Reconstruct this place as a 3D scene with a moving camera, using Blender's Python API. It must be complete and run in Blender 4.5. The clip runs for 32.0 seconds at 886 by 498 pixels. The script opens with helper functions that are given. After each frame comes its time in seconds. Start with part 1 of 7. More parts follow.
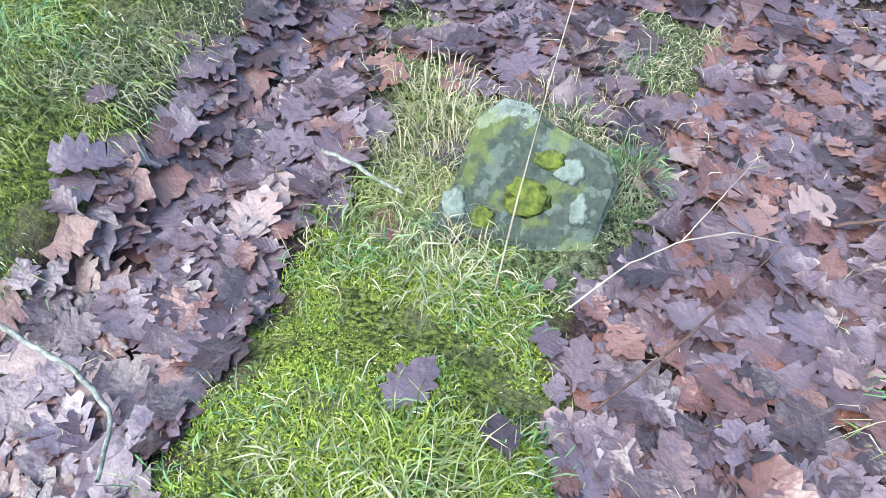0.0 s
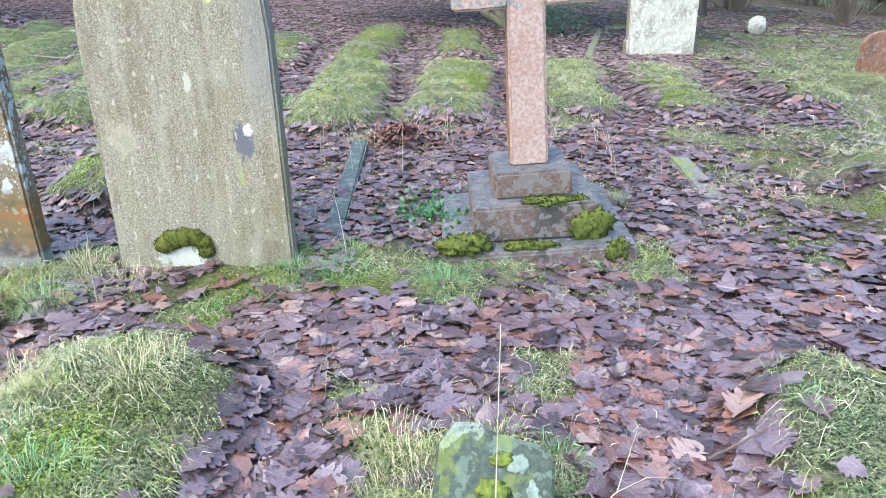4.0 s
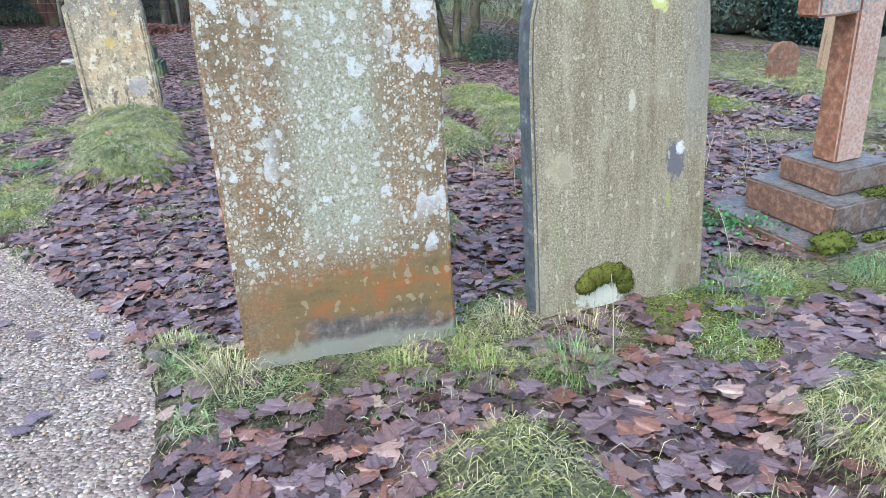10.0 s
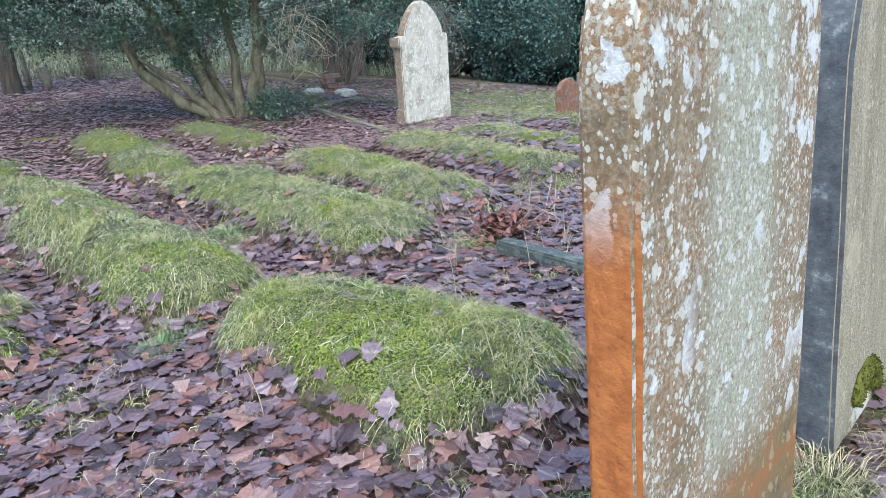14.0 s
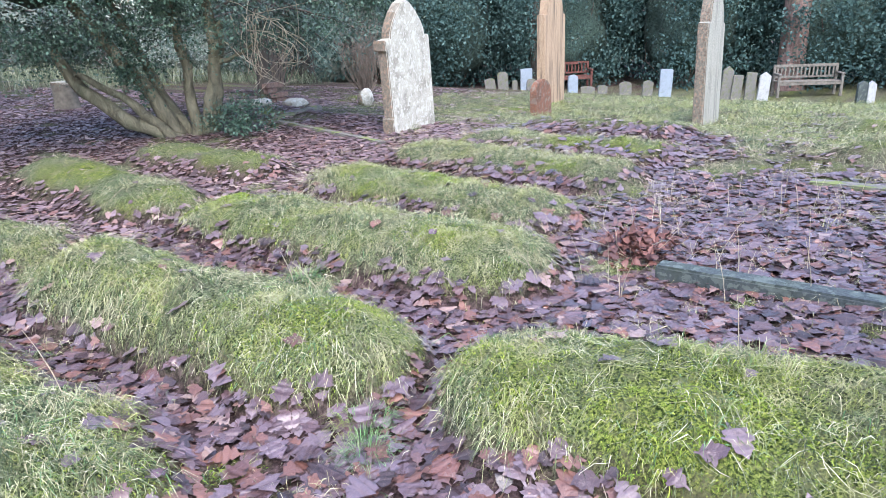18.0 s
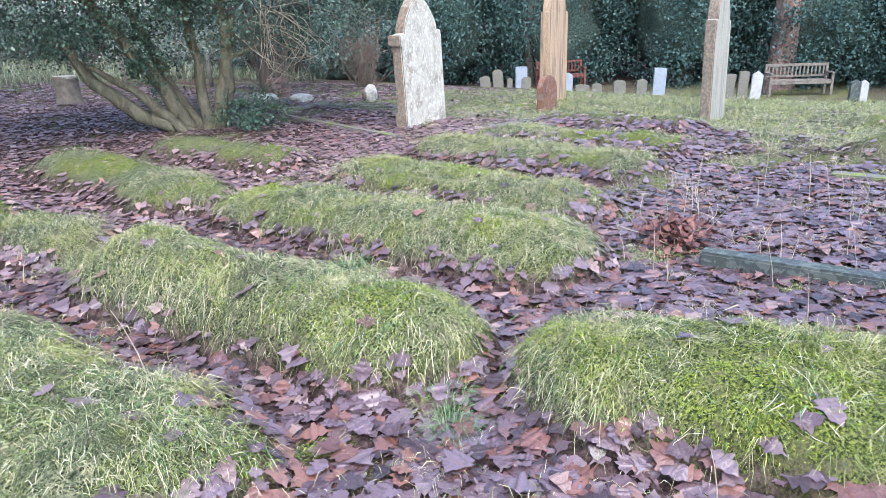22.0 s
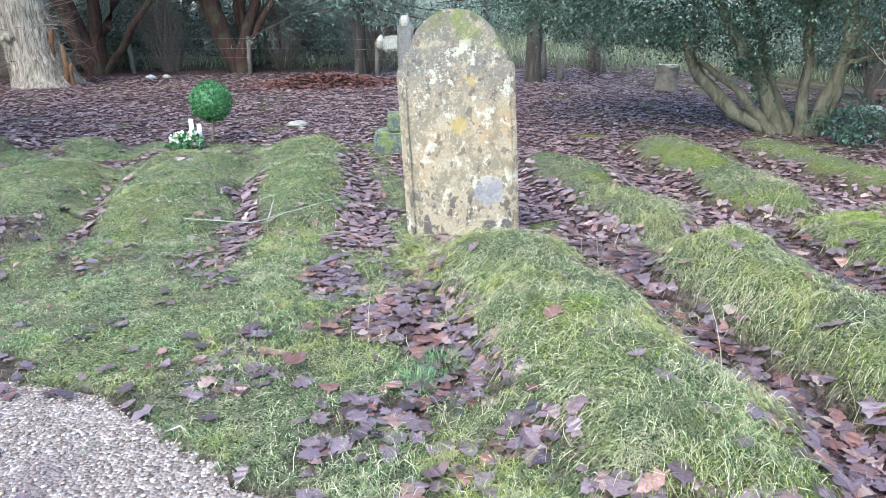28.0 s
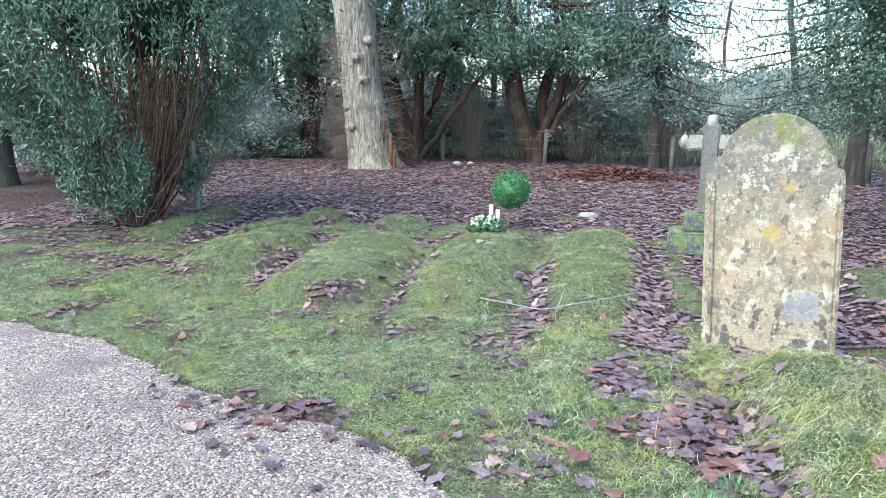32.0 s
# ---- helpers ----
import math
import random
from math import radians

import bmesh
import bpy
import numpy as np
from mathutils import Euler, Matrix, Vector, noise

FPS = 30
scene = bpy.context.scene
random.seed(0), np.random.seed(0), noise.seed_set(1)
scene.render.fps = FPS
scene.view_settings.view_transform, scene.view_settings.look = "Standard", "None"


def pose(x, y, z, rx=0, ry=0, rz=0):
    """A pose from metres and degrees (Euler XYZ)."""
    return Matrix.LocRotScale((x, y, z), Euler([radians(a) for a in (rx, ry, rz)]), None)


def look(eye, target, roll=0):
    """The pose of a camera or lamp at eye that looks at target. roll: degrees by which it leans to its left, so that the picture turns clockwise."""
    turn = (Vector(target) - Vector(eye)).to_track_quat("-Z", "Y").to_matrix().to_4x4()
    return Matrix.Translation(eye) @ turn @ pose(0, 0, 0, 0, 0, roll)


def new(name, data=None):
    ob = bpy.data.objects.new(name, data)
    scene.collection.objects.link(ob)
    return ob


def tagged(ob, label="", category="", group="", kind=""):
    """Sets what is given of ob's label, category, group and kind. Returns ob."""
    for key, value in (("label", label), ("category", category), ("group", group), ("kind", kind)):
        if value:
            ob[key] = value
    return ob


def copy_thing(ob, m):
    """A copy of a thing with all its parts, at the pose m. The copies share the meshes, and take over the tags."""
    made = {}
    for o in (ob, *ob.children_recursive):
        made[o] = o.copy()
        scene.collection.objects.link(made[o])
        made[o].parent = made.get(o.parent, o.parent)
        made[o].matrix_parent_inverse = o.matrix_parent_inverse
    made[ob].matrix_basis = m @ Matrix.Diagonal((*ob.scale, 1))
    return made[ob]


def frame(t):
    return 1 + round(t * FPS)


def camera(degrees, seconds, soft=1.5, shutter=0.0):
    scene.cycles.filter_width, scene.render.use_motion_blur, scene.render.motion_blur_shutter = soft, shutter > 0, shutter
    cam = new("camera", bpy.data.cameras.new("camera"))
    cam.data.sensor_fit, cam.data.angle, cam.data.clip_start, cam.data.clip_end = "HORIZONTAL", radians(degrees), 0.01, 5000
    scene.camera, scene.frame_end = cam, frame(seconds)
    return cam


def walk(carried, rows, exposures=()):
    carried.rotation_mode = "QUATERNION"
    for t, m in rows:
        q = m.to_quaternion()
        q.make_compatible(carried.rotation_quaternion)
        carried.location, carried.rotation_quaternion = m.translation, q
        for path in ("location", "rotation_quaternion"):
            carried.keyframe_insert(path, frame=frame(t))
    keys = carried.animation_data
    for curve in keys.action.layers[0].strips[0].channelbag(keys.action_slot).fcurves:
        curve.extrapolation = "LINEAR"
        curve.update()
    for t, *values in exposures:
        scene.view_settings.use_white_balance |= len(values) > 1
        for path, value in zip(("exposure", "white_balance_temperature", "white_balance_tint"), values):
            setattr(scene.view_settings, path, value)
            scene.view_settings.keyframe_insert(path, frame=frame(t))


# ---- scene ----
cam = camera(66.05, 32.0, soft=0.65)
PATH = [
    (0.0, (2.557, -2.384, 1.188), (2.242, -1.324, -0.478), 1.86),
    (0.5, (2.511, -2.477, 1.196), (2.210, -1.385, -0.452), 2.35),
    (1.0, (2.493, -2.593, 1.274), (2.167, -1.492, -0.364), 1.64),
    (1.5, (2.521, -2.677, 1.308), (2.115, -1.388, -0.167), 1.00),
    (2.0, (2.603, -2.719, 1.347), (2.150, -1.272, 0.043), 1.00),
    (2.5, (2.655, -2.772, 1.383), (2.175, -1.203, 0.239), 0.79),
    (3.0, (2.627, -2.809, 1.403), (2.237, -1.131, 0.388), 0.08),
    (3.5, (2.532, -2.826, 1.405), (2.352, -1.048, 0.507), -0.48),
    (5.5, (1.716, -2.593, 1.389), (1.852, -0.779, 0.557), -0.13),
    (6.0, (1.472, -2.584, 1.371), (1.623, -0.763, 0.557), -0.19),
    (6.5, (1.242, -2.536, 1.380), (1.396, -0.707, 0.587), -0.27),
    (7.0, (1.026, -2.559, 1.360), (1.207, -0.722, 0.590), -0.23),
    (7.5, (0.703, -2.591, 1.333), (0.915, -0.761, 0.555), -0.53),
    (8.0, (0.480, -2.508, 1.335), (0.740, -0.685, 0.556), -0.66),
    (8.5, (0.288, -2.430, 1.378), (0.693, -0.622, 0.624), -0.55),
    (9.0, (0.040, -2.386, 1.372), (0.546, -0.610, 0.606), -0.76),
    (9.5, (-0.106, -2.291, 1.358), (0.457, -0.523, 0.611), -0.69),
    (10.0, (-0.272, -2.145, 1.320), (0.323, -0.403, 0.537), -0.90),
    (10.5, (-0.449, -1.971, 1.341), (0.258, -0.255, 0.594), -1.04),
    (11.0, (-0.589, -1.816, 1.347), (0.326, -0.209, 0.585), -1.14),
    (11.5, (-0.662, -1.628, 1.314), (0.463, -0.147, 0.580), -1.59),
    (12.0, (-0.730, -1.335, 1.321), (0.526, 0.055, 0.621), -1.82),
    (12.5, (-0.849, -1.078, 1.301), (0.446, 0.283, 0.616), -1.67),
    (13.0, (-0.964, -0.834, 1.301), (0.336, 0.523, 0.618), -1.73),
    (13.5, (-1.049, -0.589, 1.281), (0.258, 0.753, 0.582), -1.69),
    (14.0, (-1.129, -0.403, 1.271), (0.184, 0.948, 0.598), -1.59),
    (14.5, (-1.240, -0.246, 1.264), (0.099, 1.073, 0.579), -1.92),
    (16.5, (-1.393, 0.574, 1.245), (0.096, 1.720, 0.560), -2.43),
    (17.0, (-1.457, 0.735, 1.234), (0.042, 1.864, 0.542), -2.40),
    (17.5, (-1.463, 0.921, 1.252), (0.042, 2.042, 0.560), -2.48),
    (18.0, (-1.508, 1.034, 1.260), (0.011, 2.146, 0.586), -2.61),
    (18.5, (-1.617, 1.118, 1.265), (-0.081, 2.202, 0.584), -2.60),
    (19.0, (-1.712, 1.181, 1.277), (-0.154, 2.234, 0.596), -2.88),
    (19.5, (-1.730, 1.209, 1.280), (-0.146, 2.224, 0.599), -2.78),
    (20.0, (-1.728, 1.223, 1.267), (-0.136, 2.223, 0.584), -2.59),
    (20.5, (-1.726, 1.240, 1.256), (-0.137, 2.244, 0.575), -2.55),
    (21.0, (-1.737, 1.250, 1.247), (-0.153, 2.265, 0.568), -2.53),
    (21.5, (-1.742, 1.255, 1.241), (-0.173, 2.294, 0.562), -2.41),
    (22.0, (-1.754, 1.263, 1.232), (-0.211, 2.340, 0.554), -2.22),
    (22.5, (-1.777, 1.264, 1.223), (-0.277, 2.402, 0.548), -2.12),
    (23.0, (-1.787, 1.277, 1.215), (-0.345, 2.489, 0.540), -1.94),
    (23.5, (-1.793, 1.292, 1.210), (-0.410, 2.569, 0.533), -1.74),
    (24.0, (-1.822, 1.320, 1.217), (-0.522, 2.680, 0.538), -1.54),
    (24.5, (-1.839, 1.337, 1.221), (-0.646, 2.793, 0.544), -1.43),
    (25.0, (-1.853, 1.351, 1.227), (-0.762, 2.885, 0.553), -1.25),
    (25.5, (-1.873, 1.372, 1.224), (-0.887, 2.979, 0.556), -1.05),
    (26.0, (-1.895, 1.380, 1.240), (-1.034, 3.057, 0.572), -1.00),
    (26.5, (-1.926, 1.389, 1.241), (-1.222, 3.139, 0.577), -0.92),
    (28.5, (-2.087, 1.334, 1.342), (-1.830, 3.206, 0.685), -0.16),
    (29.0, (-2.119, 1.320, 1.348), (-1.963, 3.216, 0.732), -0.29),
    (29.5, (-2.143, 1.330, 1.352), (-2.085, 3.247, 0.782), -0.17),
    (30.0, (-2.168, 1.343, 1.350), (-2.205, 3.270, 0.818), -0.03),
    (30.5, (-2.189, 1.348, 1.348), (-2.331, 3.277, 0.840), 0.26),
    (31.0, (-2.199, 1.353, 1.358), (-2.444, 3.278, 0.874), 0.27),
    (31.5, (-2.187, 1.338, 1.360), (-2.532, 3.255, 0.909), 0.23),
    (32.0, (-2.181, 1.306, 1.381), (-2.603, 3.214, 0.954), 0.03),
]

walk(cam, [(t, look(eye, target, roll)) for t, eye, target, roll in PATH], [(0.0, 2.25, 6000, 3), (1.0, 2.2, 6000, 3), (2.0, 2.66, 6050, 3), (2.6, 2.48, 6000, 3), (3.0, 2.48, 6000, 3), (6.0, 2.42, 6000, 3), (8.5, 2.2, 6000, 3), (11.0, 2.05, 6000, 3), (13.0, 2.05, 6000, 4), (15.5, 2.25, 6050, 8), (17.5, 2.38, 6020, 12), (24.0, 2.36, 6020, 12), (26.0, 2.34, 5980, 9), (29.0, 2.38, 5950, 2), (32.0, 2.40, 5950, 1)])

# ---- light: bright haze, the low sun veiled behind the trees ----
SUN_AZ, SUN_EL = radians(225), radians(55)
world = bpy.data.worlds.new("sky")
scene.world = world
world.use_nodes = True
wn = world.node_tree
sky = wn.nodes.new("ShaderNodeTexSky")
sky.sky_type = "NISHITA"
sky.sun_disc = False
sky.sun_elevation = SUN_EL
sky.sun_rotation = SUN_AZ
sky.dust_density = 2.0
bg = wn.nodes["Background"]
bg.inputs["Strength"].default_value = 0.15
wn.links.new(sky.outputs[0], bg.inputs["Color"])
sun = new("sun", bpy.data.lights.new("sun", "SUN"))
sun.data.energy, sun.data.angle, sun.data.color = 0.7, radians(70), (1.0, 0.95, 0.90)
SUN_FROM = Vector((math.sin(SUN_AZ) * math.cos(SUN_EL), math.cos(SUN_AZ) * math.cos(SUN_EL), math.sin(SUN_EL)))
sun.matrix_world = look(SUN_FROM, (0, 0, 0))

# ---- material helpers ----
rng = np.random.default_rng(7)


class Nodes:
    """A material's nodes, with short calls for the common ones."""

    def __init__(self, name):
        self.mat = bpy.data.materials.new(name)
        self.mat.use_nodes = True
        self.tree = self.mat.node_tree
        self.bsdf = self.tree.nodes["Principled BSDF"]
        self.bsdf.inputs["Specular IOR Level"].default_value = 0.3
        self.geo = self.tree.nodes.new("ShaderNodeNewGeometry")
        self.tc = self.tree.nodes.new("ShaderNodeTexCoord")

    def feed(self, socket, v):
        if isinstance(v, bpy.types.NodeSocket):
            self.tree.links.new(v, socket)
        elif isinstance(v, tuple) and len(v) == 3 and socket.type == "RGBA":
            socket.default_value = (*v, 1)
        else:
            socket.default_value = v

    def pos(self):
        return self.geo.outputs["Position"]

    def obj(self):
        return self.tc.outputs["Object"]

    def scaled(self, co, x, y, z):
        n = self.tree.nodes.new("ShaderNodeVectorMath")
        n.operation = "MULTIPLY"
        self.feed(n.inputs[0], co)
        n.inputs[1].default_value = (x, y, z)
        return n.outputs[0]

    def noise(self, scale, co=None, detail=4.0, rough=0.6, warp=0.0):
        n = self.tree.nodes.new("ShaderNodeTexNoise")
        self.feed(n.inputs["Vector"], co or self.obj())
        n.inputs["Scale"].default_value, n.inputs["Detail"].default_value = scale, detail
        n.inputs["Roughness"].default_value, n.inputs["Distortion"].default_value = rough, warp
        return n.outputs["Fac"]

    def cells(self, scale, co=None, jitter=1.0):
        n = self.tree.nodes.new("ShaderNodeTexVoronoi")
        self.feed(n.inputs["Vector"], co or self.obj())
        n.inputs["Scale"].default_value, n.inputs["Randomness"].default_value = scale, jitter
        return n.outputs["Distance"], n.outputs["Color"]

    def warped(self, co, scale, amount):
        """Coordinates pushed about by noise."""
        n = self.tree.nodes.new("ShaderNodeTexNoise")
        self.feed(n.inputs["Vector"], co)
        n.inputs["Scale"].default_value, n.inputs["Detail"].default_value = scale, 3.0
        m = self.tree.nodes.new("ShaderNodeVectorMath")
        m.operation = "MULTIPLY_ADD"
        self.feed(m.inputs[0], n.outputs["Color"])
        m.inputs[1].default_value = (amount, amount, amount)
        self.feed(m.inputs[2], co)
        return m.outputs[0]

    def math(self, op, a, b=0.0, clamp=False):
        n = self.tree.nodes.new("ShaderNodeMath")
        n.operation, n.use_clamp = op, clamp
        self.feed(n.inputs[0], a)
        self.feed(n.inputs[1], b)
        return n.outputs[0]

    def step(self, v, lo, hi):
        """0 below lo, 1 above hi, smooth between (lo may lie above hi)."""
        n = self.tree.nodes.new("ShaderNodeMapRange")
        n.interpolation_type = "SMOOTHSTEP"
        self.feed(n.inputs[0], v)
        flip = lo > hi
        n.inputs[1].default_value, n.inputs[2].default_value = (hi, lo) if flip else (lo, hi)
        n.inputs[3].default_value, n.inputs[4].default_value = (1, 0) if flip else (0, 1)
        return n.outputs[0]

    def split(self, co):
        n = self.tree.nodes.new("ShaderNodeSeparateXYZ")
        self.feed(n.inputs[0], co)
        return n.outputs[0], n.outputs[1], n.outputs[2]

    def ramp(self, fac, *stops):
        n = self.tree.nodes.new("ShaderNodeValToRGB")
        self.feed(n.inputs[0], fac)
        e = n.color_ramp.elements
        while len(e) < len(stops):
            e.new(0.5)
        for el, (p, c) in zip(e, stops):
            el.position, el.color = p, (*c, 1)
        return n.outputs[0]

    def mix(self, fac, a, b):
        n = self.tree.nodes.new("ShaderNodeMix")
        n.data_type = "RGBA"
        self.feed(n.inputs[0], fac)
        self.feed(n.inputs[6], a)
        self.feed(n.inputs[7], b)
        return n.outputs[2]

    def island(self):
        return self.geo.outputs["Random Per Island"]

    def single(self):
        return self.tree.nodes.new("ShaderNodeObjectInfo").outputs["Random"]

    def attr(self, name):
        n = self.tree.nodes.new("ShaderNodeAttribute")
        n.attribute_name = name
        return n.outputs["Fac"]

    def done(self, color, rough=0.9, height=None, depth=0.01, strength=1.0, spec=None):
        self.feed(self.bsdf.inputs["Base Color"], color)
        self.feed(self.bsdf.inputs["Roughness"], rough)
        if spec is not None:
            self.bsdf.inputs["Specular IOR Level"].default_value = spec
        if height is not None:
            b = self.tree.nodes.new("ShaderNodeBump")
            b.inputs["Strength"].default_value, b.inputs["Distance"].default_value = strength, depth
            self.feed(b.inputs["Height"], height)
            self.tree.links.new(b.outputs[0], self.bsdf.inputs["Normal"])
        return self.mat


def leaf_material(name, stops, low, spread, spec):
    """Fallen leaves: each its own tone, veined, blotched and unevenly wet."""
    g = Nodes(name)
    r = g.island()
    c = g.ramp(r, *stops)
    c = g.mix(g.math("MULTIPLY", g.step(g.noise(34, g.pos(), 4, 0.7), 0.5, 0.72), 0.5), c, (0.035, 0.018, 0.016))
    along, across = g.attr("along"), g.math("ABSOLUTE", g.attr("across"))
    saw = g.math("ABSOLUTE", g.math("SUBTRACT", g.math("FRACT", g.math("MULTIPLY", g.math("SUBTRACT", along, g.math("MULTIPLY", across, 0.9)), 7.0)), 0.5))
    vein = g.math("MAXIMUM", g.step(saw, 0.42, 0.48), g.step(across, 0.022, 0.010))
    c = g.mix(g.math("MULTIPLY", vein, 0.11), c, (0.30, 0.20, 0.15))
    wet = g.math("FRACT", g.math("MULTIPLY", r, 37.0))
    rough = g.math("ADD", g.math("ADD", low, g.math("MULTIPLY", wet, spread)), g.math("MULTIPLY", g.noise(9, g.pos(), 3), 0.20))
    h = g.math("ADD", g.math("MULTIPLY", g.noise(26, g.pos(), 3), 0.9), g.math("MULTIPLY", g.math("SUBTRACT", 0.5, saw), 0.07))
    return g.done(c, rough, h, 0.008, 1.0, spec=spec)


def grass_material(name, *stops, rough=0.55):
    """Blades that differ one by one, and in patches of moss-yellow, straw and deep green."""
    g = Nodes(name)
    c = g.ramp(g.island(), *stops)
    p = g.pos()
    c = g.mix(g.math("MULTIPLY", g.step(g.noise(2.6, p, 5), 0.50, 0.60), 0.55), c, (0.27, 0.285, 0.060))
    c = g.mix(g.math("MULTIPLY", g.step(g.noise(4.1, g.scaled(p, 1, 1.3, 1), 5), 0.53, 0.63), 0.60), c, (0.40, 0.375, 0.215))
    c = g.mix(g.math("MULTIPLY", g.step(g.noise(13, p, 4), 0.52, 0.62), 0.65), c, (0.040, 0.058, 0.024))
    return g.done(c, rough, spec=0.25)


def ground_material():
    g = Nodes("churchyard_soil")
    p = g.pos()
    fine, mid = g.noise(95, p, 5, 0.7), g.noise(24, p, 6, 0.7)
    litter = g.ramp(mid, (0.36, (0.018, 0.011, 0.010)), (0.5, (0.075, 0.046, 0.043)), (0.64, (0.18, 0.118, 0.11)))
    turf = g.ramp(fine, (0.40, (0.018, 0.024, 0.012)), (0.49, (0.085, 0.11, 0.05)), (0.60, (0.27, 0.29, 0.165)))
    turf = g.mix(g.math("MULTIPLY", g.step(mid, 0.50, 0.60), 0.6), turf, (0.25, 0.24, 0.145))
    turf = g.mix(g.math("MULTIPLY", g.step(g.noise(8, p, 6, 0.7), 0.53, 0.62), 0.6), turf, (0.06, 0.075, 0.04))
    moss = g.ramp(fine, (0.40, (0.025, 0.04, 0.008)), (0.49, (0.12, 0.16, 0.026)), (0.60, (0.33, 0.37, 0.075)))
    moss = g.mix(g.math("MULTIPLY", g.step(mid, 0.50, 0.60), 0.55), moss, (0.085, 0.095, 0.035))
    moss = g.mix(g.math("MULTIPLY", g.step(g.noise(9, p, 6, 0.7), 0.50, 0.60), 0.6), moss, (0.22, 0.21, 0.10))
    turf = g.mix(g.math("MULTIPLY", g.step(g.noise(3.2, p, 6, 0.7), 0.50, 0.60), 0.45), turf, (0.17, 0.15, 0.10))
    turf = g.mix(g.attr("mossy"), turf, moss)
    c = g.mix(g.attr("green"), litter, turf)
    return g.done(c, 0.9, g.math("ADD", mid, g.math("MULTIPLY", fine, 0.6)), 0.045, 1.0, spec=0.15)


def gravel_material(stone=False):
    g = Nodes("gravel_stone" if stone else "gravel_bed")
    if stone:
        c = g.ramp(g.island(), (0.0, (0.14, 0.115, 0.095)), (0.35, (0.26, 0.22, 0.18)), (0.7, (0.36, 0.31, 0.26)), (0.9, (0.29, 0.20, 0.13)), (1.0, (0.44, 0.40, 0.35)))
        return g.done(c, 0.7, g.noise(90, g.pos(), 3), 0.003)
    d, col = g.cells(75, g.pos())
    h = g.split(col)[0]
    c = g.ramp(h, (0.0, (0.085, 0.064, 0.053)), (0.3, (0.17, 0.132, 0.112)), (0.8, (0.245, 0.198, 0.172)), (1.0, (0.40, 0.355, 0.315)))
    c = g.mix(g.math("MULTIPLY", g.step(g.noise(2.2, g.pos(), 6), 0.5, 0.68), 0.7), c, (0.13, 0.10, 0.095))
    return g.done(c, 0.85, g.math("SUBTRACT", 1.0, d), 0.010, 1.0)


def lichen_stone(name, side, base, spots):
    """Weathered sandstone in its own axes: x across, y through, z up."""
    g = Nodes(name)
    o = g.obj()
    x, y, z = g.split(o)
    streak = g.noise(1.0, g.scaled(o, 22, 22, 1.6), 5)
    grain = g.noise(60, o, 6)
    blot = g.noise(5, o, 5, 0.65, 0.6)
    c = g.ramp(grain, (0.3, base[0]), (0.7, base[1]))
    c = g.mix(g.math("MULTIPLY", g.step(streak, 0.45, 0.75), 0.55), c, base[2])
    return g, c, x, y, z, streak, grain, blot, o


def flakes(g, o, scale, cut, stretch=0.8):
    """Irregular patches of lichen, rounded but ragged."""
    n = g.noise(scale, g.scaled(o, 1, 1, stretch), 2, 0.45)
    n = g.math("ADD", n, g.math("MULTIPLY", g.math("SUBTRACT", g.noise(scale * 4.5, o, 4, 0.7), 0.5), 0.22))
    return g.step(n, cut - 0.012, cut + 0.012)


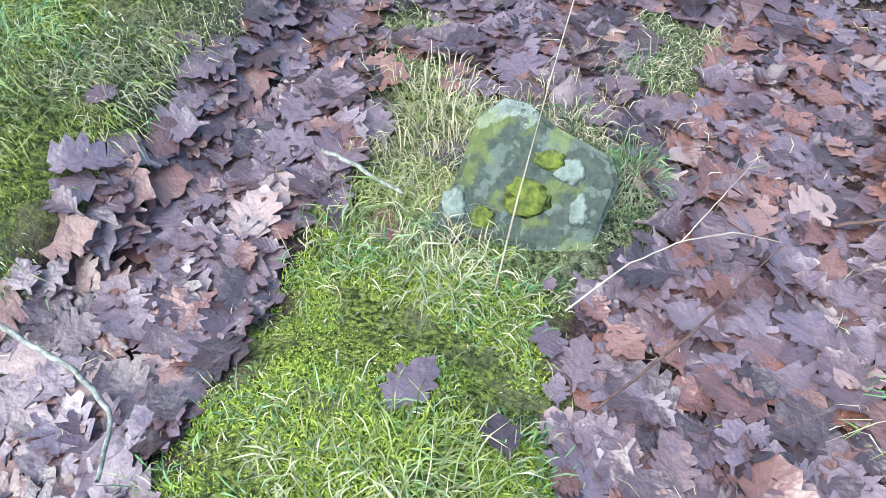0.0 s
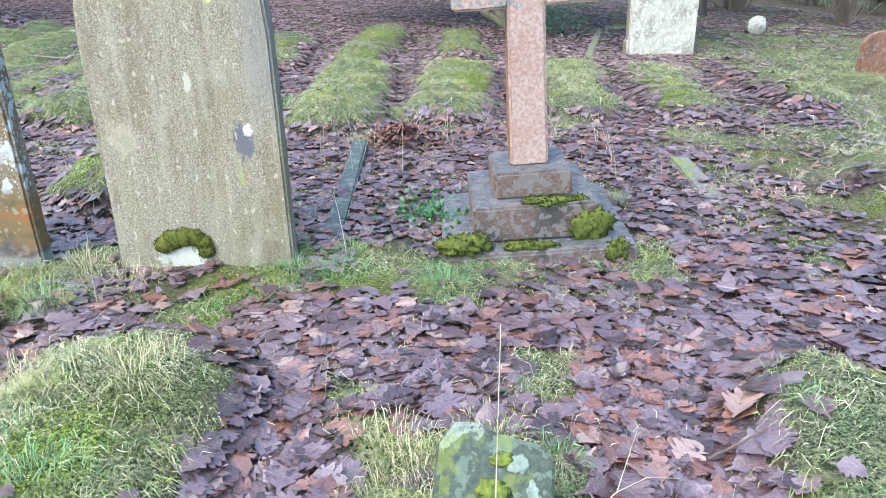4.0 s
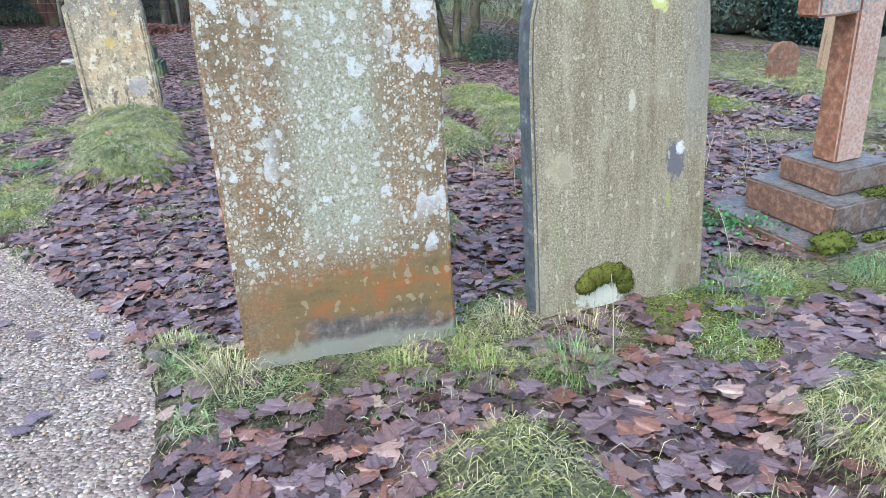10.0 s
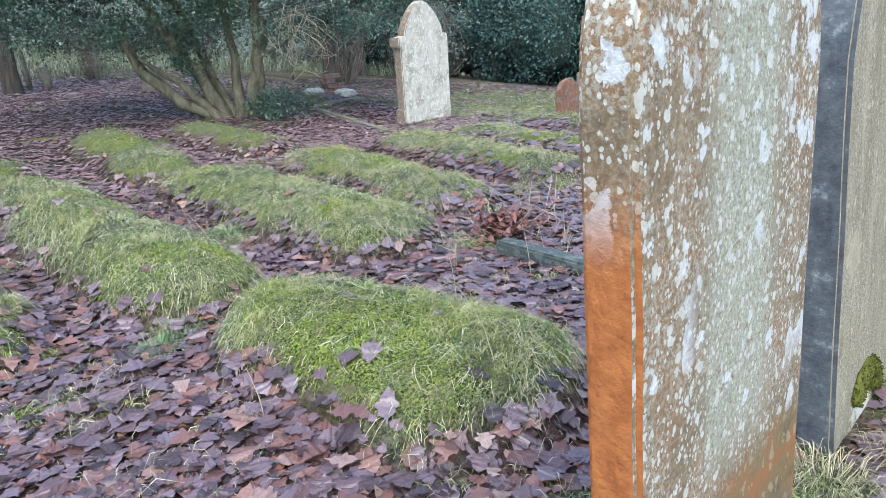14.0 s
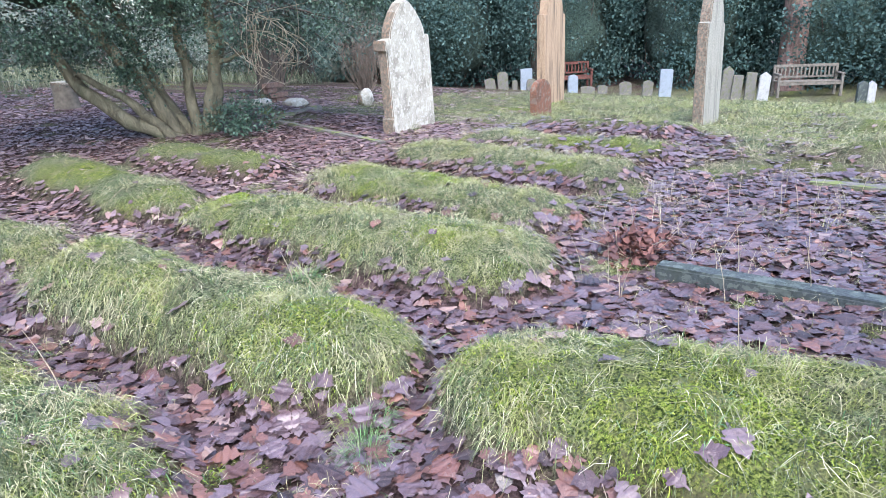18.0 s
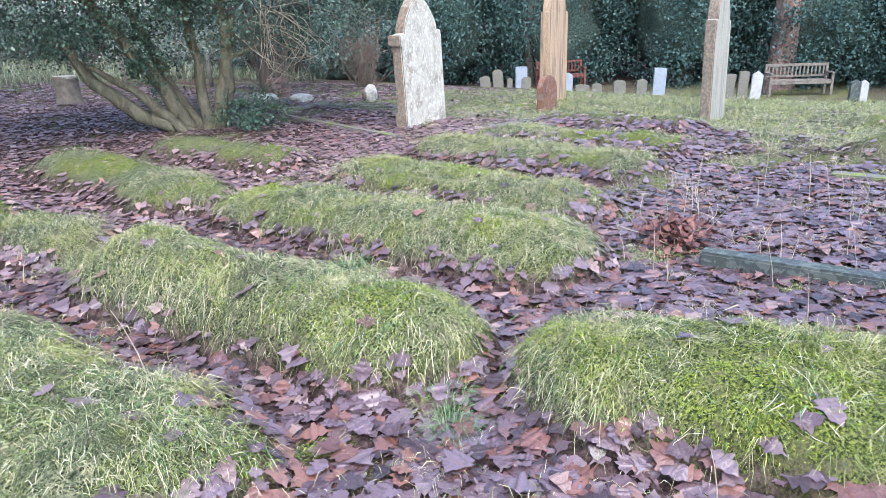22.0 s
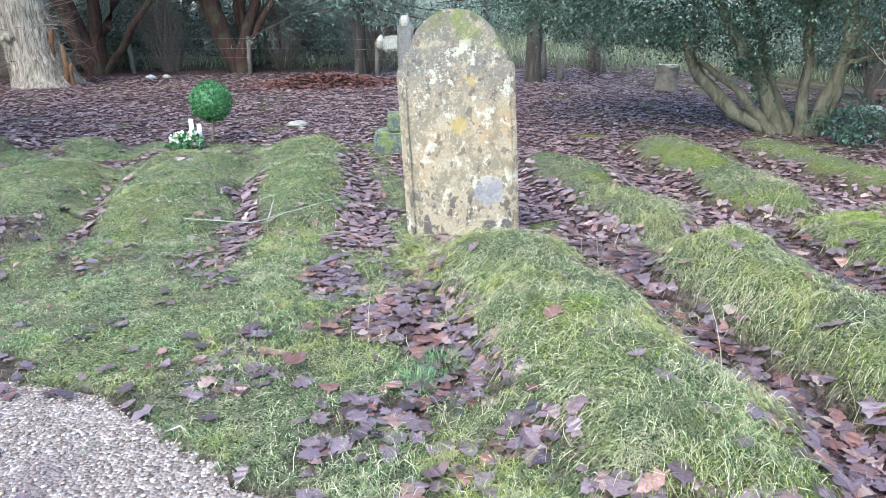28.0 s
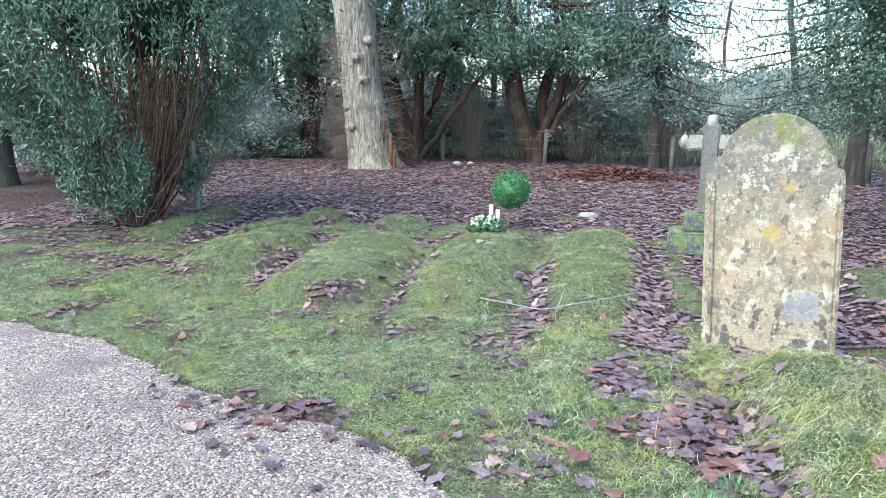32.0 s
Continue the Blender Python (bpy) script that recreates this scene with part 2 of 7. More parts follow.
def stone_a():
    g, c, x, y, z, streak, grain, blot, o = lichen_stone("lichened_sandstone", True, ((0.085, 0.060, 0.034), (0.175, 0.127, 0.074), (0.20, 0.15, 0.09)), 1)
    rust_shade = g.math("MULTIPLY", g.step(blot, 0.44, 0.62), 0.5)
    c = g.mix(rust_shade, c, (0.19, 0.095, 0.04))
    c = g.mix(g.math("MULTIPLY", g.step(g.noise(120, o, 4, 0.7), 0.50, 0.62), 0.25), c, (0.26, 0.225, 0.16))
    # pale grey-green crust down the middle
    off = g.math("ABSOLUTE", g.math("ADD", g.math("SUBTRACT", x, 0.01), g.math("MULTIPLY", g.math("SUBTRACT", streak, 0.5), 0.16)))
    wide = g.math("MULTIPLY", g.step(off, 0.21, 0.09), g.step(z, 0.32, 0.52))
    crust = g.math("MULTIPLY", wide, g.step(g.noise(48, o, 6, 0.75), 0.36, 0.50))
    c = g.mix(g.math("MULTIPLY", crust, 0.92), c, g.ramp(g.noise(110, o, 4, 0.7), (0.30, (0.11, 0.105, 0.07)), (0.48, (0.22, 0.225, 0.165)), (0.68, (0.35, 0.36, 0.29))))
    grey = g.math("MULTIPLY", g.step(g.noise(85, o, 5, 0.75), 0.47, 0.56), g.step(g.noise(5, o, 5, 0.65), 0.40, 0.54))
    c = g.mix(g.math("MULTIPLY", g.math("MULTIPLY", grey, g.step(z, 0.26, 0.42)), 0.7), c, (0.26, 0.255, 0.205))
    # cream and white flakes of three sizes, thinner towards the plinth
    dense = g.math("MULTIPLY", g.step(z, 0.25, 0.40), g.math("ADD", 0.55, g.math("MULTIPLY", g.step(g.noise(4, o, 3), 0.40, 0.60), 0.45)))
    cream = g.ramp(grain, (0.3, (0.30, 0.29, 0.245)), (0.7, (0.43, 0.42, 0.37)))
    white = g.ramp(grain, (0.3, (0.33, 0.335, 0.325)), (0.7, (0.47, 0.48, 0.475)))
    ragged = g.math("MULTIPLY", g.math("SUBTRACT", g.noise(30, o, 4, 0.65), 0.5), 0.95)
    lean_left = g.math("ADD", 0.35, g.math("MULTIPLY", g.math("MAXIMUM", g.step(x, -0.02, -0.22), g.step(x, 0.16, 0.30)), 0.65))
    high = g.step(z, 0.45, 0.95)
    for sc, lim, r0, r1, col, where in ((7, 0.62, 0.06, 0.26, white, g.math("MULTIPLY", lean_left, high)), (14, 0.58, 0.08, 0.32, white, lean_left), (26, 0.52, 0.10, 0.36, cream, None), (48, 0.55, 0.12, 0.38, cream, None), (95, 0.66, 0.15, 0.4, cream, None)):
        d, cell = g.cells(sc, g.warped(g.scaled(o, 1.0, 1.0, 0.85), sc * 1.3, 0.62 / sc))
        ra, rb, rc = g.split(cell)
        size = g.math("ADD", r0 + 0.07, g.math("MULTIPLY", g.math("MULTIPLY", rb, rb), r1))
        spot = g.math("MULTIPLY", g.step(g.math("SUBTRACT", g.math("ADD", d, ragged), size), 0.05, -0.03), g.step(ra, lim, lim + 0.02))
        spot = g.math("MULTIPLY", spot, g.step(z, 0.25, 0.38))
        if where is not None:
            spot = g.math("MULTIPLY", spot, g.step(g.math("SUBTRACT", where, rc), -0.05, 0.05))
        c = g.mix(g.math("MULTIPLY", spot, 0.95), c, col)
    plate = g.math("MULTIPLY", flakes(g, o, 7.5, 0.60, 0.7), g.math("MULTIPLY", g.step(g.math("ABSOLUTE", x), 0.16, 0.26), g.step(z, 0.40, 0.60)))
    c = g.mix(g.math("MULTIPLY", plate, 0.9), c, white)
    # plinth band: orange-brown, then slate-dark, pale at the foot
    wob = g.math("ADD", z, g.math("MULTIPLY", g.math("SUBTRACT", g.noise(5, o, 5), 0.5), 0.16))
    band = g.math("MULTIPLY", g.step(wob, 0.38, 0.27), g.step(x, -0.42, -0.16))
    tone = g.ramp(g.noise(1.0, g.scaled(o, 6, 6, 11), 6, 0.65), (0.32, (0.075, 0.058, 0.03)), (0.48, (0.145, 0.10, 0.042)), (0.58, (0.19, 0.085, 0.03)), (0.72, (0.26, 0.095, 0.03)))
    c = g.mix(g.math("MULTIPLY", band, 0.88), c, tone)
    c = g.mix(g.math("MULTIPLY", g.math("MULTIPLY", flakes(g, o, 26, 0.62), band), 0.6), c, (0.25, 0.22, 0.14))
    dark = g.math("MULTIPLY", g.step(g.math("ADD", wob, g.math("MULTIPLY", x, 0.12)), 0.17, 0.11), g.step(x, -0.26, -0.10))
    c = g.mix(g.math("MULTIPLY", dark, 0.85), c, g.ramp(g.noise(22, o, 6, 0.7), (0.35, (0.03, 0.03, 0.034)), (0.55, (0.10, 0.09, 0.085)), (0.68, (0.24, 0.22, 0.19))))
    c = g.mix(g.math("MULTIPLY", g.step(wob, 0.075, 0.035), 0.8), c, (0.22, 0.225, 0.18))
    # bare rust-orange flank
    nx = g.split(g.tc.outputs["Normal"])[0]
    flank = g.math("MULTIPLY", g.step(nx, -0.25, -0.5), g.step(z, 1.08, 0.88))
    c = g.mix(flank, c, g.ramp(g.noise(30, o, 5), (0.3, (0.20, 0.06, 0.015)), (0.7, (0.34, 0.125, 0.035))))
    h = g.math("ADD", g.math("MULTIPLY", grain, 0.7), g.math("MULTIPLY", blot, 0.8))
    return g.done(c, 0.92, h, 0.008, 1.0)


def stone_b():
    g, c, x, y, z, streak, grain, blot, o = lichen_stone("streaked_sandstone", False, ((0.105, 0.088, 0.058), (0.235, 0.205, 0.145), (0.27, 0.24, 0.17)), 1)
    c = g.mix(g.math("MULTIPLY", g.step(g.noise(1.0, g.scaled(o, 45, 45, 5.0), 7, 0.75), 0.47, 0.64), 0.5), c, (0.085, 0.068, 0.042))
    c = g.mix(g.math("MULTIPLY", g.step(g.noise(1.0, g.scaled(o, 14, 14, 0.9), 5, 0.65), 0.5, 0.7), 0.5), c, (0.15, 0.125, 0.08))
    green = g.math("MULTIPLY", g.step(g.noise(1.0, g.scaled(o, 9, 9, 2.2), 4), 0.5, 0.72), g.step(z, 1.0, 0.25))
    c = g.mix(g.math("MULTIPLY", green, 0.4), c, (0.16, 0.175, 0.08))
    c = g.mix(g.math("MULTIPLY", g.step(g.noise(130, o, 5, 0.8), 0.49, 0.60), 0.75), c, (0.37, 0.335, 0.24))
    c = g.mix(g.math("MULTIPLY", g.step(g.noise(1.0, g.scaled(o, 5, 5, 1.6), 6, 0.65), 0.46, 0.62), 0.45), c, (0.11, 0.082, 0.045))
    c = g.mix(g.math("MULTIPLY", g.step(g.noise(1.0, g.scaled(o, 7, 7, 3.0), 6, 0.7), 0.52, 0.66), 0.4), c, (0.30, 0.29, 0.21))
    warp = g.math("ADD", g.math("MULTIPLY", g.noise(16, o, 5, 0.7), 0.6), g.math("MULTIPLY", g.noise(60, o, 5, 0.75), 0.4))

    def patch(px, pz, r, sx, colour, soft=0.22, amount=0.95):
        dx = g.math("DIVIDE", g.math("SUBTRACT", x, px), sx)
        dz = g.math("SUBTRACT", z, pz)
        d = g.math("SQRT", g.math("ADD", g.math("MULTIPLY", dx, dx), g.math("MULTIPLY", dz, dz)))
        d = g.math("ADD", d, g.math("MULTIPLY", g.math("SUBTRACT", warp, 0.5), r * 4.5))
        return g.math("MULTIPLY", g.step(d, r * (1 + soft), r * (1 - soft)), amount), colour

    for px, pz, r, sx, col, am in ((0.145, 1.20, 0.042, 0.9, (0.40, 0.40, 0.15), 0.9), (0.145, 1.21, 0.02, 0.9, (0.50, 0.50, 0.33), 0.8), (0.03, 0.845, 0.035, 0.4, (0.40, 0.38, 0.30), 0.7),
                                   (0.24, 0.585, 0.075, 0.55, (0.085, 0.085, 0.10), 0.9), (0.262, 0.635, 0.028, 0.7, (0.48, 0.48, 0.50), 0.85),
                                   (-0.285, 0.615, 0.066, 0.9, (0.33, 0.29, 0.20), 0.55), (-0.27, 0.60, 0.035, 0.8, (0.20, 0.18, 0.12), 0.5),
                                   (-0.115, 0.06, 0.05, 2.1, (0.46, 0.46, 0.38), 0.85), (0.21, 0.43, 0.035, 0.3, (0.24, 0.26, 0.09), 0.7)):
        f, col = patch(px, pz, r, sx, col, amount=am)
        c = g.mix(f, c, col)
    c = g.mix(g.math("MULTIPLY", flakes(g, o, 40, 0.665, 0.5), 0.6), c, (0.37, 0.345, 0.25))
    dk = g.math("MULTIPLY", g.step(g.math("ADD", x, g.math("MULTIPLY", g.math("SUBTRACT", streak, 0.5), 0.25)), 0.22, 0.34), g.step(z, 0.5, 0.95))
    c = g.mix(g.math("MULTIPLY", dk, 0.55), c, (0.15, 0.145, 0.135))
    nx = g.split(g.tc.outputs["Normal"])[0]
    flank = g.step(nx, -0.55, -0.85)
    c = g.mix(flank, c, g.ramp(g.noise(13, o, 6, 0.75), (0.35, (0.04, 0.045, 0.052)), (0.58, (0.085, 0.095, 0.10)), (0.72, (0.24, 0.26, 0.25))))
    h = g.math("ADD", g.math("MULTIPLY", grain, 0.7), g.math("MULTIPLY", streak, 0.8))
    return g.done(c, 0.93, h, 0.008, 1.0)


def stone_plain(name, lo, hi, stain, stain_scale=3.0, amount=0.6, crust=None, moss=None, streaky=False, rough=0.9, rust_shade=None, wet=False, crest=None, crest_tone=((0.26, 0.29, 0.24), (0.40, 0.43, 0.37))):
    g = Nodes(name)
    o = g.obj()
    grain = g.noise(55, o, 6)
    c = g.ramp(grain, (0.3, lo), (0.7, hi))
    co = g.scaled(o, 18, 18, 0.9) if streaky else o
    c = g.mix(g.math("MULTIPLY", g.step(g.noise(1.0 if streaky else stain_scale, co, 6, 0.65, 0.5), 0.45, 0.66), amount), c, stain)
    if crest:
        hi = g.math("ADD", g.split(o)[2], g.math("MULTIPLY", g.math("SUBTRACT", g.noise(17, o, 5, 0.65), 0.5), 0.32))
        c = g.mix(g.math("MULTIPLY", g.step(hi, crest, crest + 0.02), 0.85), c, g.ramp(grain, (0.3, crest_tone[0]), (0.7, crest_tone[1])))
    if wet:
        up = g.step(g.split(g.tc.outputs["Normal"])[2], 0.6, 0.9)
        c = g.mix(g.math("MULTIPLY", up, 0.85), c, g.ramp(g.noise(26, o, 5), (0.35, (0.05, 0.055, 0.06)), (0.65, (0.12, 0.125, 0.13))))
        rough = g.math("SUBTRACT", rough, g.math("MULTIPLY", up, 0.2))
    if crust:
        c = g.mix(g.math("MULTIPLY", flakes(g, o, 14, 0.58), 0.7), c, crust)
        c = g.mix(g.math("MULTIPLY", flakes(g, o, 33, 0.60), 0.8), c, crust)
    # faces towards -x darkened: rust staining, with side shade put into the colour
    if rust_shade:
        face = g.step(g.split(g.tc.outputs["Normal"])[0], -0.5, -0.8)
        c = g.mix(g.math("MULTIPLY", face, 0.9), c, g.ramp(g.noise(30, o, 6, 0.7), (0.35, (0.10, 0.055, 0.035)), (0.5, rust_shade), (0.66, (0.30, 0.17, 0.11))))
    if moss:
        nz = g.split(g.tc.outputs["Normal"])[2]
        m = g.math("MULTIPLY", g.step(g.noise(9, o, 5), 0.5, 0.58), g.math("ADD", g.math("MULTIPLY", g.step(nz, 0.4, 0.8), 0.6), 0.4))
        c = g.mix(g.math("MULTIPLY", m, 0.9), c, moss)
    return g.done(c, rough, g.math("ADD", grain, g.noise(8, o, 5)), 0.008, 0.9)


def stone_d():
    g = Nodes("cream_lichened_limestone")
    o = g.obj()
    x, y, z = g.split(o)
    grain = g.noise(55, o, 6, 0.7)
    c = g.ramp(grain, (0.3, (0.27, 0.22, 0.14)), (0.7, (0.42, 0.35, 0.24)))
    c = g.mix(g.math("MULTIPLY", g.step(g.noise(3.4, o, 5), 0.46, 0.64), 0.6), c, (0.37, 0.235, 0.12))
    brown = g.step(g.noise(5.5, o, 8, 0.75), 0.45, 0.56)
    c = g.mix(g.math("MULTIPLY", brown, 0.75), c, g.ramp(grain, (0.3, (0.13, 0.105, 0.07)), (0.7, (0.24, 0.20, 0.14))))
    top = g.math("MULTIPLY", g.step(g.noise(13, o, 7, 0.75), 0.40, 0.52), g.step(z, 0.72, 1.15))
    c = g.mix(g.math("MULTIPLY", top, 0.75), c, g.ramp(grain, (0.3, (0.09, 0.085, 0.08)), (0.7, (0.19, 0.18, 0.16))))
    c = g.mix(g.math("MULTIPLY", g.step(g.noise(7, o, 7, 0.72), 0.545, 0.575), 0.85), c, g.ramp(grain, (0.3, (0.38, 0.35, 0.27)), (0.7, (0.52, 0.48, 0.38))))
    c = g.mix(g.math("MULTIPLY", flakes(g, o, 44, 0.62), 0.5), c, (0.40, 0.37, 0.30))
    c = g.mix(g.math("MULTIPLY", flakes(g, o, 19, 0.625), 0.7), c, (0.10, 0.085, 0.065))
    blk = g.math("MULTIPLY", flakes(g, o, 11, 0.57), g.step(z, 0.42, 0.22))
    c = g.mix(g.math("MULTIPLY", blk, 0.85), c, (0.085, 0.075, 0.07))
    ragged = g.math("SUBTRACT", g.noise(18, o, 5, 0.7), 0.5)

    def blot(px, pz, r, colour, amount):
        dx, dz = g.math("SUBTRACT", x, px), g.math("SUBTRACT", z, pz)
        d = g.math("ADD", g.math("SQRT", g.math("ADD", g.math("MULTIPLY", dx, dx), g.math("MULTIPLY", dz, dz))), g.math("MULTIPLY", ragged, r * 2.2))
        return g.mix(g.math("MULTIPLY", g.step(d, r * 1.2, r * 0.8), amount), c, colour)

    c = blot(0.0, 0.74, 0.05, (0.38, 0.28, 0.08), 0.65)
    c = blot(0.10, 1.02, 0.03, (0.40, 0.30, 0.09), 0.6)
    c = blot(0.19, 0.29, 0.10, g.ramp(grain, (0.3, (0.19, 0.185, 0.205)), (0.7, (0.30, 0.30, 0.32))), 0.65)
    m = g.math("MULTIPLY", g.step(g.noise(7, o, 4), 0.42, 0.58), g.step(g.math("ADD", z, g.math("MULTIPLY", x, 0.3)), 1.24, 1.36))
    c = g.mix(g.math("MULTIPLY", m, 0.85), c, (0.15, 0.17, 0.045))
    return g.done(c, 0.92, g.math("ADD", grain, g.noise(14, o, 5)), 0.010, 1.0)


def bark(name, lo, hi, scale=9.0, stretch=0.18):
    g = Nodes(name)
    o = g.obj()
    co = g.scaled(o, 1, 1, stretch)
    n = g.noise(scale, co, 6, 0.7, 0.8)
    c = g.ramp(n, (0.35, lo), (0.65, hi))
    c = g.mix(g.math("MULTIPLY", g.step(g.noise(2.5, o, 4), 0.5, 0.7), 0.4), c, (0.10, 0.12, 0.06))
    return g.done(c, 0.9, n, 0.05, 1.0)


def foliage(name, *stops, rough=0.45, spec=0.5):
    g = Nodes(name)
    c = g.ramp(g.island(), *stops)
    return g.done(c, rough, spec=spec)


def simple(name, lo, hi, scale=30.0, rough=0.8, depth=0.004):
    g = Nodes(name)
    n = g.noise(scale, g.obj(), 5)
    return g.done(g.ramp(n, (0.3, lo), (0.7, hi)), rough, n, depth)


MAT_LEAF = leaf_material("oak_leaf", ((0.0, (0.025, 0.013, 0.013)), (0.18, (0.059, 0.033, 0.035)), (0.36, (0.109, 0.065, 0.070)), (0.54, (0.119, 0.083, 0.097)), (0.70, (0.142, 0.097, 0.105)), (0.80, (0.095, 0.039, 0.030)), (0.93, (0.176, 0.078, 0.055)), (1.0, (0.266, 0.189, 0.163))), 0.16, 0.28, 0.75)
# paler, rougher copy of oak_leaf; brightness lost under the trees put into its colour
MAT_LIGHTENEDLEAF = leaf_material("lightened_leaf", ((0.0, (0.045, 0.027, 0.028)), (0.25, (0.115, 0.072, 0.074)), (0.5, (0.165, 0.110, 0.120)), (0.74, (0.22, 0.150, 0.155)), (0.87, (0.15, 0.064, 0.048)), (1.0, (0.36, 0.27, 0.23))), 0.35, 0.30, 0.6)
MAT_GRASS = grass_material("grass_blade", (0.0, (0.018, 0.030, 0.012)), (0.35, (0.09, 0.125, 0.05)), (0.66, (0.22, 0.265, 0.11)), (0.84, (0.38, 0.38, 0.21)), (1.0, (0.56, 0.53, 0.39)))
MAT_STRAW = foliage("dead_grass", (0.0, (0.20, 0.18, 0.095)), (0.5, (0.34, 0.31, 0.18)), (1.0, (0.50, 0.46, 0.30)), rough=0.7, spec=0.2)
MAT_STRAND = grass_material("matted_blade", (0.0, (0.018, 0.032, 0.012)), (0.28, (0.06, 0.09, 0.032)), (0.5, (0.155, 0.195, 0.07)), (0.70, (0.27, 0.30, 0.12)), (0.85, (0.42, 0.405, 0.22)), (0.97, (0.60, 0.56, 0.40)), (1.0, (0.17, 0.125, 0.07)), rough=0.5)
MAT_LUSH = grass_material("lush_grass", (0.0, (0.045, 0.11, 0.04)), (0.6, (0.12, 0.235, 0.085)), (1.0, (0.23, 0.34, 0.16)))
MAT_MOSSY = foliage("moss_tip", (0.0, (0.07, 0.115, 0.014)), (0.5, (0.18, 0.25, 0.030)), (1.0, (0.33, 0.38, 0.065)), rough=0.8, spec=0.2)
MAT_MOSSDARK = foliage("moss_dark", (0.0, (0.028, 0.032, 0.006)), (0.6, (0.06, 0.066, 0.012)), (1.0, (0.11, 0.115, 0.025)), rough=0.9, spec=0.1)
MAT_MOSSMID = foliage("moss_mid", (0.0, (0.018, 0.024, 0.006)), (0.6, (0.045, 0.056, 0.012)), (1.0, (0.10, 0.115, 0.026)), rough=0.9, spec=0.1)
MAT_MOSSPATCH = simple("moss_patch", (0.035, 0.05, 0.012), (0.17, 0.20, 0.03), 70, 0.95, 0.006)
MAT_LICHEN = simple("pale_lichen", (0.11, 0.135, 0.105), (0.23, 0.26, 0.21), 60, 0.95)
MAT_LEAFRED = foliage("red_brown_leaf", (0.0, (0.055, 0.022, 0.018)), (1.0, (0.17, 0.068, 0.048)), rough=0.6)
MAT_GROUND = ground_material()
MAT_GRAVEL, MAT_PEBBLE = gravel_material(), gravel_material(True)
MAT_A, MAT_B, MAT_D = stone_a(), stone_b(), stone_d()
MAT_SLAB = stone_plain("mossy_grey_slab", (0.055, 0.07, 0.055), (0.125, 0.14, 0.11), (0.035, 0.055, 0.042), 6, 0.5, (0.15, 0.175, 0.14), (0.20, 0.24, 0.03))
MAT_BROKEN = stone_plain("broken_slab", (0.032, 0.044, 0.034), (0.085, 0.098, 0.072), (0.022, 0.038, 0.03), 6, 0.5, (0.115, 0.14, 0.11), (0.20, 0.24, 0.03), crest=0.25, crest_tone=((0.15, 0.17, 0.14), (0.29, 0.32, 0.27)))
MAT_CROSS = stone_plain("pink_granite", (0.23, 0.15, 0.12), (0.42, 0.32, 0.27), (0.22, 0.075, 0.036), 4, 0.3, None, rust_shade=(0.20, 0.075, 0.035), crest=1.16, crest_tone=((0.10, 0.10, 0.095), (0.30, 0.285, 0.26)))
MAT_STEP = stone_plain("weathered_step", (0.06, 0.045, 0.038), (0.17, 0.115, 0.088), (0.035, 0.04, 0.036), 4, 0.85, (0.16, 0.14, 0.13), None, rough=0.55, rust_shade=(0.16, 0.085, 0.055), wet=True)
MAT_KERB = stone_plain("dark_kerb", (0.035, 0.043, 0.042), (0.075, 0.088, 0.085), (0.05, 0.062, 0.045), 7, 0.6, (0.12, 0.14, 0.12), None, rough=0.6)
MAT_PALE = stone_plain("pale_headstone", (0.29, 0.27, 0.215), (0.44, 0.415, 0.345), (0.165, 0.15, 0.115), 5, 0.7, (0.47, 0.45, 0.39), rust_shade=(0.13, 0.115, 0.085))
MAT_WARM = stone_plain("fluted_brown_stone", (0.24, 0.165, 0.105), (0.44, 0.32, 0.21), (0.10, 0.078, 0.06), 5, 0.8, streaky=True)
MAT_GREYG = stone_plain("greyed_stone", (0.20, 0.19, 0.155), (0.38, 0.365, 0.305), (0.12, 0.118, 0.095), 5, 0.6, streaky=True, rust_shade=(0.13, 0.12, 0.09))
MAT_REDSTONE = stone_plain("red_sandstone", (0.10, 0.05, 0.035), (0.24, 0.115, 0.07), (0.07, 0.052, 0.04), 5, 0.7, (0.18, 0.14, 0.11))
MAT_BLUE = stone_plain("blue_grey_marble", (0.19, 0.22, 0.25), (0.28, 0.32, 0.355), (0.16, 0.18, 0.195), 9, 0.5)
MAT_SMALL = stone_plain("small_grey_stone", (0.10, 0.095, 0.082), (0.20, 0.185, 0.165), (0.06, 0.06, 0.05), 9, 0.5, None, (0.15, 0.18, 0.05))
MAT_WHITE = stone_plain("white_marble", (0.30, 0.30, 0.285), (0.42, 0.42, 0.405), (0.19, 0.195, 0.175), 9, 0.5)
MAT_BARK_OAK = bark("oak_bark", (0.11, 0.088, 0.068), (0.50, 0.43, 0.335), 22, 0.13)
MAT_BARK_HOLLY = bark("holly_bark", (0.06, 0.055, 0.036), (0.19, 0.17, 0.11), 9, 0.4)
MAT_BARK_YEW = bark("yew_bark", (0.03, 0.018, 0.014), (0.10, 0.052, 0.036), 10, 0.12)
MAT_BARK_PINE = bark("pine_bark", (0.10, 0.065, 0.055), (0.26, 0.17, 0.14), 8, 0.35)
MAT_BARK_DARK = bark("dark_bark", (0.035, 0.03, 0.025), (0.10, 0.085, 0.07), 9, 0.2)
MAT_HOLLY = foliage("holly_leaf", (0.0, (0.022, 0.045, 0.03)), (0.6, (0.05, 0.09, 0.058)), (0.92, (0.085, 0.14, 0.092)), (1.0, (0.15, 0.20, 0.14)), rough=0.38, spec=0.35)
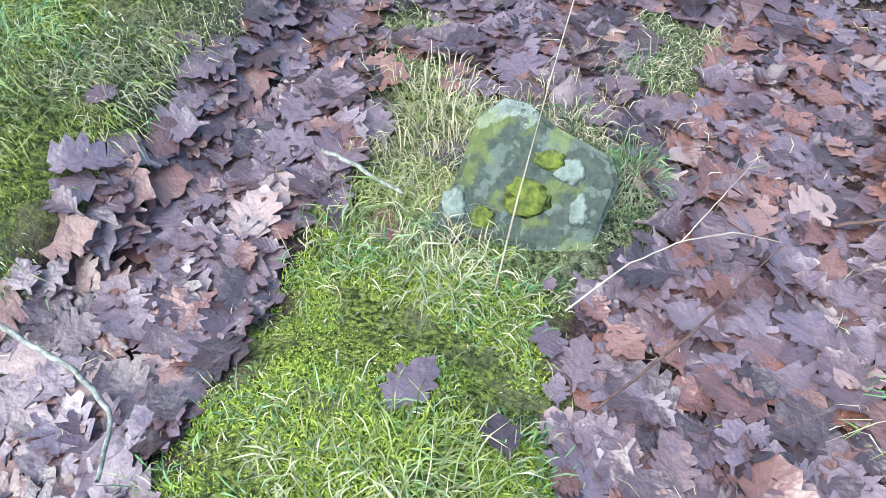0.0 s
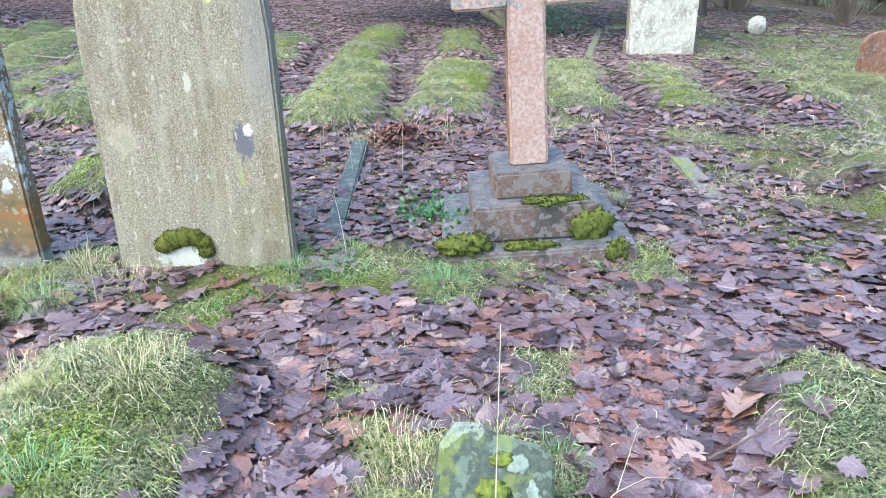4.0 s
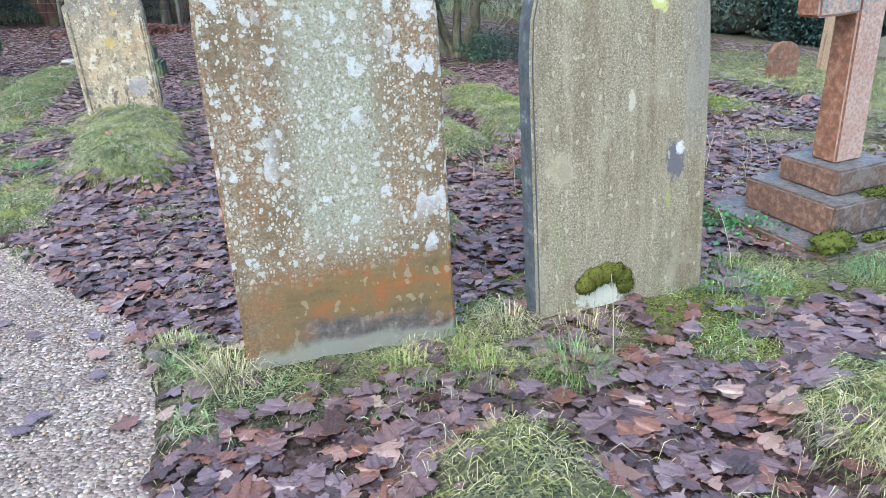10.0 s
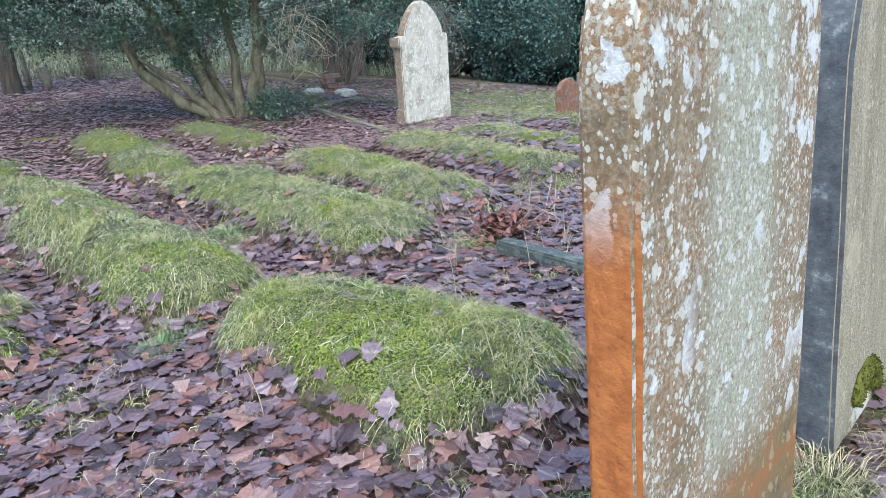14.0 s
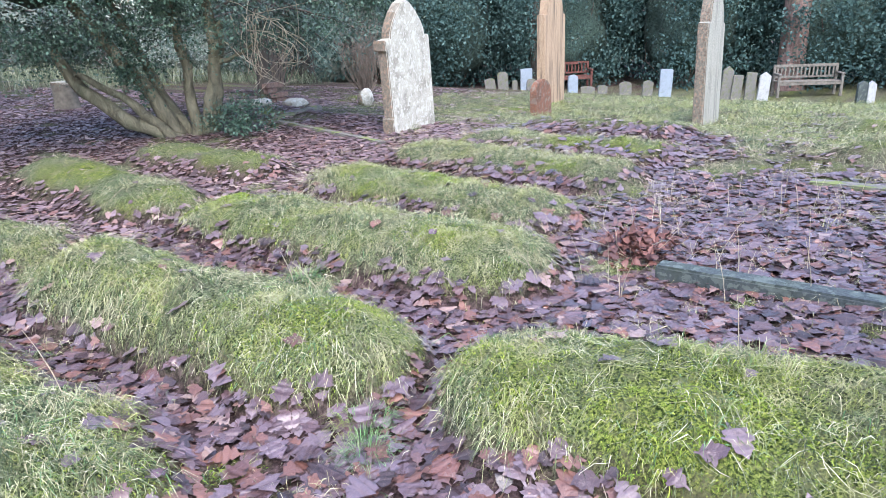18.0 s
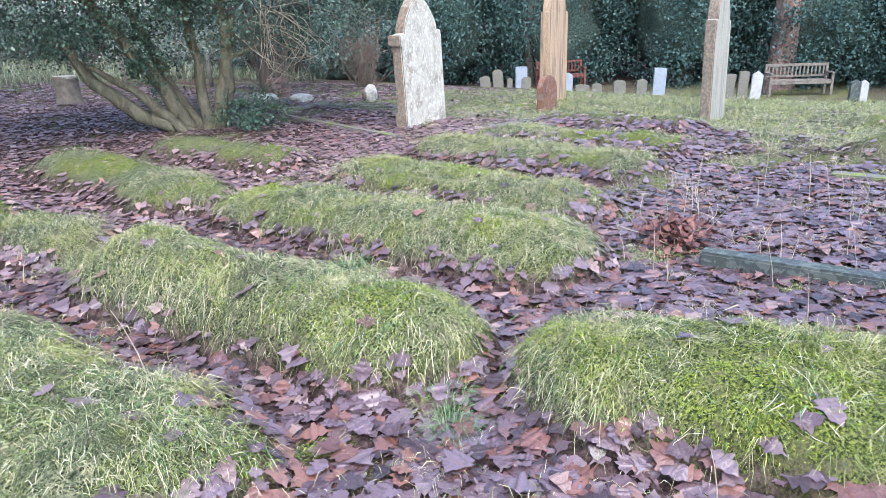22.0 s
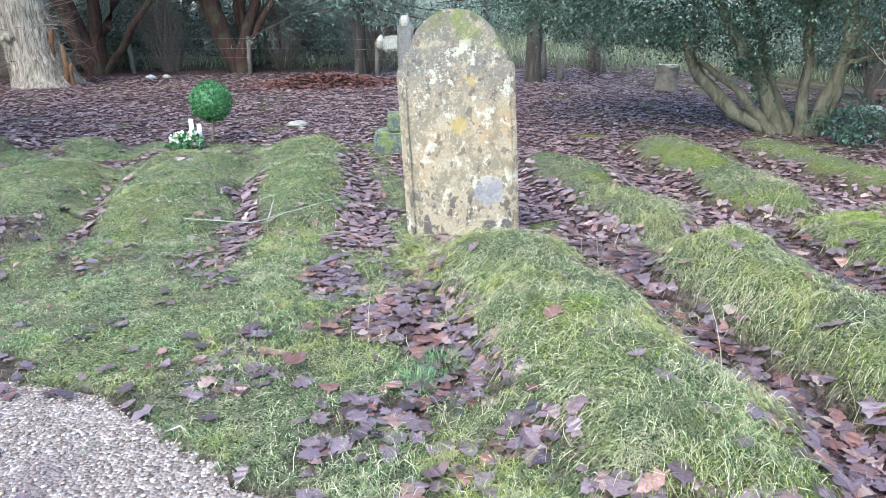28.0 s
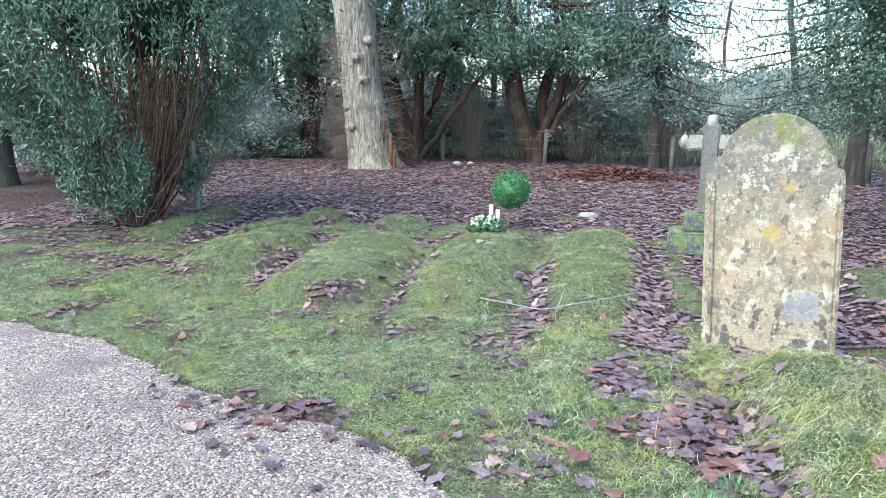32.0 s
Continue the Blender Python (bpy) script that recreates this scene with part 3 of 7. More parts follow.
# filler lumps inside crowns; the shade between leaves is put into their colour
MAT_INNER_SHADE = simple("shaded_inner_foliage", (0.024, 0.04, 0.031), (0.07, 0.11, 0.085), 14, 1.0, 0.15)
MAT_YEWLEAF = foliage("yew_needles", (0.0, (0.05, 0.09, 0.06)), (0.6, (0.105, 0.17, 0.11)), (1.0, (0.21, 0.29, 0.18)), rough=0.5)
MAT_FIR = foliage("fir_needles", (0.0, (0.04, 0.075, 0.062)), (0.6, (0.09, 0.145, 0.115)), (1.0, (0.16, 0.225, 0.18)), rough=0.55)
MAT_LAUREL = foliage("laurel_leaf", (0.0, (0.03, 0.06, 0.052)), (0.6, (0.055, 0.098, 0.086)), (1.0, (0.085, 0.135, 0.12)), rough=0.65, spec=0.12)
MAT_BRAMBLE = foliage("bramble_twig", (0.0, (0.12, 0.15, 0.12)), (0.5, (0.22, 0.26, 0.215)), (1.0, (0.34, 0.37, 0.325)), rough=0.9, spec=0.1)
MAT_WEED = foliage("field_weed", (0.0, (0.07, 0.09, 0.055)), (0.4, (0.15, 0.18, 0.11)), (0.75, (0.23, 0.26, 0.16)), (1.0, (0.36, 0.35, 0.25)), rough=0.8, spec=0.15)
MAT_SCRUB = simple("inner_scrub", (0.08, 0.095, 0.075), (0.22, 0.245, 0.20), 14, 1.0, 0.1)
MAT_TWIG = simple("dry_twig", (0.17, 0.12, 0.08), (0.34, 0.26, 0.18))
MAT_SHOOT = simple("bare_shoot", (0.10, 0.08, 0.065), (0.24, 0.19, 0.15))
MAT_RAWWOOD = bark("splintered_wood", (0.10, 0.045, 0.022), (0.26, 0.13, 0.065), 14, 0.1)
MAT_REDTWIG = simple("red_brown_twig", (0.10, 0.05, 0.032), (0.23, 0.125, 0.08))
MAT_LICHENSTICK = simple("lichened_stick", (0.09, 0.085, 0.06), (0.36, 0.37, 0.31), 70)
MAT_DARKTWIG = simple("dark_twig", (0.05, 0.03, 0.026), (0.13, 0.08, 0.06), 40)
MAT_STALK = simple("straw_stalk", (0.28, 0.235, 0.16), (0.46, 0.40, 0.30), 12)
MAT_BOX = foliage("box_leaf", (0.0, (0.02, 0.075, 0.02)), (0.6, (0.045, 0.15, 0.045)), (1.0, (0.09, 0.23, 0.08)))
MAT_WOODGREY = simple("weathered_bench_timber", (0.10, 0.088, 0.07), (0.19, 0.17, 0.14), 14)
MAT_WOODRED = simple("red_stained_timber", (0.09, 0.036, 0.028), (0.16, 0.066, 0.05), 14)
MAT_POST = simple("fence_timber", (0.08, 0.075, 0.06), (0.16, 0.15, 0.12), 14)
MAT_WIRE = simple("galvanised_wire", (0.15, 0.15, 0.15), (0.25, 0.25, 0.25), 20, 0.5)
MAT_VASE = simple("white_pot", (0.68, 0.68, 0.66), (0.80, 0.80, 0.78), 10, 0.4)
MAT_FLOWER = foliage("cream_petal", (0.0, (0.55, 0.55, 0.34)), (1.0, (0.78, 0.78, 0.66)), rough=0.7)


# ---- mesh helpers ----
def np_mesh(name, verts, faces, mat, smooth=False):
    """A mesh from arrays: verts (n, 3) and faces (m, 3 or 4)."""
    me = bpy.data.meshes.new(name)
    verts, faces = np.asarray(verts, np.float32), np.asarray(faces, np.int32)
    k = faces.shape[1]
    me.vertices.add(len(verts))
    me.vertices.foreach_set("co", verts.ravel())
    me.loops.add(faces.size)
    me.loops.foreach_set("vertex_index", faces.ravel())
    me.polygons.add(len(faces))
    me.polygons.foreach_set("loop_start", np.arange(0, faces.size, k, dtype=np.int32))
    if smooth:
        me.polygons.foreach_set("use_smooth", np.ones(len(faces), bool))
    me.update(calc_edges=True)
    me.materials.append(mat)
    return me


def part(name, bm, material, parent=None, label=""):
    """Links a bmesh as one mesh object, under a thing or on its own."""
    me = bpy.data.meshes.new(name)
    bm.to_mesh(me)
    bm.free()
    me.materials.append(material)
    ob = new(name, me)
    if parent is not None:
        ob.parent = parent
    return tagged(ob, label)


def npart(name, verts, faces, material, parent=None, label="", smooth=False):
    ob = new(name, np_mesh(name, verts, faces, material, smooth))
    if parent is not None:
        ob.parent = parent
    return tagged(ob, label)


def thing(name, m, label, category, group=""):
    ob = new(name)
    ob.matrix_world = m
    ob.empty_display_size = 0.1
    return tagged(ob, label, category, group)


def block(bm, x0, x1, y0, y1, z0, z1, bevel=0.01, rough=0.0, cuts=0, taper=0.0):
    """A bevelled block, with its sides drawn in by taper towards the top."""
    made = bmesh.ops.create_cube(bm, size=1.0)["verts"]
    for v in made:
        k = 1 - taper * (v.co.z + 0.5)
        v.co = ((x0 + x1) / 2 + v.co.x * k * (x1 - x0), (y0 + y1) / 2 + v.co.y * k * (y1 - y0), z0 + (v.co.z + 0.5) * (z1 - z0))
    edges = list({e for v in made for e in v.link_edges})
    if bevel:
        bmesh.ops.bevel(bm, geom=edges, offset=bevel, segments=2, affect="EDGES")
    if cuts:
        bmesh.ops.subdivide_edges(bm, edges=bm.edges[:], cuts=cuts, use_grid_fill=True)
    if rough:
        for v in bm.verts:
            v.co += noise.noise_vector(v.co * 7) * rough
    return bm


def slab(outline, thick, bevel=0.012, wear=0.004, seed=0.0):
    """An upright slab: an outline in x and z, extruded back by thick, with worn edges."""
    bm = bmesh.new()
    front = [bm.verts.new((x, 0, z)) for x, z in outline]
    f = bm.faces.new(front)
    out = bmesh.ops.extrude_face_region(bm, geom=[f])
    for v in out["geom"]:
        if isinstance(v, bmesh.types.BMVert):
            v.co.y += thick
    bmesh.ops.recalc_face_normals(bm, faces=bm.faces[:])
    rim = [e for e in bm.edges if abs(e.verts[0].co.y - e.verts[1].co.y) < 1e-5]
    bmesh.ops.bevel(bm, geom=rim, offset=bevel, segments=2, affect="EDGES")
    for v in bm.verts:
        v.co += noise.noise_vector(v.co * 9 + Vector((seed, seed, 0))) * wear
    return bm


def arch(w, spring, top, n=14, pointed=0.0):
    """An outline with an arched head: base at z = -0.25, springing and top heights."""
    pts = [(-w / 2, -0.25), (w / 2, -0.25)]
    steps = 8
    for i in range(steps):
        pts.append((w / 2, -0.25 + (spring + 0.25) * (i + 1) / steps))
    for i in range(1, n):
        a = math.pi * i / n
        x = w / 2 * math.cos(a)
        z = spring + (top - spring) * (math.sin(a) ** (0.9 + pointed))
        pts.append((x, z))
    for i in range(steps):
        pts.append((-w / 2, spring - (spring + 0.25) * i / steps))
    return pts


def tube(points, radii, sides=8, jitter=0.0, cap=True):
    """Vertices and quads of a tapered tube along points."""
    pts = np.array(points, float)
    n = len(pts)
    tang = np.gradient(pts, axis=0)
    tang /= np.linalg.norm(tang, axis=1)[:, None] + 1e-9
    ref = np.where(np.abs(tang[:, 2:3]) > 0.9, np.array([[1.0, 0, 0]]), np.array([[0, 0, 1.0]]))
    u = np.cross(tang, ref)
    u /= np.linalg.norm(u, axis=1)[:, None] + 1e-9
    v = np.cross(tang, u)
    a = np.linspace(0, 2 * np.pi, sides, endpoint=False)
    r = np.array(radii, float)[:, None] * (1 + jitter * rng.normal(size=(n, sides)))
    ring = pts[:, None] + r[..., None] * (np.cos(a)[None, :, None] * u[:, None] + np.sin(a)[None, :, None] * v[:, None])
    i = np.arange(n - 1)[:, None] * sides
    j = np.arange(sides)[None]
    k = (j + 1) % sides
    f = np.stack([i + j, i + k, i + sides + k, i + sides + j], -1).reshape(-1, 4)
    return ring.reshape(-1, 3), f


def joined(pieces):
    vs, fs, n = [], [], 0
    for v, f in pieces:
        vs.append(v)
        fs.append(np.asarray(f) + n)
        n += len(v)
    return np.concatenate(vs), np.concatenate(fs)


def leaf_cloud(centres, size, spread=0.0, up=0.3, shape=1.6, wide=0.5):
    """Small folded leaves at the given centres: two triangles each side of the rib."""
    n = len(centres)
    c = centres + rng.normal(size=(n, 3)) * spread
    d = rng.normal(size=(n, 3)) + np.array([0, 0, up])
    d /= np.linalg.norm(d, axis=1)[:, None]
    s = np.cross(d, rng.normal(size=(n, 3)))
    s /= np.linalg.norm(s, axis=1)[:, None] + 1e-9
    w = np.cross(d, s)
    L = (size * rng.uniform(0.6, 1.3, n))[:, None]
    a, b = c, c + d * L * shape
    l = c + d * L * shape * 0.5 + s * L * wide + w * L * 0.15
    r = c + d * L * shape * 0.5 - s * L * wide + w * L * 0.15
    v = np.stack([a, l, b, r], 1).reshape(-1, 3)
    i = np.arange(n)[:, None] * 4
    f = np.concatenate([i + [[0, 1, 2]], i + [[0, 2, 3]]], 0)
    return v, f


def lump(centre, radii, seed, subdiv=3, amount=0.28):
    """A lumpy dense heart of foliage."""
    bm = bmesh.new()
    bmesh.ops.create_icosphere(bm, subdivisions=subdiv, radius=1.0)
    off = Vector((seed * 3.1, seed * 1.7, seed))
    for v in bm.verts:
        k = 1 + amount * noise.noise(v.co * 2.1 + off) + amount * 0.6 * noise.noise(v.co * 5.3 + off)
        v.co = Vector(centre) + Vector((v.co.x * radii[0], v.co.y * radii[1], v.co.z * radii[2])) * k
    v = np.array([v.co[:] for v in bm.verts])
    f = np.array([[v.index for v in f.verts] for f in bm.faces])
    bm.free()
    return v, f


# ---- the lie of the land ----
KY = np.array([-60, -3.3, -1.57, -0.73, 0, 1.34, 2.8, 4.5, 6.2, 9, 13, 45])
KZ = np.array([0.14, 0.14, 0.11, 0.05, -0.01, -0.09, -0.13, -0.16, -0.16, -0.14, -0.10, 0.0])
# grave mounds: both ends of the crest, half width, height
MOUNDS = [
    (0.14, 4.80, 0.22, 2.58, 0.41, 0.28), (1.38, 5.15, 1.41, 2.62, 0.45, 0.22), (2.55, 5.20, 2.38, 2.90, 0.43, 0.18),
    (3.75, 5.25, 3.48, 2.95, 0.45, 0.17), (4.66, 5.05, 4.47, 2.92, 0.44, 0.14), (5.78, 4.90, 5.72, 3.10, 0.44, 0.13),
    (7.00, 5.10, 7.20, 4.00, 0.42, 0.12), (1.50, 7.95, 1.30, 5.55, 0.42, 0.20), (2.60, 7.90, 2.52, 5.85, 0.38, 0.17),
    (0.10, 7.50, 0.25, 5.40, 0.44, 0.16), (-0.98, 5.20, -0.86, 2.85, 0.47, 0.23), (0.36, 2.20, 0.50, 0.88, 0.50, 0.24),
    (1.42, -0.86, 1.32, -2.15, 0.40, 0.20), (0.30, -0.78, 0.22, -2.20, 0.37, 0.18), (3.52, -1.05, 3.55, -2.20, 0.38, 0.17),
    (2.36, -1.95, 2.42, -3.10, 0.33, 0.12), (-5.55, 6.90, -5.75, 8.70, 0.54, 0.15), (-4.30, 6.20, -4.45, 8.20, 0.54, 0.17),
    (-3.15, 6.20, -3.25, 8.30, 0.50, 0.17), (-2.15, 6.20, -2.15, 8.90, 0.46, 0.16), (-4.42, 8.95, -4.40, 9.40, 0.38, 0.13),
    (-5.50, 9.30, -5.50, 9.80, 0.42, 0.13), (-6.4, 10.2, -6.3, 10.7, 0.5, 0.12), (8.3, 1.6, 8.1, 0.2, 0.5, 0.15), (7.3, 1.8, 7.0, 0.4, 0.45, 0.15),
    (5.2, 1.6, 5.2, 0.2, 0.42, 0.14), (-6.9, 8.0, -7.0, 9.6, 0.5, 0.13),
]
# edge of the gravel path, its far side and the lawn beyond
PATH_NEAR = [(-0.50, -9.0), (-0.52, -3.0), (-0.54, -0.80), (-0.54, -0.04), (-0.71, 0.64), (-1.47, 2.01), (-2.10, 3.00), (-2.70, 3.70), (-3.04, 4.06), (-3.61, 4.23), (-4.30, 4.43), (-5.22, 4.97), (-6.32, 5.20), (-9.0, 5.6), (-16.0, 6.0)]
PATH_FAR = [(-16.0, 2.8), (-9.0, 2.4), (-5.6, 1.9), (-4.2, 0.9), (-3.6, -0.6), (-3.4, -3.0), (-3.4, -9.0)]
PATH_POLY = np.array(PATH_NEAR + PATH_FAR)


def inside(px, py, poly):
    """Which points lie in a polygon."""
    res = np.zeros(np.shape(px), bool)
    x0, y0 = poly[-1]
    for x1, y1 in poly:
        hit = ((y1 > py) != (y0 > py)) & (px < (x0 - x1) * (py - y1) / (y0 - y1 + 1e-12) + x1)
        res ^= hit
        x0, y0 = x1, y1
    return res


def wavy(x, y, s, seed):
    """Cheap smooth noise in -1 to 1."""
    r = np.random.default_rng(seed)
    out = np.zeros(np.shape(x))
    for k in range(7):
        a, p, f = r.uniform(0, 6.28), r.uniform(0, 6.28), s * r.uniform(0.5, 1.9)
        out += np.sin((x * np.cos(a) + y * np.sin(a)) * f + p + 1.3 * np.sin((y * np.cos(a) - x * np.sin(a)) * f * 0.6 + p * 2))
    return out / 4.2


def mound_height(x, y):
    h = np.zeros(np.shape(x))
    x = x + 0.05 * wavy(x, y, 5.0, 3)
    y = y + 0.05 * wavy(x, y, 5.0, 4)
    for x0, y0, x1, y1, w, top in MOUNDS:
        dx, dy = x1 - x0, y1 - y0
        q = min(0.28, 0.3 * math.hypot(dx, dy)) / math.hypot(dx, dy)
        x0, y0, x1, y1 = x0 + dx * q, y0 + dy * q, x1 - dx * q, y1 - dy * q
        dx, dy = x1 - x0, y1 - y0
        s = np.clip(((x - x0) * dx + (y - y0) * dy) / (dx * dx + dy * dy), 0, 1)
        d = np.hypot(x - x0 - s * dx, y - y0 - s * dy) / w
        k = np.clip(1 - d * d, 0, 1) ** 0.7
        h = np.maximum(h, top * k * (1 + 0.16 * wavy(x, y, 6.0, 9)))
    return h + np.clip(h * 8, 0, 1) * (0.016 * wavy(x, y, 19.0, 13) + 0.009 * wavy(x, y, 42.0, 14))


def base_height(x, y):
    z = np.interp(y, KY, KZ)
    for k in (-0.4, 0.4):
        z = z + np.interp(y + k, KY, KZ)
    z = z / 3 - np.interp(x, [5.6, 7.85, 9.77, 18.0, 21.0, 25.0, 60.0], [0, 0.24, 0.33, 1.3, 1.75, 1.85, 2.2])
    z = z + 0.012 * wavy(x, y, 1.6, 11) + 0.006 * wavy(x, y, 6.0, 12) + np.where((x < -1.2) & (y > 2.5) & (y < 12), 0.010 * wavy(x, y, 13.0, 15), 0)
    return z


def gz(x, y):
    x, y = np.asarray(x, float), np.asarray(y, float)
    z = base_height(x, y) + mound_height(x, y)
    return np.where(inside(x, y, PATH_POLY), base_height(x, y) * 0 + np.interp(y, KY, KZ) - 0.03, z)


# the mossy strip before the broken stone, and bare leaf beds in the lawn: centre, half width, half length
STRIP = np.array([(2.10, -1.63), (2.10, -2.07), (2.13, -2.5), (2.10, -3.4), (2.74, -3.4), (2.68, -2.23), (2.65, -1.89), (2.62, -1.74), (2.77, -1.48), (2.66, -1.36), (2.53, -1.20), (2.30, -1.27), (2.22, -1.12), (2.00, -1.22), (2.11, -1.45)])
BEDS = [(-3.67, 6.6, 0.11, 1.1), (-2.58, 6.5, 0.12, 1.2), (-1.72, 7.2, 0.26, 2.0), (-4.9, 7.0, 0.26, 0.55), (-3.72, 4.22, 0.45, 0.20), (-1.45, 4.15, 0.36, 0.62), (-6.1, 7.6, 0.18, 0.9), (-2.0, 5.0, 0.18, 0.3)]


def greenness(x, y):
    """1 where turf and moss grow, 0 where fallen leaves lie."""
    m = mound_height(x, y)
    n = wavy(x, y, 4.5, 21) * 0.5 + wavy(x, y, 12.0, 22) * 0.4
    g = np.clip((m - 0.06) / 0.08 + n * 0.65, 0, 1)
    lawn = ((x < -1.3) & (x > -11) & (y > 2.2) & (y < np.where(x < -6, 8.2, 9.4) + 0.3 * n)) * 1.0
    xw, yw = x + 0.06 * wavy(x, y, 9.0, 23), y + 0.08 * wavy(x, y, 9.0, 24)
    for cx, cy, a, b in BEDS:
        lawn = lawn * (1 - np.clip(2.2 * np.exp(-((xw - cx) / a) ** 2 - ((yw - cy) / b) ** 4) - 0.55, 0, 1))
    lawn = np.where(y > 6.6, lawn * np.clip(0.75 + n * 1.1 + m * 3.5 - 0.16 * np.clip(y - 7.6, 0, 3) - 0.10 * np.clip(-4.4 - x, 0, 2), 0, 1), lawn * np.clip(0.92 + n * 0.95, 0, 1))
    lawn = np.where((x > -2.2) & (y < 5.2), np.clip(lawn * (0.75 + n), 0, 1), lawn)
    far = np.clip(((x > 5.7) & (y < 9.2)) * (0.65 + n * 0.6), 0, 1)
    far = np.maximum(far, np.clip(np.clip((x - 2.6) / 2.4, 0, 1) * (y > 0.2) * (y < 2.7) * (0.55 + n * 1.2), 0, 1))
    back = np.clip(((y > 8) & (x > 4.5)) * (0.3 + n), 0, 1)
    tufts = np.clip(n * 2.4 - 0.62, 0, 1) * 0.95
    foot = np.exp(-((y + 0.02) / 0.34) ** 2) * ((x > -0.7) & (x < 3.4)) * np.clip(0.95 + n * 1.1, 0, 1)
    strip = inside(x + 0.03 * wavy(x, y, 22.0, 25), y + 0.03 * wavy(x, y, 22.0, 26), STRIP) * 1.0
    side = ((x < -3.6) & (y < 2.0)) * 0.8
    g = np.maximum.reduce([g, lawn, far, back, tufts, foot, side])
    g = np.where((x > 1.72) & (x < 3.1) & (y < -1.1), np.minimum(g, np.clip((m - 0.075) / 0.05, 0, 1) * (x < 1.9)), g)
    g = np.maximum(g, strip)
    g = np.where((y > 9.6) & (x < 4.5), np.minimum(g, np.clip(n * 1.6 - 0.4, 0, 0.5)), g)
    g = np.where((x > 1.95) & (x < 3.9) & (y > 0.3) & (y < 2.0), np.minimum(g, 0.25), g)
    return np.where(inside(x, y, PATH_POLY), 0.0, g)


def mossiness(x, y):
    """1 where bright moss outgrows the grass."""
    n = wavy(x, y, 2.3, 61) * 0.7 + wavy(x, y, 7.0, 62) * 0.5
    k = np.clip(n * 1.3 + 0.13, 0, 1)
    strip = inside(x, y, STRIP) & (y < -1.75 + 0.1 * n)
    k = np.where(x < -1.2, k * 0.35, k)
    return np.maximum(k, strip * np.clip(0.85 + 0.4 * n, 0, 1))


def ground_sheet():
    def axis(lo, hi, far):
        near = np.arange(lo, hi, 0.075)
        steps = np.geomspace(0.08, far, 34)
        return np.concatenate([lo - steps[::-1], near, hi + steps])
    xs, ys = axis(-7.5, 9.5, 450.0), axis(-3.2, 11.5, 450.0)
    X, Y = np.meshgrid(xs, ys, indexing="ij")
    Z = gz(X, Y)
    near = (X > -8) & (X < 10) & (Y > -4) & (Y < 12)
    Z = Z + np.where(near, 0.008 * wavy(X, Y, 30.0, 31), 0)
    nx, ny = len(xs), len(ys)
    i = (np.arange(nx - 1)[:, None] * ny + np.arange(ny - 1)[None]).ravel()
    f = np.stack([i, i + ny, i + ny + 1, i + 1], 1)
    me = np_mesh("ground", np.stack([X, Y, Z], -1).reshape(-1, 3), f, MAT_GROUND, True)
    at = me.attributes.new("green", "FLOAT", "POINT")
    at.data.foreach_set("value", greenness(X, Y).ravel().astype(np.float32))
    at = me.attributes.new("mossy", "FLOAT", "POINT")
    at.data.foreach_set("value", mossiness(X, Y).ravel().astype(np.float32))
    ob = new("ground", me)
    return tagged(ob, "churchyard ground of moss, turf and dark wet soil with grave mounds", "ground", kind="structure")


def gravel_path():
    """A bed of gravel, cut to the path's outline."""
    edge = []
    for a, b in zip(PATH_NEAR, PATH_NEAR[1:]):
        n = max(2, int(math.dist(a, b) / 0.12)) if math.dist(a, b) < 4 else 10
        for k in range(n):
            edge.append((a[0] + (b[0] - a[0]) * k / n, a[1] + (b[1] - a[1]) * k / n))
    far = PATH_FAR[::-1]
    pf = np.array(far)
    sf = np.concatenate([[0], np.cumsum(np.hypot(*np.diff(pf, axis=0).T))])
    pe = np.array(edge + [PATH_NEAR[-1]])
    se = np.concatenate([[0], np.cumsum(np.hypot(*np.diff(pe, axis=0).T))])
    u = se / se[-1]
    other = np.stack([np.interp(u * sf[-1], sf, pf[:, k]) for k in (0, 1)], 1)
    w = 16
    P = pe[:, None] + (other - pe)[:, None] * np.linspace(0, 1, w)[None, :, None]
    wob = 0.045 * wavy(pe[:, 0], pe[:, 1], 14.0, 5)
    P[:, 0, :] += wob[:, None]
    Z = np.interp(P[..., 1], KY, KZ) - 0.012
    V = np.concatenate([P, Z[..., None]], -1).reshape(-1, 3)
    n = len(pe)
    i = (np.arange(n - 1)[:, None] * w + np.arange(w - 1)[None]).ravel()
    ob = new("path", np_mesh("path", V, np.stack([i, i + 1, i + w + 1, i + w], 1), MAT_GRAVEL, True))
    return tagged(ob, "buff gravel path with scattered dark leaves", "path", kind="structure")


# the land sampled once on a fine grid, for the scatter
GRID, GX, GY = 0.04, -12.0, -7.2
gxx, gyy = np.meshgrid(np.arange(GX, 16, GRID), np.arange(GY, 18, GRID), indexing="ij")
LAND, GREEN = gz(gxx, gyy), greenness(gxx, gyy)
SLOPE_X, SLOPE_Y = np.gradient(LAND, GRID)


def sample(grid, x, y):
    u = np.clip((x - GX) / GRID, 0, grid.shape[0] - 1.001)
    v = np.clip((y - GY) / GRID, 0, grid.shape[1] - 1.001)
    i, j = u.astype(int), v.astype(int)
    u, v = u - i, v - j
    return (grid[i, j] * (1 - u) + grid[i + 1, j] * u) * (1 - v) + (grid[i, j + 1] * (1 - u) + grid[i + 1, j + 1] * u) * v


ground = ground_sheet()
gravel = gravel_path()


# ---- headstones and memorials ----
def lean(x, y, z, rz=0, back=0, side=0):
    return Matrix.Translation((x, y, z)) @ Euler((radians(-back), radians(side), radians(rz)), "XYZ").to_matrix().to_4x4()


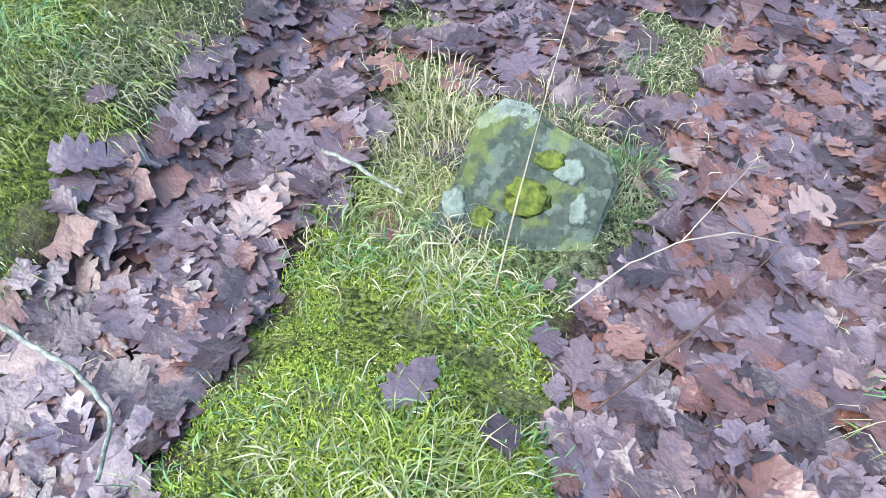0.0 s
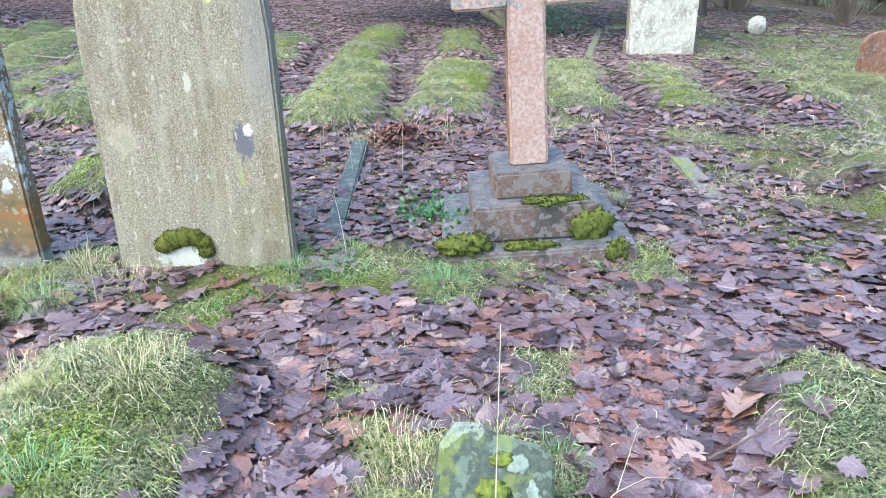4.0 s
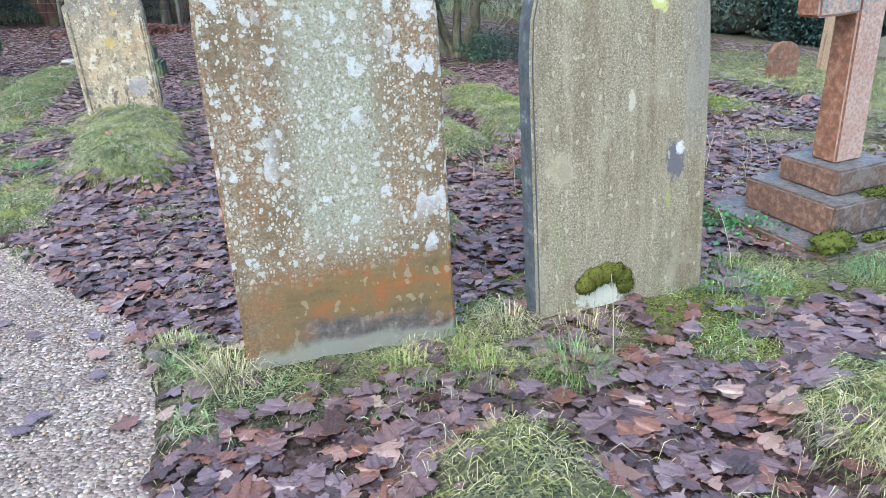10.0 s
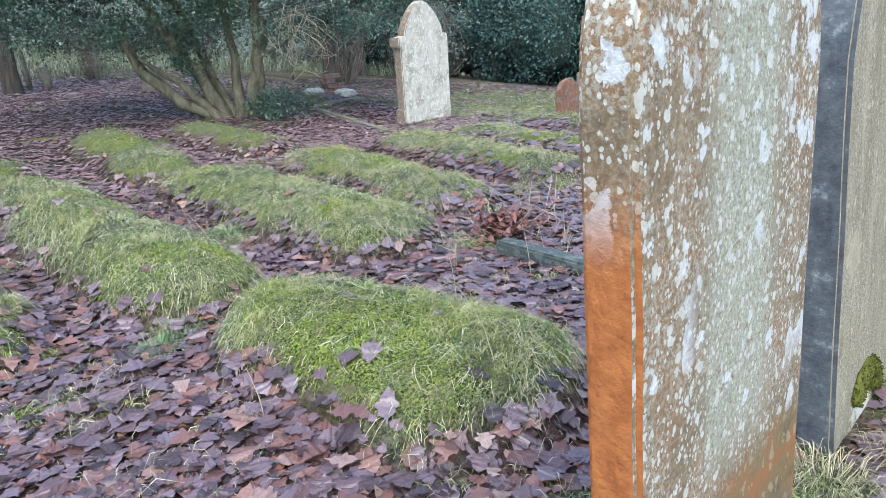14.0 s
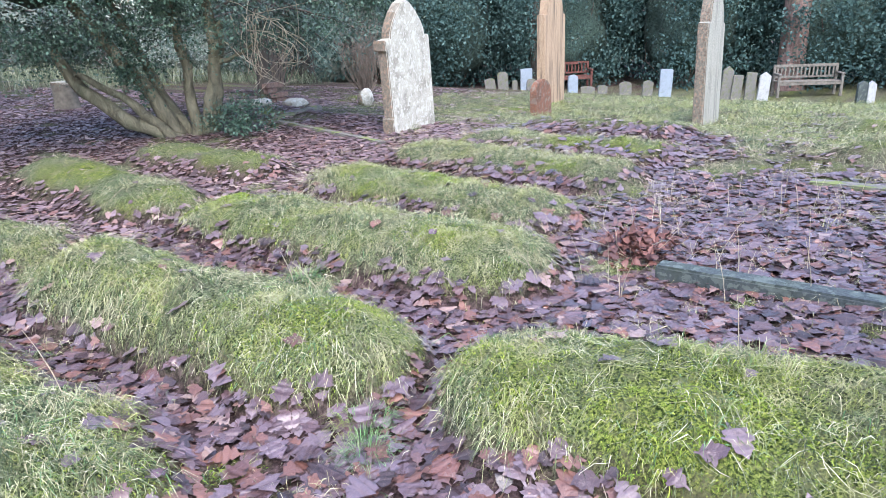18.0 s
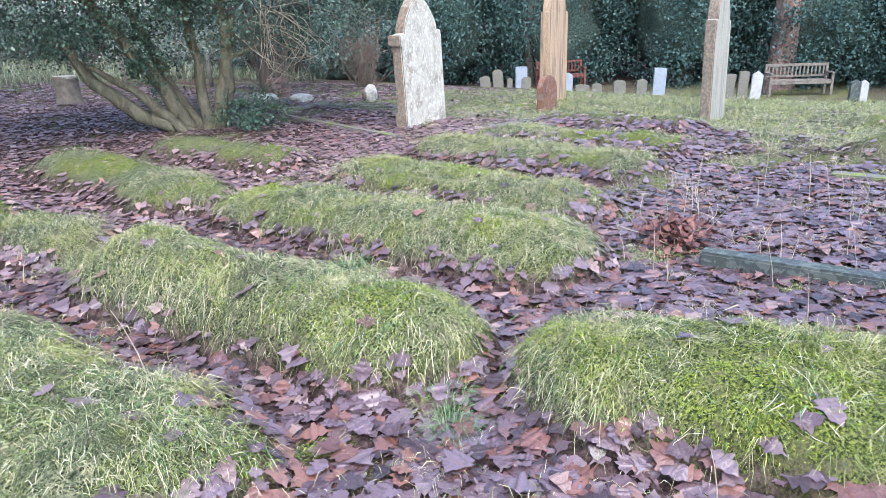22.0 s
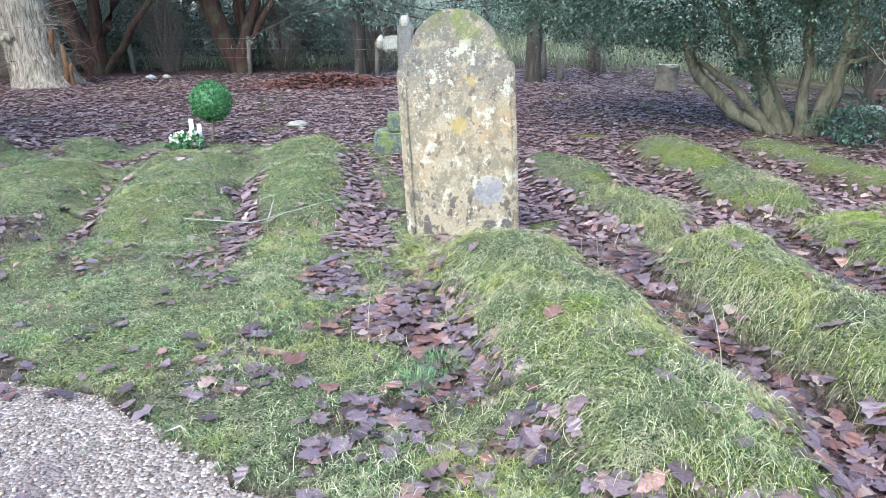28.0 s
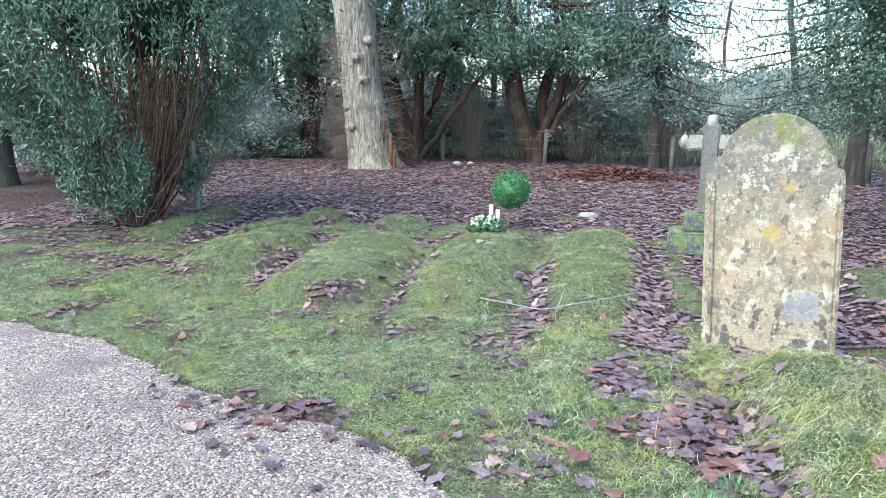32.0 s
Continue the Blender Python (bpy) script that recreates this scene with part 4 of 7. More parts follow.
def headstone(m, outline, thick, mat, label, seed=0.0, wear=0.004, bevel=0.012):
    ob = part("headstone", slab(outline, thick, bevel, wear, seed), mat)
    ob.matrix_world = m
    return tagged(ob, label, "headstone")


stone_1 = headstone(lean(0.125, 0.0, 0.0, 1, 4.5, -1.0), arch(0.775, 1.14, 1.52), 0.10, MAT_A, "leaning sandstone headstone crusted with white lichen and an orange flank", 1.0)
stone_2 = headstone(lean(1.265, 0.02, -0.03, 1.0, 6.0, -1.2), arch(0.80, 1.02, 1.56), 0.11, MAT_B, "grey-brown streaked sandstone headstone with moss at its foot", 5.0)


def gothic_head(w, shoulder, top):
    """An outline with shoulders and a pointed head."""
    h = w / 2
    left = [(-h, -0.25), (-h, 0.10), (-h, shoulder - 0.25), (-h, shoulder - 0.06), (-h * 0.99, shoulder), (-h * 0.80, shoulder + 0.015), (-h * 0.78, shoulder + 0.08), (-h * 0.66, shoulder + (top - shoulder) * 0.42), (-h * 0.45, shoulder + (top - shoulder) * 0.70), (-h * 0.20, shoulder + (top - shoulder) * 0.92)]
    return [(-x, z) for x, z in left] + [(0, top)] + left[::-1]


def scroll_head(w, shoulder, top):
    """A rounded head between small scrolled shoulders."""
    h = w / 2
    pts = [(h, -0.25), (h, 0.1), (h, 0.5), (h, shoulder - 0.03), (h * 0.97, shoulder), (h * 0.88, shoulder + 0.015), (h * 0.86, shoulder + 0.08), (h * 0.76, shoulder + 0.10)]
    r = h * 0.74
    for i in range(1, 12):
        a = radians(6 + 168 * i / 12)
        pts.append((r * math.cos(a), shoulder + 0.09 + (top - shoulder - 0.09) * math.sin(a)))
    return pts + [(-x, z) for x, z in pts[:8]][::-1]


def stone_in_cream():
    t = thing("headstone", lean(-1.08, 5.68, -0.15, -12, 2.0, -3.0), "tilted cream limestone headstone blotched with grey and yellow lichen", "headstone")
    part("slab", slab(scroll_head(0.76, 1.12, 1.46), 0.10, 0.012, 0.004, 9.0), MAT_D, t)
    for s in (-1, 1):
        bm = bmesh.new()
        block(bm, s * 0.335 - 0.012, s * 0.335 + 0.012, -0.014, 0.004, -0.1, 1.06, 0.005)
        part("moulding", bm, MAT_D, t)
    return t


stone_in_cream()
t = thing("headstone", lean(5.13, 6.22, -0.18, 2, 1.0, -1.5), "pale stone gothic headstone with a shouldered pointed head", "headstone")
part("slab", slab(gothic_head(0.86, 1.10, 1.52), 0.14, 0.012, 0.004, 3.0), MAT_PALE, t)
bm = bmesh.new()
block(bm, -0.47, -0.40, -0.02, 0.16, 0.98, 1.10, 0.01)
part("corbel", bm, MAT_PALE, t)
bm = bmesh.new()
block(bm, -0.455, -0.425, -0.015, 0.155, -0.2, 0.22, 0.01)
part("footing", bm, MAT_PALE, t)
t = thing("headstone", lean(9.77, 6.65, -0.48, -2, 1.0, 1.5), "tall brown headstone with deeply weathered vertical fluting", "headstone")
part("slab", slab(gothic_head(0.74, 1.50, 2.10), 0.16, 0.012, 0.006, 13.0), MAT_WARM, t)
t = thing("headstone", lean(7.74, 5.81, float(base_height(7.74, 5.81)), 0, 2.0, -1.0), "small round-headed red sandstone headstone in rough grass", "headstone")
part("slab", slab(arch(0.50, 0.34, 0.54), 0.10, 0.012, 0.006, 21.0), MAT_REDSTONE, t)
t = thing("headstone", lean(7.85, 3.42, -0.42, -2, 2.0, 2.5), "tall greyed headstone with stepped shoulders, leaning", "headstone")
part("slab", slab(gothic_head(0.68, 1.32, 1.82), 0.14, 0.012, 0.006, 17.0), MAT_GREYG, t)


def granite_cross():
    t = thing("memorial_cross", Matrix.Translation((2.80, 0.44, -0.06)) @ Euler((0, radians(-3.6), radians(1))).to_matrix().to_4x4(), "pink granite cross on three mossy stepped plinths", "cross")
    for name, w, d, z0, z1 in (("base", 0.45, 0.42, -0.15, 0.10), ("plinth", 0.295, 0.29, 0.10, 0.275), ("cap", 0.185, 0.185, 0.275, 0.405)):
        bm = block(bmesh.new(), -w, w, -d, d, z0, z1, 0.012, 0.004, 1)
        part(name, bm, MAT_STEP, t)
    bm = block(bmesh.new(), -0.092, 0.092, -0.075, 0.075, 0.40, 1.62, 0.012, 0.003, 2, taper=0.12)
    part("shaft", bm, MAT_CROSS, t)
    for s in (-1, 1):
        bm = block(bmesh.new(), min(s * 0.078, s * 0.33), max(s * 0.078, s * 0.33), -0.07, 0.07, 1.13, 1.31, 0.012, 0.003, 1)
        part("arm", bm, MAT_CROSS, t)
    return t


granite_cross()


def kerbstone(a, b, w, h, mat, label, drop=0.05):
    (x0, y0), (x1, y1) = a, b
    L = math.dist(a, b)
    zm = float(base_height((x0 + x1) / 2, (y0 + y1) / 2))
    bm = block(bmesh.new(), 0, L, -w / 2, w / 2, -0.12, h, 0.012, 0.004, 2)
    ob = part("kerbstone", bm, mat)
    ob.matrix_world = Matrix.Translation((x0, y0, zm - drop + 0.04)) @ Euler((0, 0, math.atan2(y1 - y0, x1 - x0))).to_matrix().to_4x4()
    return tagged(ob, label, "kerb", "kerbs round a grave")


kerbstone((1.79, 0.25), (1.74, 2.06), 0.11, 0.06, MAT_KERB, "dark stone grave kerb spotted with moss")
kerbstone((3.96, 1.7), (3.92, 0.10), 0.14, 0.02, MAT_SMALL, "grave kerb overgrown with yellow-green moss")
kerbstone((4.90, 8.52), (6.00, 8.75), 0.10, 0.05, MAT_SMALL, "sunken stone grave kerb at the head of a leaf-strewn plot")
kerbstone((4.14, 5.92), (4.80, 8.42), 0.10, 0.05, MAT_SMALL, "sunken stone grave kerb beside fallen leaves")


def broken_stone():
    bm = slab([(-0.16, -0.12), (0.14, -0.12), (0.155, 0.02), (0.185, 0.16), (0.165, 0.205), (0.06, 0.25), (0.0, 0.29), (-0.045, 0.295), (-0.09, 0.25), (-0.125, 0.12), (-0.165, 0.05)], 0.06, 0.01, 0.006, 4.0)
    t = thing("broken_headstone", lean(2.475, -1.66, 0.09, 11, 42, 0), "broken slab of grey stone patched with moss and lichen", "headstone")
    part("slab", bm, MAT_BROKEN, t)
    for x, z, rx, rz, mat, label in ((0.02, 0.115, 0.045, 0.035, MAT_MOSSPATCH, "flat yellow-green moss"), (0.055, 0.19, 0.03, 0.018, MAT_MOSSPATCH, "flat yellow-green moss"), (-0.06, 0.07, 0.022, 0.02, MAT_MOSSPATCH, "flat yellow-green moss"),
                                     (0.095, 0.175, 0.026, 0.022, MAT_LICHEN, "pale grey-green lichen"), (0.12, 0.10, 0.018, 0.026, MAT_LICHEN, "pale grey-green lichen"), (-0.115, 0.09, 0.022, 0.03, MAT_LICHEN, "pale grey-green lichen")):
        v, f = lump((x, -0.001, z), (rx, 0.0025, rz), x * 31 + z * 17, 3, 0.5)
        npart("moss" if mat is MAT_MOSSPATCH else "lichen", v, f, mat, t, label, smooth=True)


broken_stone()

# ---- scatter: leaves, grass, pebbles ----
def oak_leaf(lobes=4, rib=True):
    """A leaf one unit long with pointed lobes, in the xy plane: left edge, rib, right edge."""
    s, reach, fwd = [0.0, 0.16], [0.03, 0.05], [0.0, 0.0]
    for k in range(lobes):
        q = 0.24 + 0.66 * k / lobes
        top = math.sin(math.pi * min(0.97, 0.22 + 0.62 * k / max(1, lobes - 1))) ** 0.7
        s += [q, q + 0.28 / lobes, q + 0.48 / lobes]
        reach += [0.43 * top, 0.38 * top, 0.17 + 0.08 * top]
        fwd += [0.07, 0.07, 0.0]
    s, reach, fwd = np.array(s + [0.93, 1.0]), np.array(reach + [0.10, 0.012]), np.array(fwd + [0.0, 0.02])
    left, right = np.stack([s + fwd, reach, 0.08 * reach], 1), np.stack([s + fwd * 0.6 + 0.02 * (reach > 0.2), -reach * 0.93, 0.08 * reach], 1)
    n = len(s)
    if rib:
        v = np.stack([left, np.stack([s, 0 * s, 0 * s], 1), right], 1).reshape(-1, 3)
        i = np.arange(n - 1)[:, None] * 3
        f = np.concatenate([i + [[0, 1, 4, 3]], i + [[1, 2, 5, 4]]]).reshape(-1, 4)
    else:
        v = np.stack([left, right], 1).reshape(-1, 3)
        f = np.arange(n - 1)[:, None] * 2 + np.array([[0, 1, 3, 2]])
    return v, f


def placed_leaves(x, y, z, size, tilt, curl, lobes=3, along_ground=True, rib=True):
    n = len(x)
    v0, f0 = oak_leaf(lobes, rib)
    k = len(v0)
    V = np.repeat(v0[None], n, 0)
    V[:, :, 0] -= 0.5
    V[:, :, 1] *= rng.uniform(0.7, 1.15, (n, 1)) * (1 + 0.06 * rng.normal(size=(n, k)))
    wild = np.where(rng.uniform(size=(n, 1)) < 0.10, 2.4, 1.0)
    bend = curl * rng.normal(size=(n, 1)) * wild
    fold = curl * rng.normal(size=(n, 1)) * 1.2 * wild
    wave = 0.028 * np.sin(V[:, :, 0] * rng.uniform(8, 16, (n, 1)) + rng.uniform(0, 6.28, (n, 1)) + V[:, :, 1] * 6) * (np.abs(V[:, :, 1]) > 0.05)
    V[:, :, 2] += bend * (V[:, :, 0] ** 2) * 2 + fold * np.abs(V[:, :, 1]) * 1.2 + wave
    V *= size[:, None, None]
    a = rng.uniform(0, 2 * np.pi, n)
    t1, t2 = rng.normal(size=n) * tilt, rng.normal(size=n) * tilt
    ca, sa = np.cos(a)[:, None], np.sin(a)[:, None]
    X, Y, Z = V[..., 0], V[..., 1], V[..., 2]
    Z = Z + X * t1[:, None] + Y * t2[:, None]
    dx, dy = X * ca - Y * sa, X * sa + Y * ca
    if along_ground:
        Z = Z + dx * np.clip(sample(SLOPE_X, x, y), -0.3, 0.3)[:, None] + dy * np.clip(sample(SLOPE_Y, x, y), -0.3, 0.3)[:, None]
    V = np.stack([dx + x[:, None], dy + y[:, None], Z + z[:, None]], -1)
    f = (np.arange(n)[:, None, None] * k + f0[None]).reshape(-1, 4)
    return V.reshape(-1, 3), f, np.tile(v0[:, 0], n), np.tile(v0[:, 1], n)


def leaf_mesh(name, sets, mat):
    v, f = joined([q[:2] for q in sets])
    ob = npart(name, v, f, mat, smooth=True)
    for nm, k in (("along", 2), ("across", 3)):
        at = ob.data.attributes.new(nm, "FLOAT", "POINT")
        at.data.foreach_set("value", np.concatenate([q[k] for q in sets]).astype(np.float32))
    return ob


def scatter(x0, x1, y0, y1, n):
    return rng.uniform(x0, x1, n), rng.uniform(y0, y1, n)


def clear_of_stones(x, y):
    """Not within the masonry."""
    bad = (np.abs(x - 0.12) < 0.39) & (y > -0.01) & (y < 0.2)
    bad |= (np.abs(x - 1.26) < 0.41) & (y > 0.0) & (y < 0.2)
    bad |= (np.abs(x - 2.8) < 0.46) & (np.abs(y - 0.44) < 0.44)
    return ~bad


def strewn(boxes, tilt, curl):
    """Leaves lying thick where no turf grows: a box in x and y, count, lobes and size."""
    sets = []
    for box, n, lobes, size in boxes:
        x, y = scatter(box[0], box[1], box[2], box[3], n)
        g = sample(GREEN, x, y)
        keep = (rng.uniform(size=n) > np.clip(g * 1.25, 0, 0.985)) & ~inside(x, y, PATH_POLY) & clear_of_stones(x, y)
        x, y = x[keep], y[keep]
        z = sample(LAND, x, y) + rng.uniform(0.003, 0.022, len(x))
        sets.append(placed_leaves(x, y, z, size * rng.uniform(0.45, 1.3, len(x)), tilt, curl, lobes, rib=lobes > 3))
    return sets


def leaf_litter():
    sets = strewn((((1.2, 4.0, -3.2, -0.9), 6600, 4, 0.118), ((-1.2, 1.2, -3.2, 0.2), 5200, 3, 0.105), ((1.2, 4.4, -0.9, 0.2), 3300, 3, 0.105), ((4.0, 4.6, -3.2, -0.9), 600, 3, 0.11), ((-1.4, 4.4, 0.2, 2.6), 10500, 3, 0.10), ((-2.6, 2.6, 2.6, 5.4), 9500, 3, 0.098), ((-7.5, -2.6, 2.6, 6.2), 6000, 2, 0.08), ((2.6, 6.5, 2.6, 5.4), 6500, 2, 0.10), ((4.4, 10, -2.5, 2.6), 8000, 2, 0.10), ((-0.6, 9.0, -7.0, -3.2), 4000, 1, 0.13), ((4.6, 10.0, -3.2, -2.5), 900, 1, 0.13)), 0.07, 0.13)
    # strays on the turf
    x, y = scatter(-6.5, 6, -3, 9.5, 1100)
    keep = clear_of_stones(x, y) & ~inside(x, y, PATH_POLY) & ((mound_height(x, y) < 0.10) | (rng.uniform(size=1100) < 0.10))
    x, y = x[keep], y[keep]
    sets.append(placed_leaves(x, y, sample(LAND, x, y) + 0.02, rng.uniform(0.03, 0.095, len(x)), 0.14, 0.2, 3))
    # leaves blown over the edge of the gravel
    x, y = scatter(-4.6, -0.4, -1.5, 5.0, 5200)
    edge = np.array(PATH_NEAR)
    d = np.min(np.hypot(x[:, None] - edge[None, :, 0], y[:, None] - edge[None, :, 1]), 1)
    bed = np.exp(-((x + 3.72) / 0.42) ** 2 - ((y - 4.12) / 0.22) ** 2)
    keep = inside(x, y, PATH_POLY) & (rng.uniform(size=len(x)) < 0.045 * np.exp(-(d / 0.5) ** 2) + 0.012 + 0.9 * bed)
    x, y = x[keep], y[keep]
    sets.append(placed_leaves(x, y, np.interp(y, KY, KZ) + rng.uniform(0.0, 0.012, len(x)), rng.uniform(0.05, 0.10, len(x)), 0.10, 0.16, 3, False))
    return tagged(leaf_mesh("leaf_litter", sets, MAT_LEAF), "wet purple-brown fallen oak leaves", "leaves", kind="stuff")


# far litter, its colour lightened to make up for the shade of the trees
def lightened_litter():
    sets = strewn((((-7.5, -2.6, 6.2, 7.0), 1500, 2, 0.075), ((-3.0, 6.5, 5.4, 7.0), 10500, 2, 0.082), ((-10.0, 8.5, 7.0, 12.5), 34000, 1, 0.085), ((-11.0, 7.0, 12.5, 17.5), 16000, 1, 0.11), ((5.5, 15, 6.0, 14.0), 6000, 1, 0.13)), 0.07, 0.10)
    return tagged(leaf_mesh("lightened_leaf_litter", sets, MAT_LIGHTENEDLEAF), "drier lilac-brown fallen leaves under the trees, lightened to offset the shade", "leaves", kind="stuff")


def blades(x, y, z, length, width, droop, up=1.0):
    """Bent blades of grass, matted, and hanging down the slope they grow on."""
    n = len(x)
    gx, gy = sample(SLOPE_X, x, y), sample(SLOPE_Y, x, y)
    steep = np.clip(np.hypot(gx, gy) * 1.4, 0, 1)
    swirl = 2.5 * wavy(x, y, 5.0, 77)
    a = np.where(rng.uniform(size=n) < steep * 0.5, np.arctan2(-gy, -gx) + rng.normal(size=n) * 0.8, swirl + rng.normal(size=n) * 2.0)
    d = np.stack([np.cos(a), np.sin(a), np.zeros(n)], 1)
    s = np.stack([-np.sin(a), np.cos(a), rng.normal(size=n) * 0.5], 1)
    L = length * rng.uniform(0.4, 1.3, n) ** 1.2
    b = np.stack([x, y, z], 1)
    out = rng.uniform(0.25, 1.0, n) * droop
    fall = steep * 0.5
    side = s * (rng.normal(size=n) * 0.18 * L)[:, None]
    m = b + d * (L * out * 0.45)[:, None] + side + np.array([0, 0, 1.0]) * (L * (0.42 - fall * 0.3) * up)[:, None]
    t = b + d * (L * out)[:, None] + side * 1.8 + np.array([0, 0, 1.0]) * (L * (np.clip(0.75 - out * 0.6, 0.06, 1) - fall) * up)[:, None]
    w = width[:, None] * s
    V = np.stack([b, m + w, t, m - w], 1).reshape(-1, 3)
    return V, np.arange(n * 4).reshape(-1, 4)


def turf(name, boxes, mat, length, width, droop, label, low=0.5, bias=0.0, mossy=0.0):
    sets = []
    for x0, x1, y0, y1, n, k in boxes:
        x, y = scatter(x0, x1, y0, y1, n)
        cl = wavy(x, y, 9.0, 41) * 1.2 + wavy(x, y, 26.0, 42) * 1.0
        keep = (sample(GREEN, x, y) > low + 0.25 * rng.normal(size=n)) & (cl + bias > rng.normal(size=n) * 0.7 - 0.4) & clear_of_stones(x, y)
        if mossy:
            keep &= rng.uniform(size=n) < np.clip(0.5 + mossy * (mossiness(x, y) - 0.5), 0.0, 1)
        x, y, cl = x[keep], y[keep], cl[keep]
        L = length * (0.65 + 0.4 * np.clip(cl, -1, 1.6)) * k
        sets.append(blades(x, y, sample(LAND, x, y) - 0.004, L, np.full(len(x), width * max(k, 0.95)), droop))
    v, f = joined(sets)
    return tagged(npart(name, v, f, mat), label, "grass", kind="stuff")


def strands(name, boxes, mat, length, width, label, low=0.5):
    """Long soft blades that arch over and lie down the slope, matted in one direction."""
    sets = []
    for x0, x1, y0, y1, n, k in boxes:
        x, y = scatter(x0, x1, y0, y1, n)
        cl = wavy(x, y, 7.0, 51) * 0.8 + wavy(x, y, 21.0, 52) * 0.8
        keep = (sample(GREEN, x, y) > low + 0.2 * rng.normal(size=n)) & (cl > rng.normal(size=n) * 0.6 - 0.35) & clear_of_stones(x, y) & ~inside(x, y, PATH_POLY) & (rng.uniform(size=n) > 0.75 * mossiness(x, y)) & ~(inside(x, y, STRIP) & (y < -1.6))
        x, y = x[keep], y[keep]
        n = len(x)
        gx, gy = sample(SLOPE_X, x, y), sample(SLOPE_Y, x, y)
        steep = np.clip(np.hypot(gx, gy) * 2.2, 0, 1)
        a = np.where(rng.uniform(size=n) < 0.1 + 0.55 * steep, np.arctan2(-gy, -gx) + rng.normal(size=n) * 0.9, 3.0 * wavy(x, y, 4.0, 53) + rng.normal(size=n) * 1.3)
        L = length * k * rng.uniform(0.45, 1.25, n)
        lift = rng.uniform(0.08, 0.42, n) * (1 - 0.5 * steep)
        turn = rng.normal(size=n) * 0.5
        rows = []
        px, py = x.copy(), y.copy()
        for q, (rise, w) in enumerate(((0.0, 0.75), (0.75, 1.0), (0.95, 0.85), (0.35, 0.15))):
            if q:
                px, py = px + np.cos(a) * L * 0.3, py + np.sin(a) * L * 0.3
                a = a + turn
            c = np.stack([px, py, sample(LAND, px, py) + 0.002 + lift * L * rise], 1)
            side = np.stack([-np.sin(a), np.cos(a), rng.normal(size=n) * 0.3], 1) * (width * max(k, 0.8) * w)
            rows += [c - side, c + side]
        V = np.stack(rows, 1).reshape(-1, 3)
        F = (np.arange(n)[:, None, None] * 8 + np.array([[0, 1, 3, 2], [2, 3, 5, 4], [4, 5, 7, 6]])[None]).reshape(-1, 4)
        sets.append((V, F))
    v, f = joined(sets)
    return tagged(npart(name, v, f, mat), label, "grass", kind="stuff")


leaf_litter()
lightened_litter()
turf("grass", [(0.7, 2.8, -3.3, -0.8, 150000, 0.62), (-1.0, 4.4, -3.1, 0.9, 110000, 0.75), (-1.6, 3.0, 0.8, 3.2, 190000, 0.9), (-2.6, 5.2, 3.0, 6.2, 170000, 1.1), (-5.6, -0.9, 2.4, 6.0, 230000, 0.5), (-7.4, -1.0, 6.0, 10.2, 130000, 0.75), (-8.0, -5.4, 4.4, 8.6, 90000, 0.7), (5.0, 10.5, -0.5, 7.5, 90000, 1.4), (7.0, 15.5, -2.0, 10.0, 70000, 2.2), (-1.0, 9.0, 6.0, 12.5, 30000, 1.4)], MAT_GRASS, 0.09, 0.00115, 1.25, "tussocky winter grass on the grave mounds", bias=0.9, mossy=-0.6)
turf("straw_grass", [(0.7, 3.0, -3.0, -0.8, 40000, 0.75), (-0.8, 3.6, -2.8, 0.6, 30000, 0.9), (-1.4, 5.2, 0.6, 6.0, 110000, 1.1), (-5.6, -1.0, 2.4, 8.5, 26000, 0.6), (5.0, 9.5, -0.5, 6.5, 12000, 1.3)], MAT_STRAW, 0.10, 0.0010, 1.25, "pale dead grass among the green", 0.25, -0.5, mossy=-0.95)
turf("sparse_grass", [(1.0, 7.0, 0.3, 6.0, 34000, 1.0), (-1.0, 4.2, -2.6, 0.3, 9000, 0.8), (-1.4, 1.0, 0.3, 5.5, 7000, 0.9)], MAT_STRAW, 0.09, 0.0010, 1.1, "thin straw blades among the fallen leaves", -1.0, -0.9)
turf("lush_grass", [(-0.8, 3.4, -0.6, 0.5, 20000, 0.9), (0.8, 3.5, -3.1, -0.6, 42000, 0.8), (-6.0, -1.2, 2.6, 6.2, 170000, 0.5), (-6.5, -1.4, 6.2, 9.4, 90000, 0.6), (-8.0, -5.8, 4.6, 8.6, 50000, 0.65), (-1.2, 2.0, 1.0, 5.0, 14000, 1.0)], MAT_LUSH, 0.09, 0.0015, 1.1, "fresh green grass", 0.45, -0.7)
turf("moss", [(2.0, 2.8, -3.2, -1.2, 190000, 0.9), (0.7, 1.9, -3.1, -0.8, 80000, 0.9), (-1.0, 4.2, -3.1, 0.4, 60000, 1.2), (-1.5, 2.6, 0.8, 5.4, 380000, 1.3), (2.6, 5.0, 2.6, 5.4, 60000, 1.5), (-6.0, -1.2, 2.6, 6.0, 160000, 1.0), (-6.5, -1.2, 6.0, 9.0, 50000, 1.4)], MAT_MOSSY, 0.024, 0.0014, 1.1, "bright yellow-green moss", 0.5, 0.8, mossy=1.0)


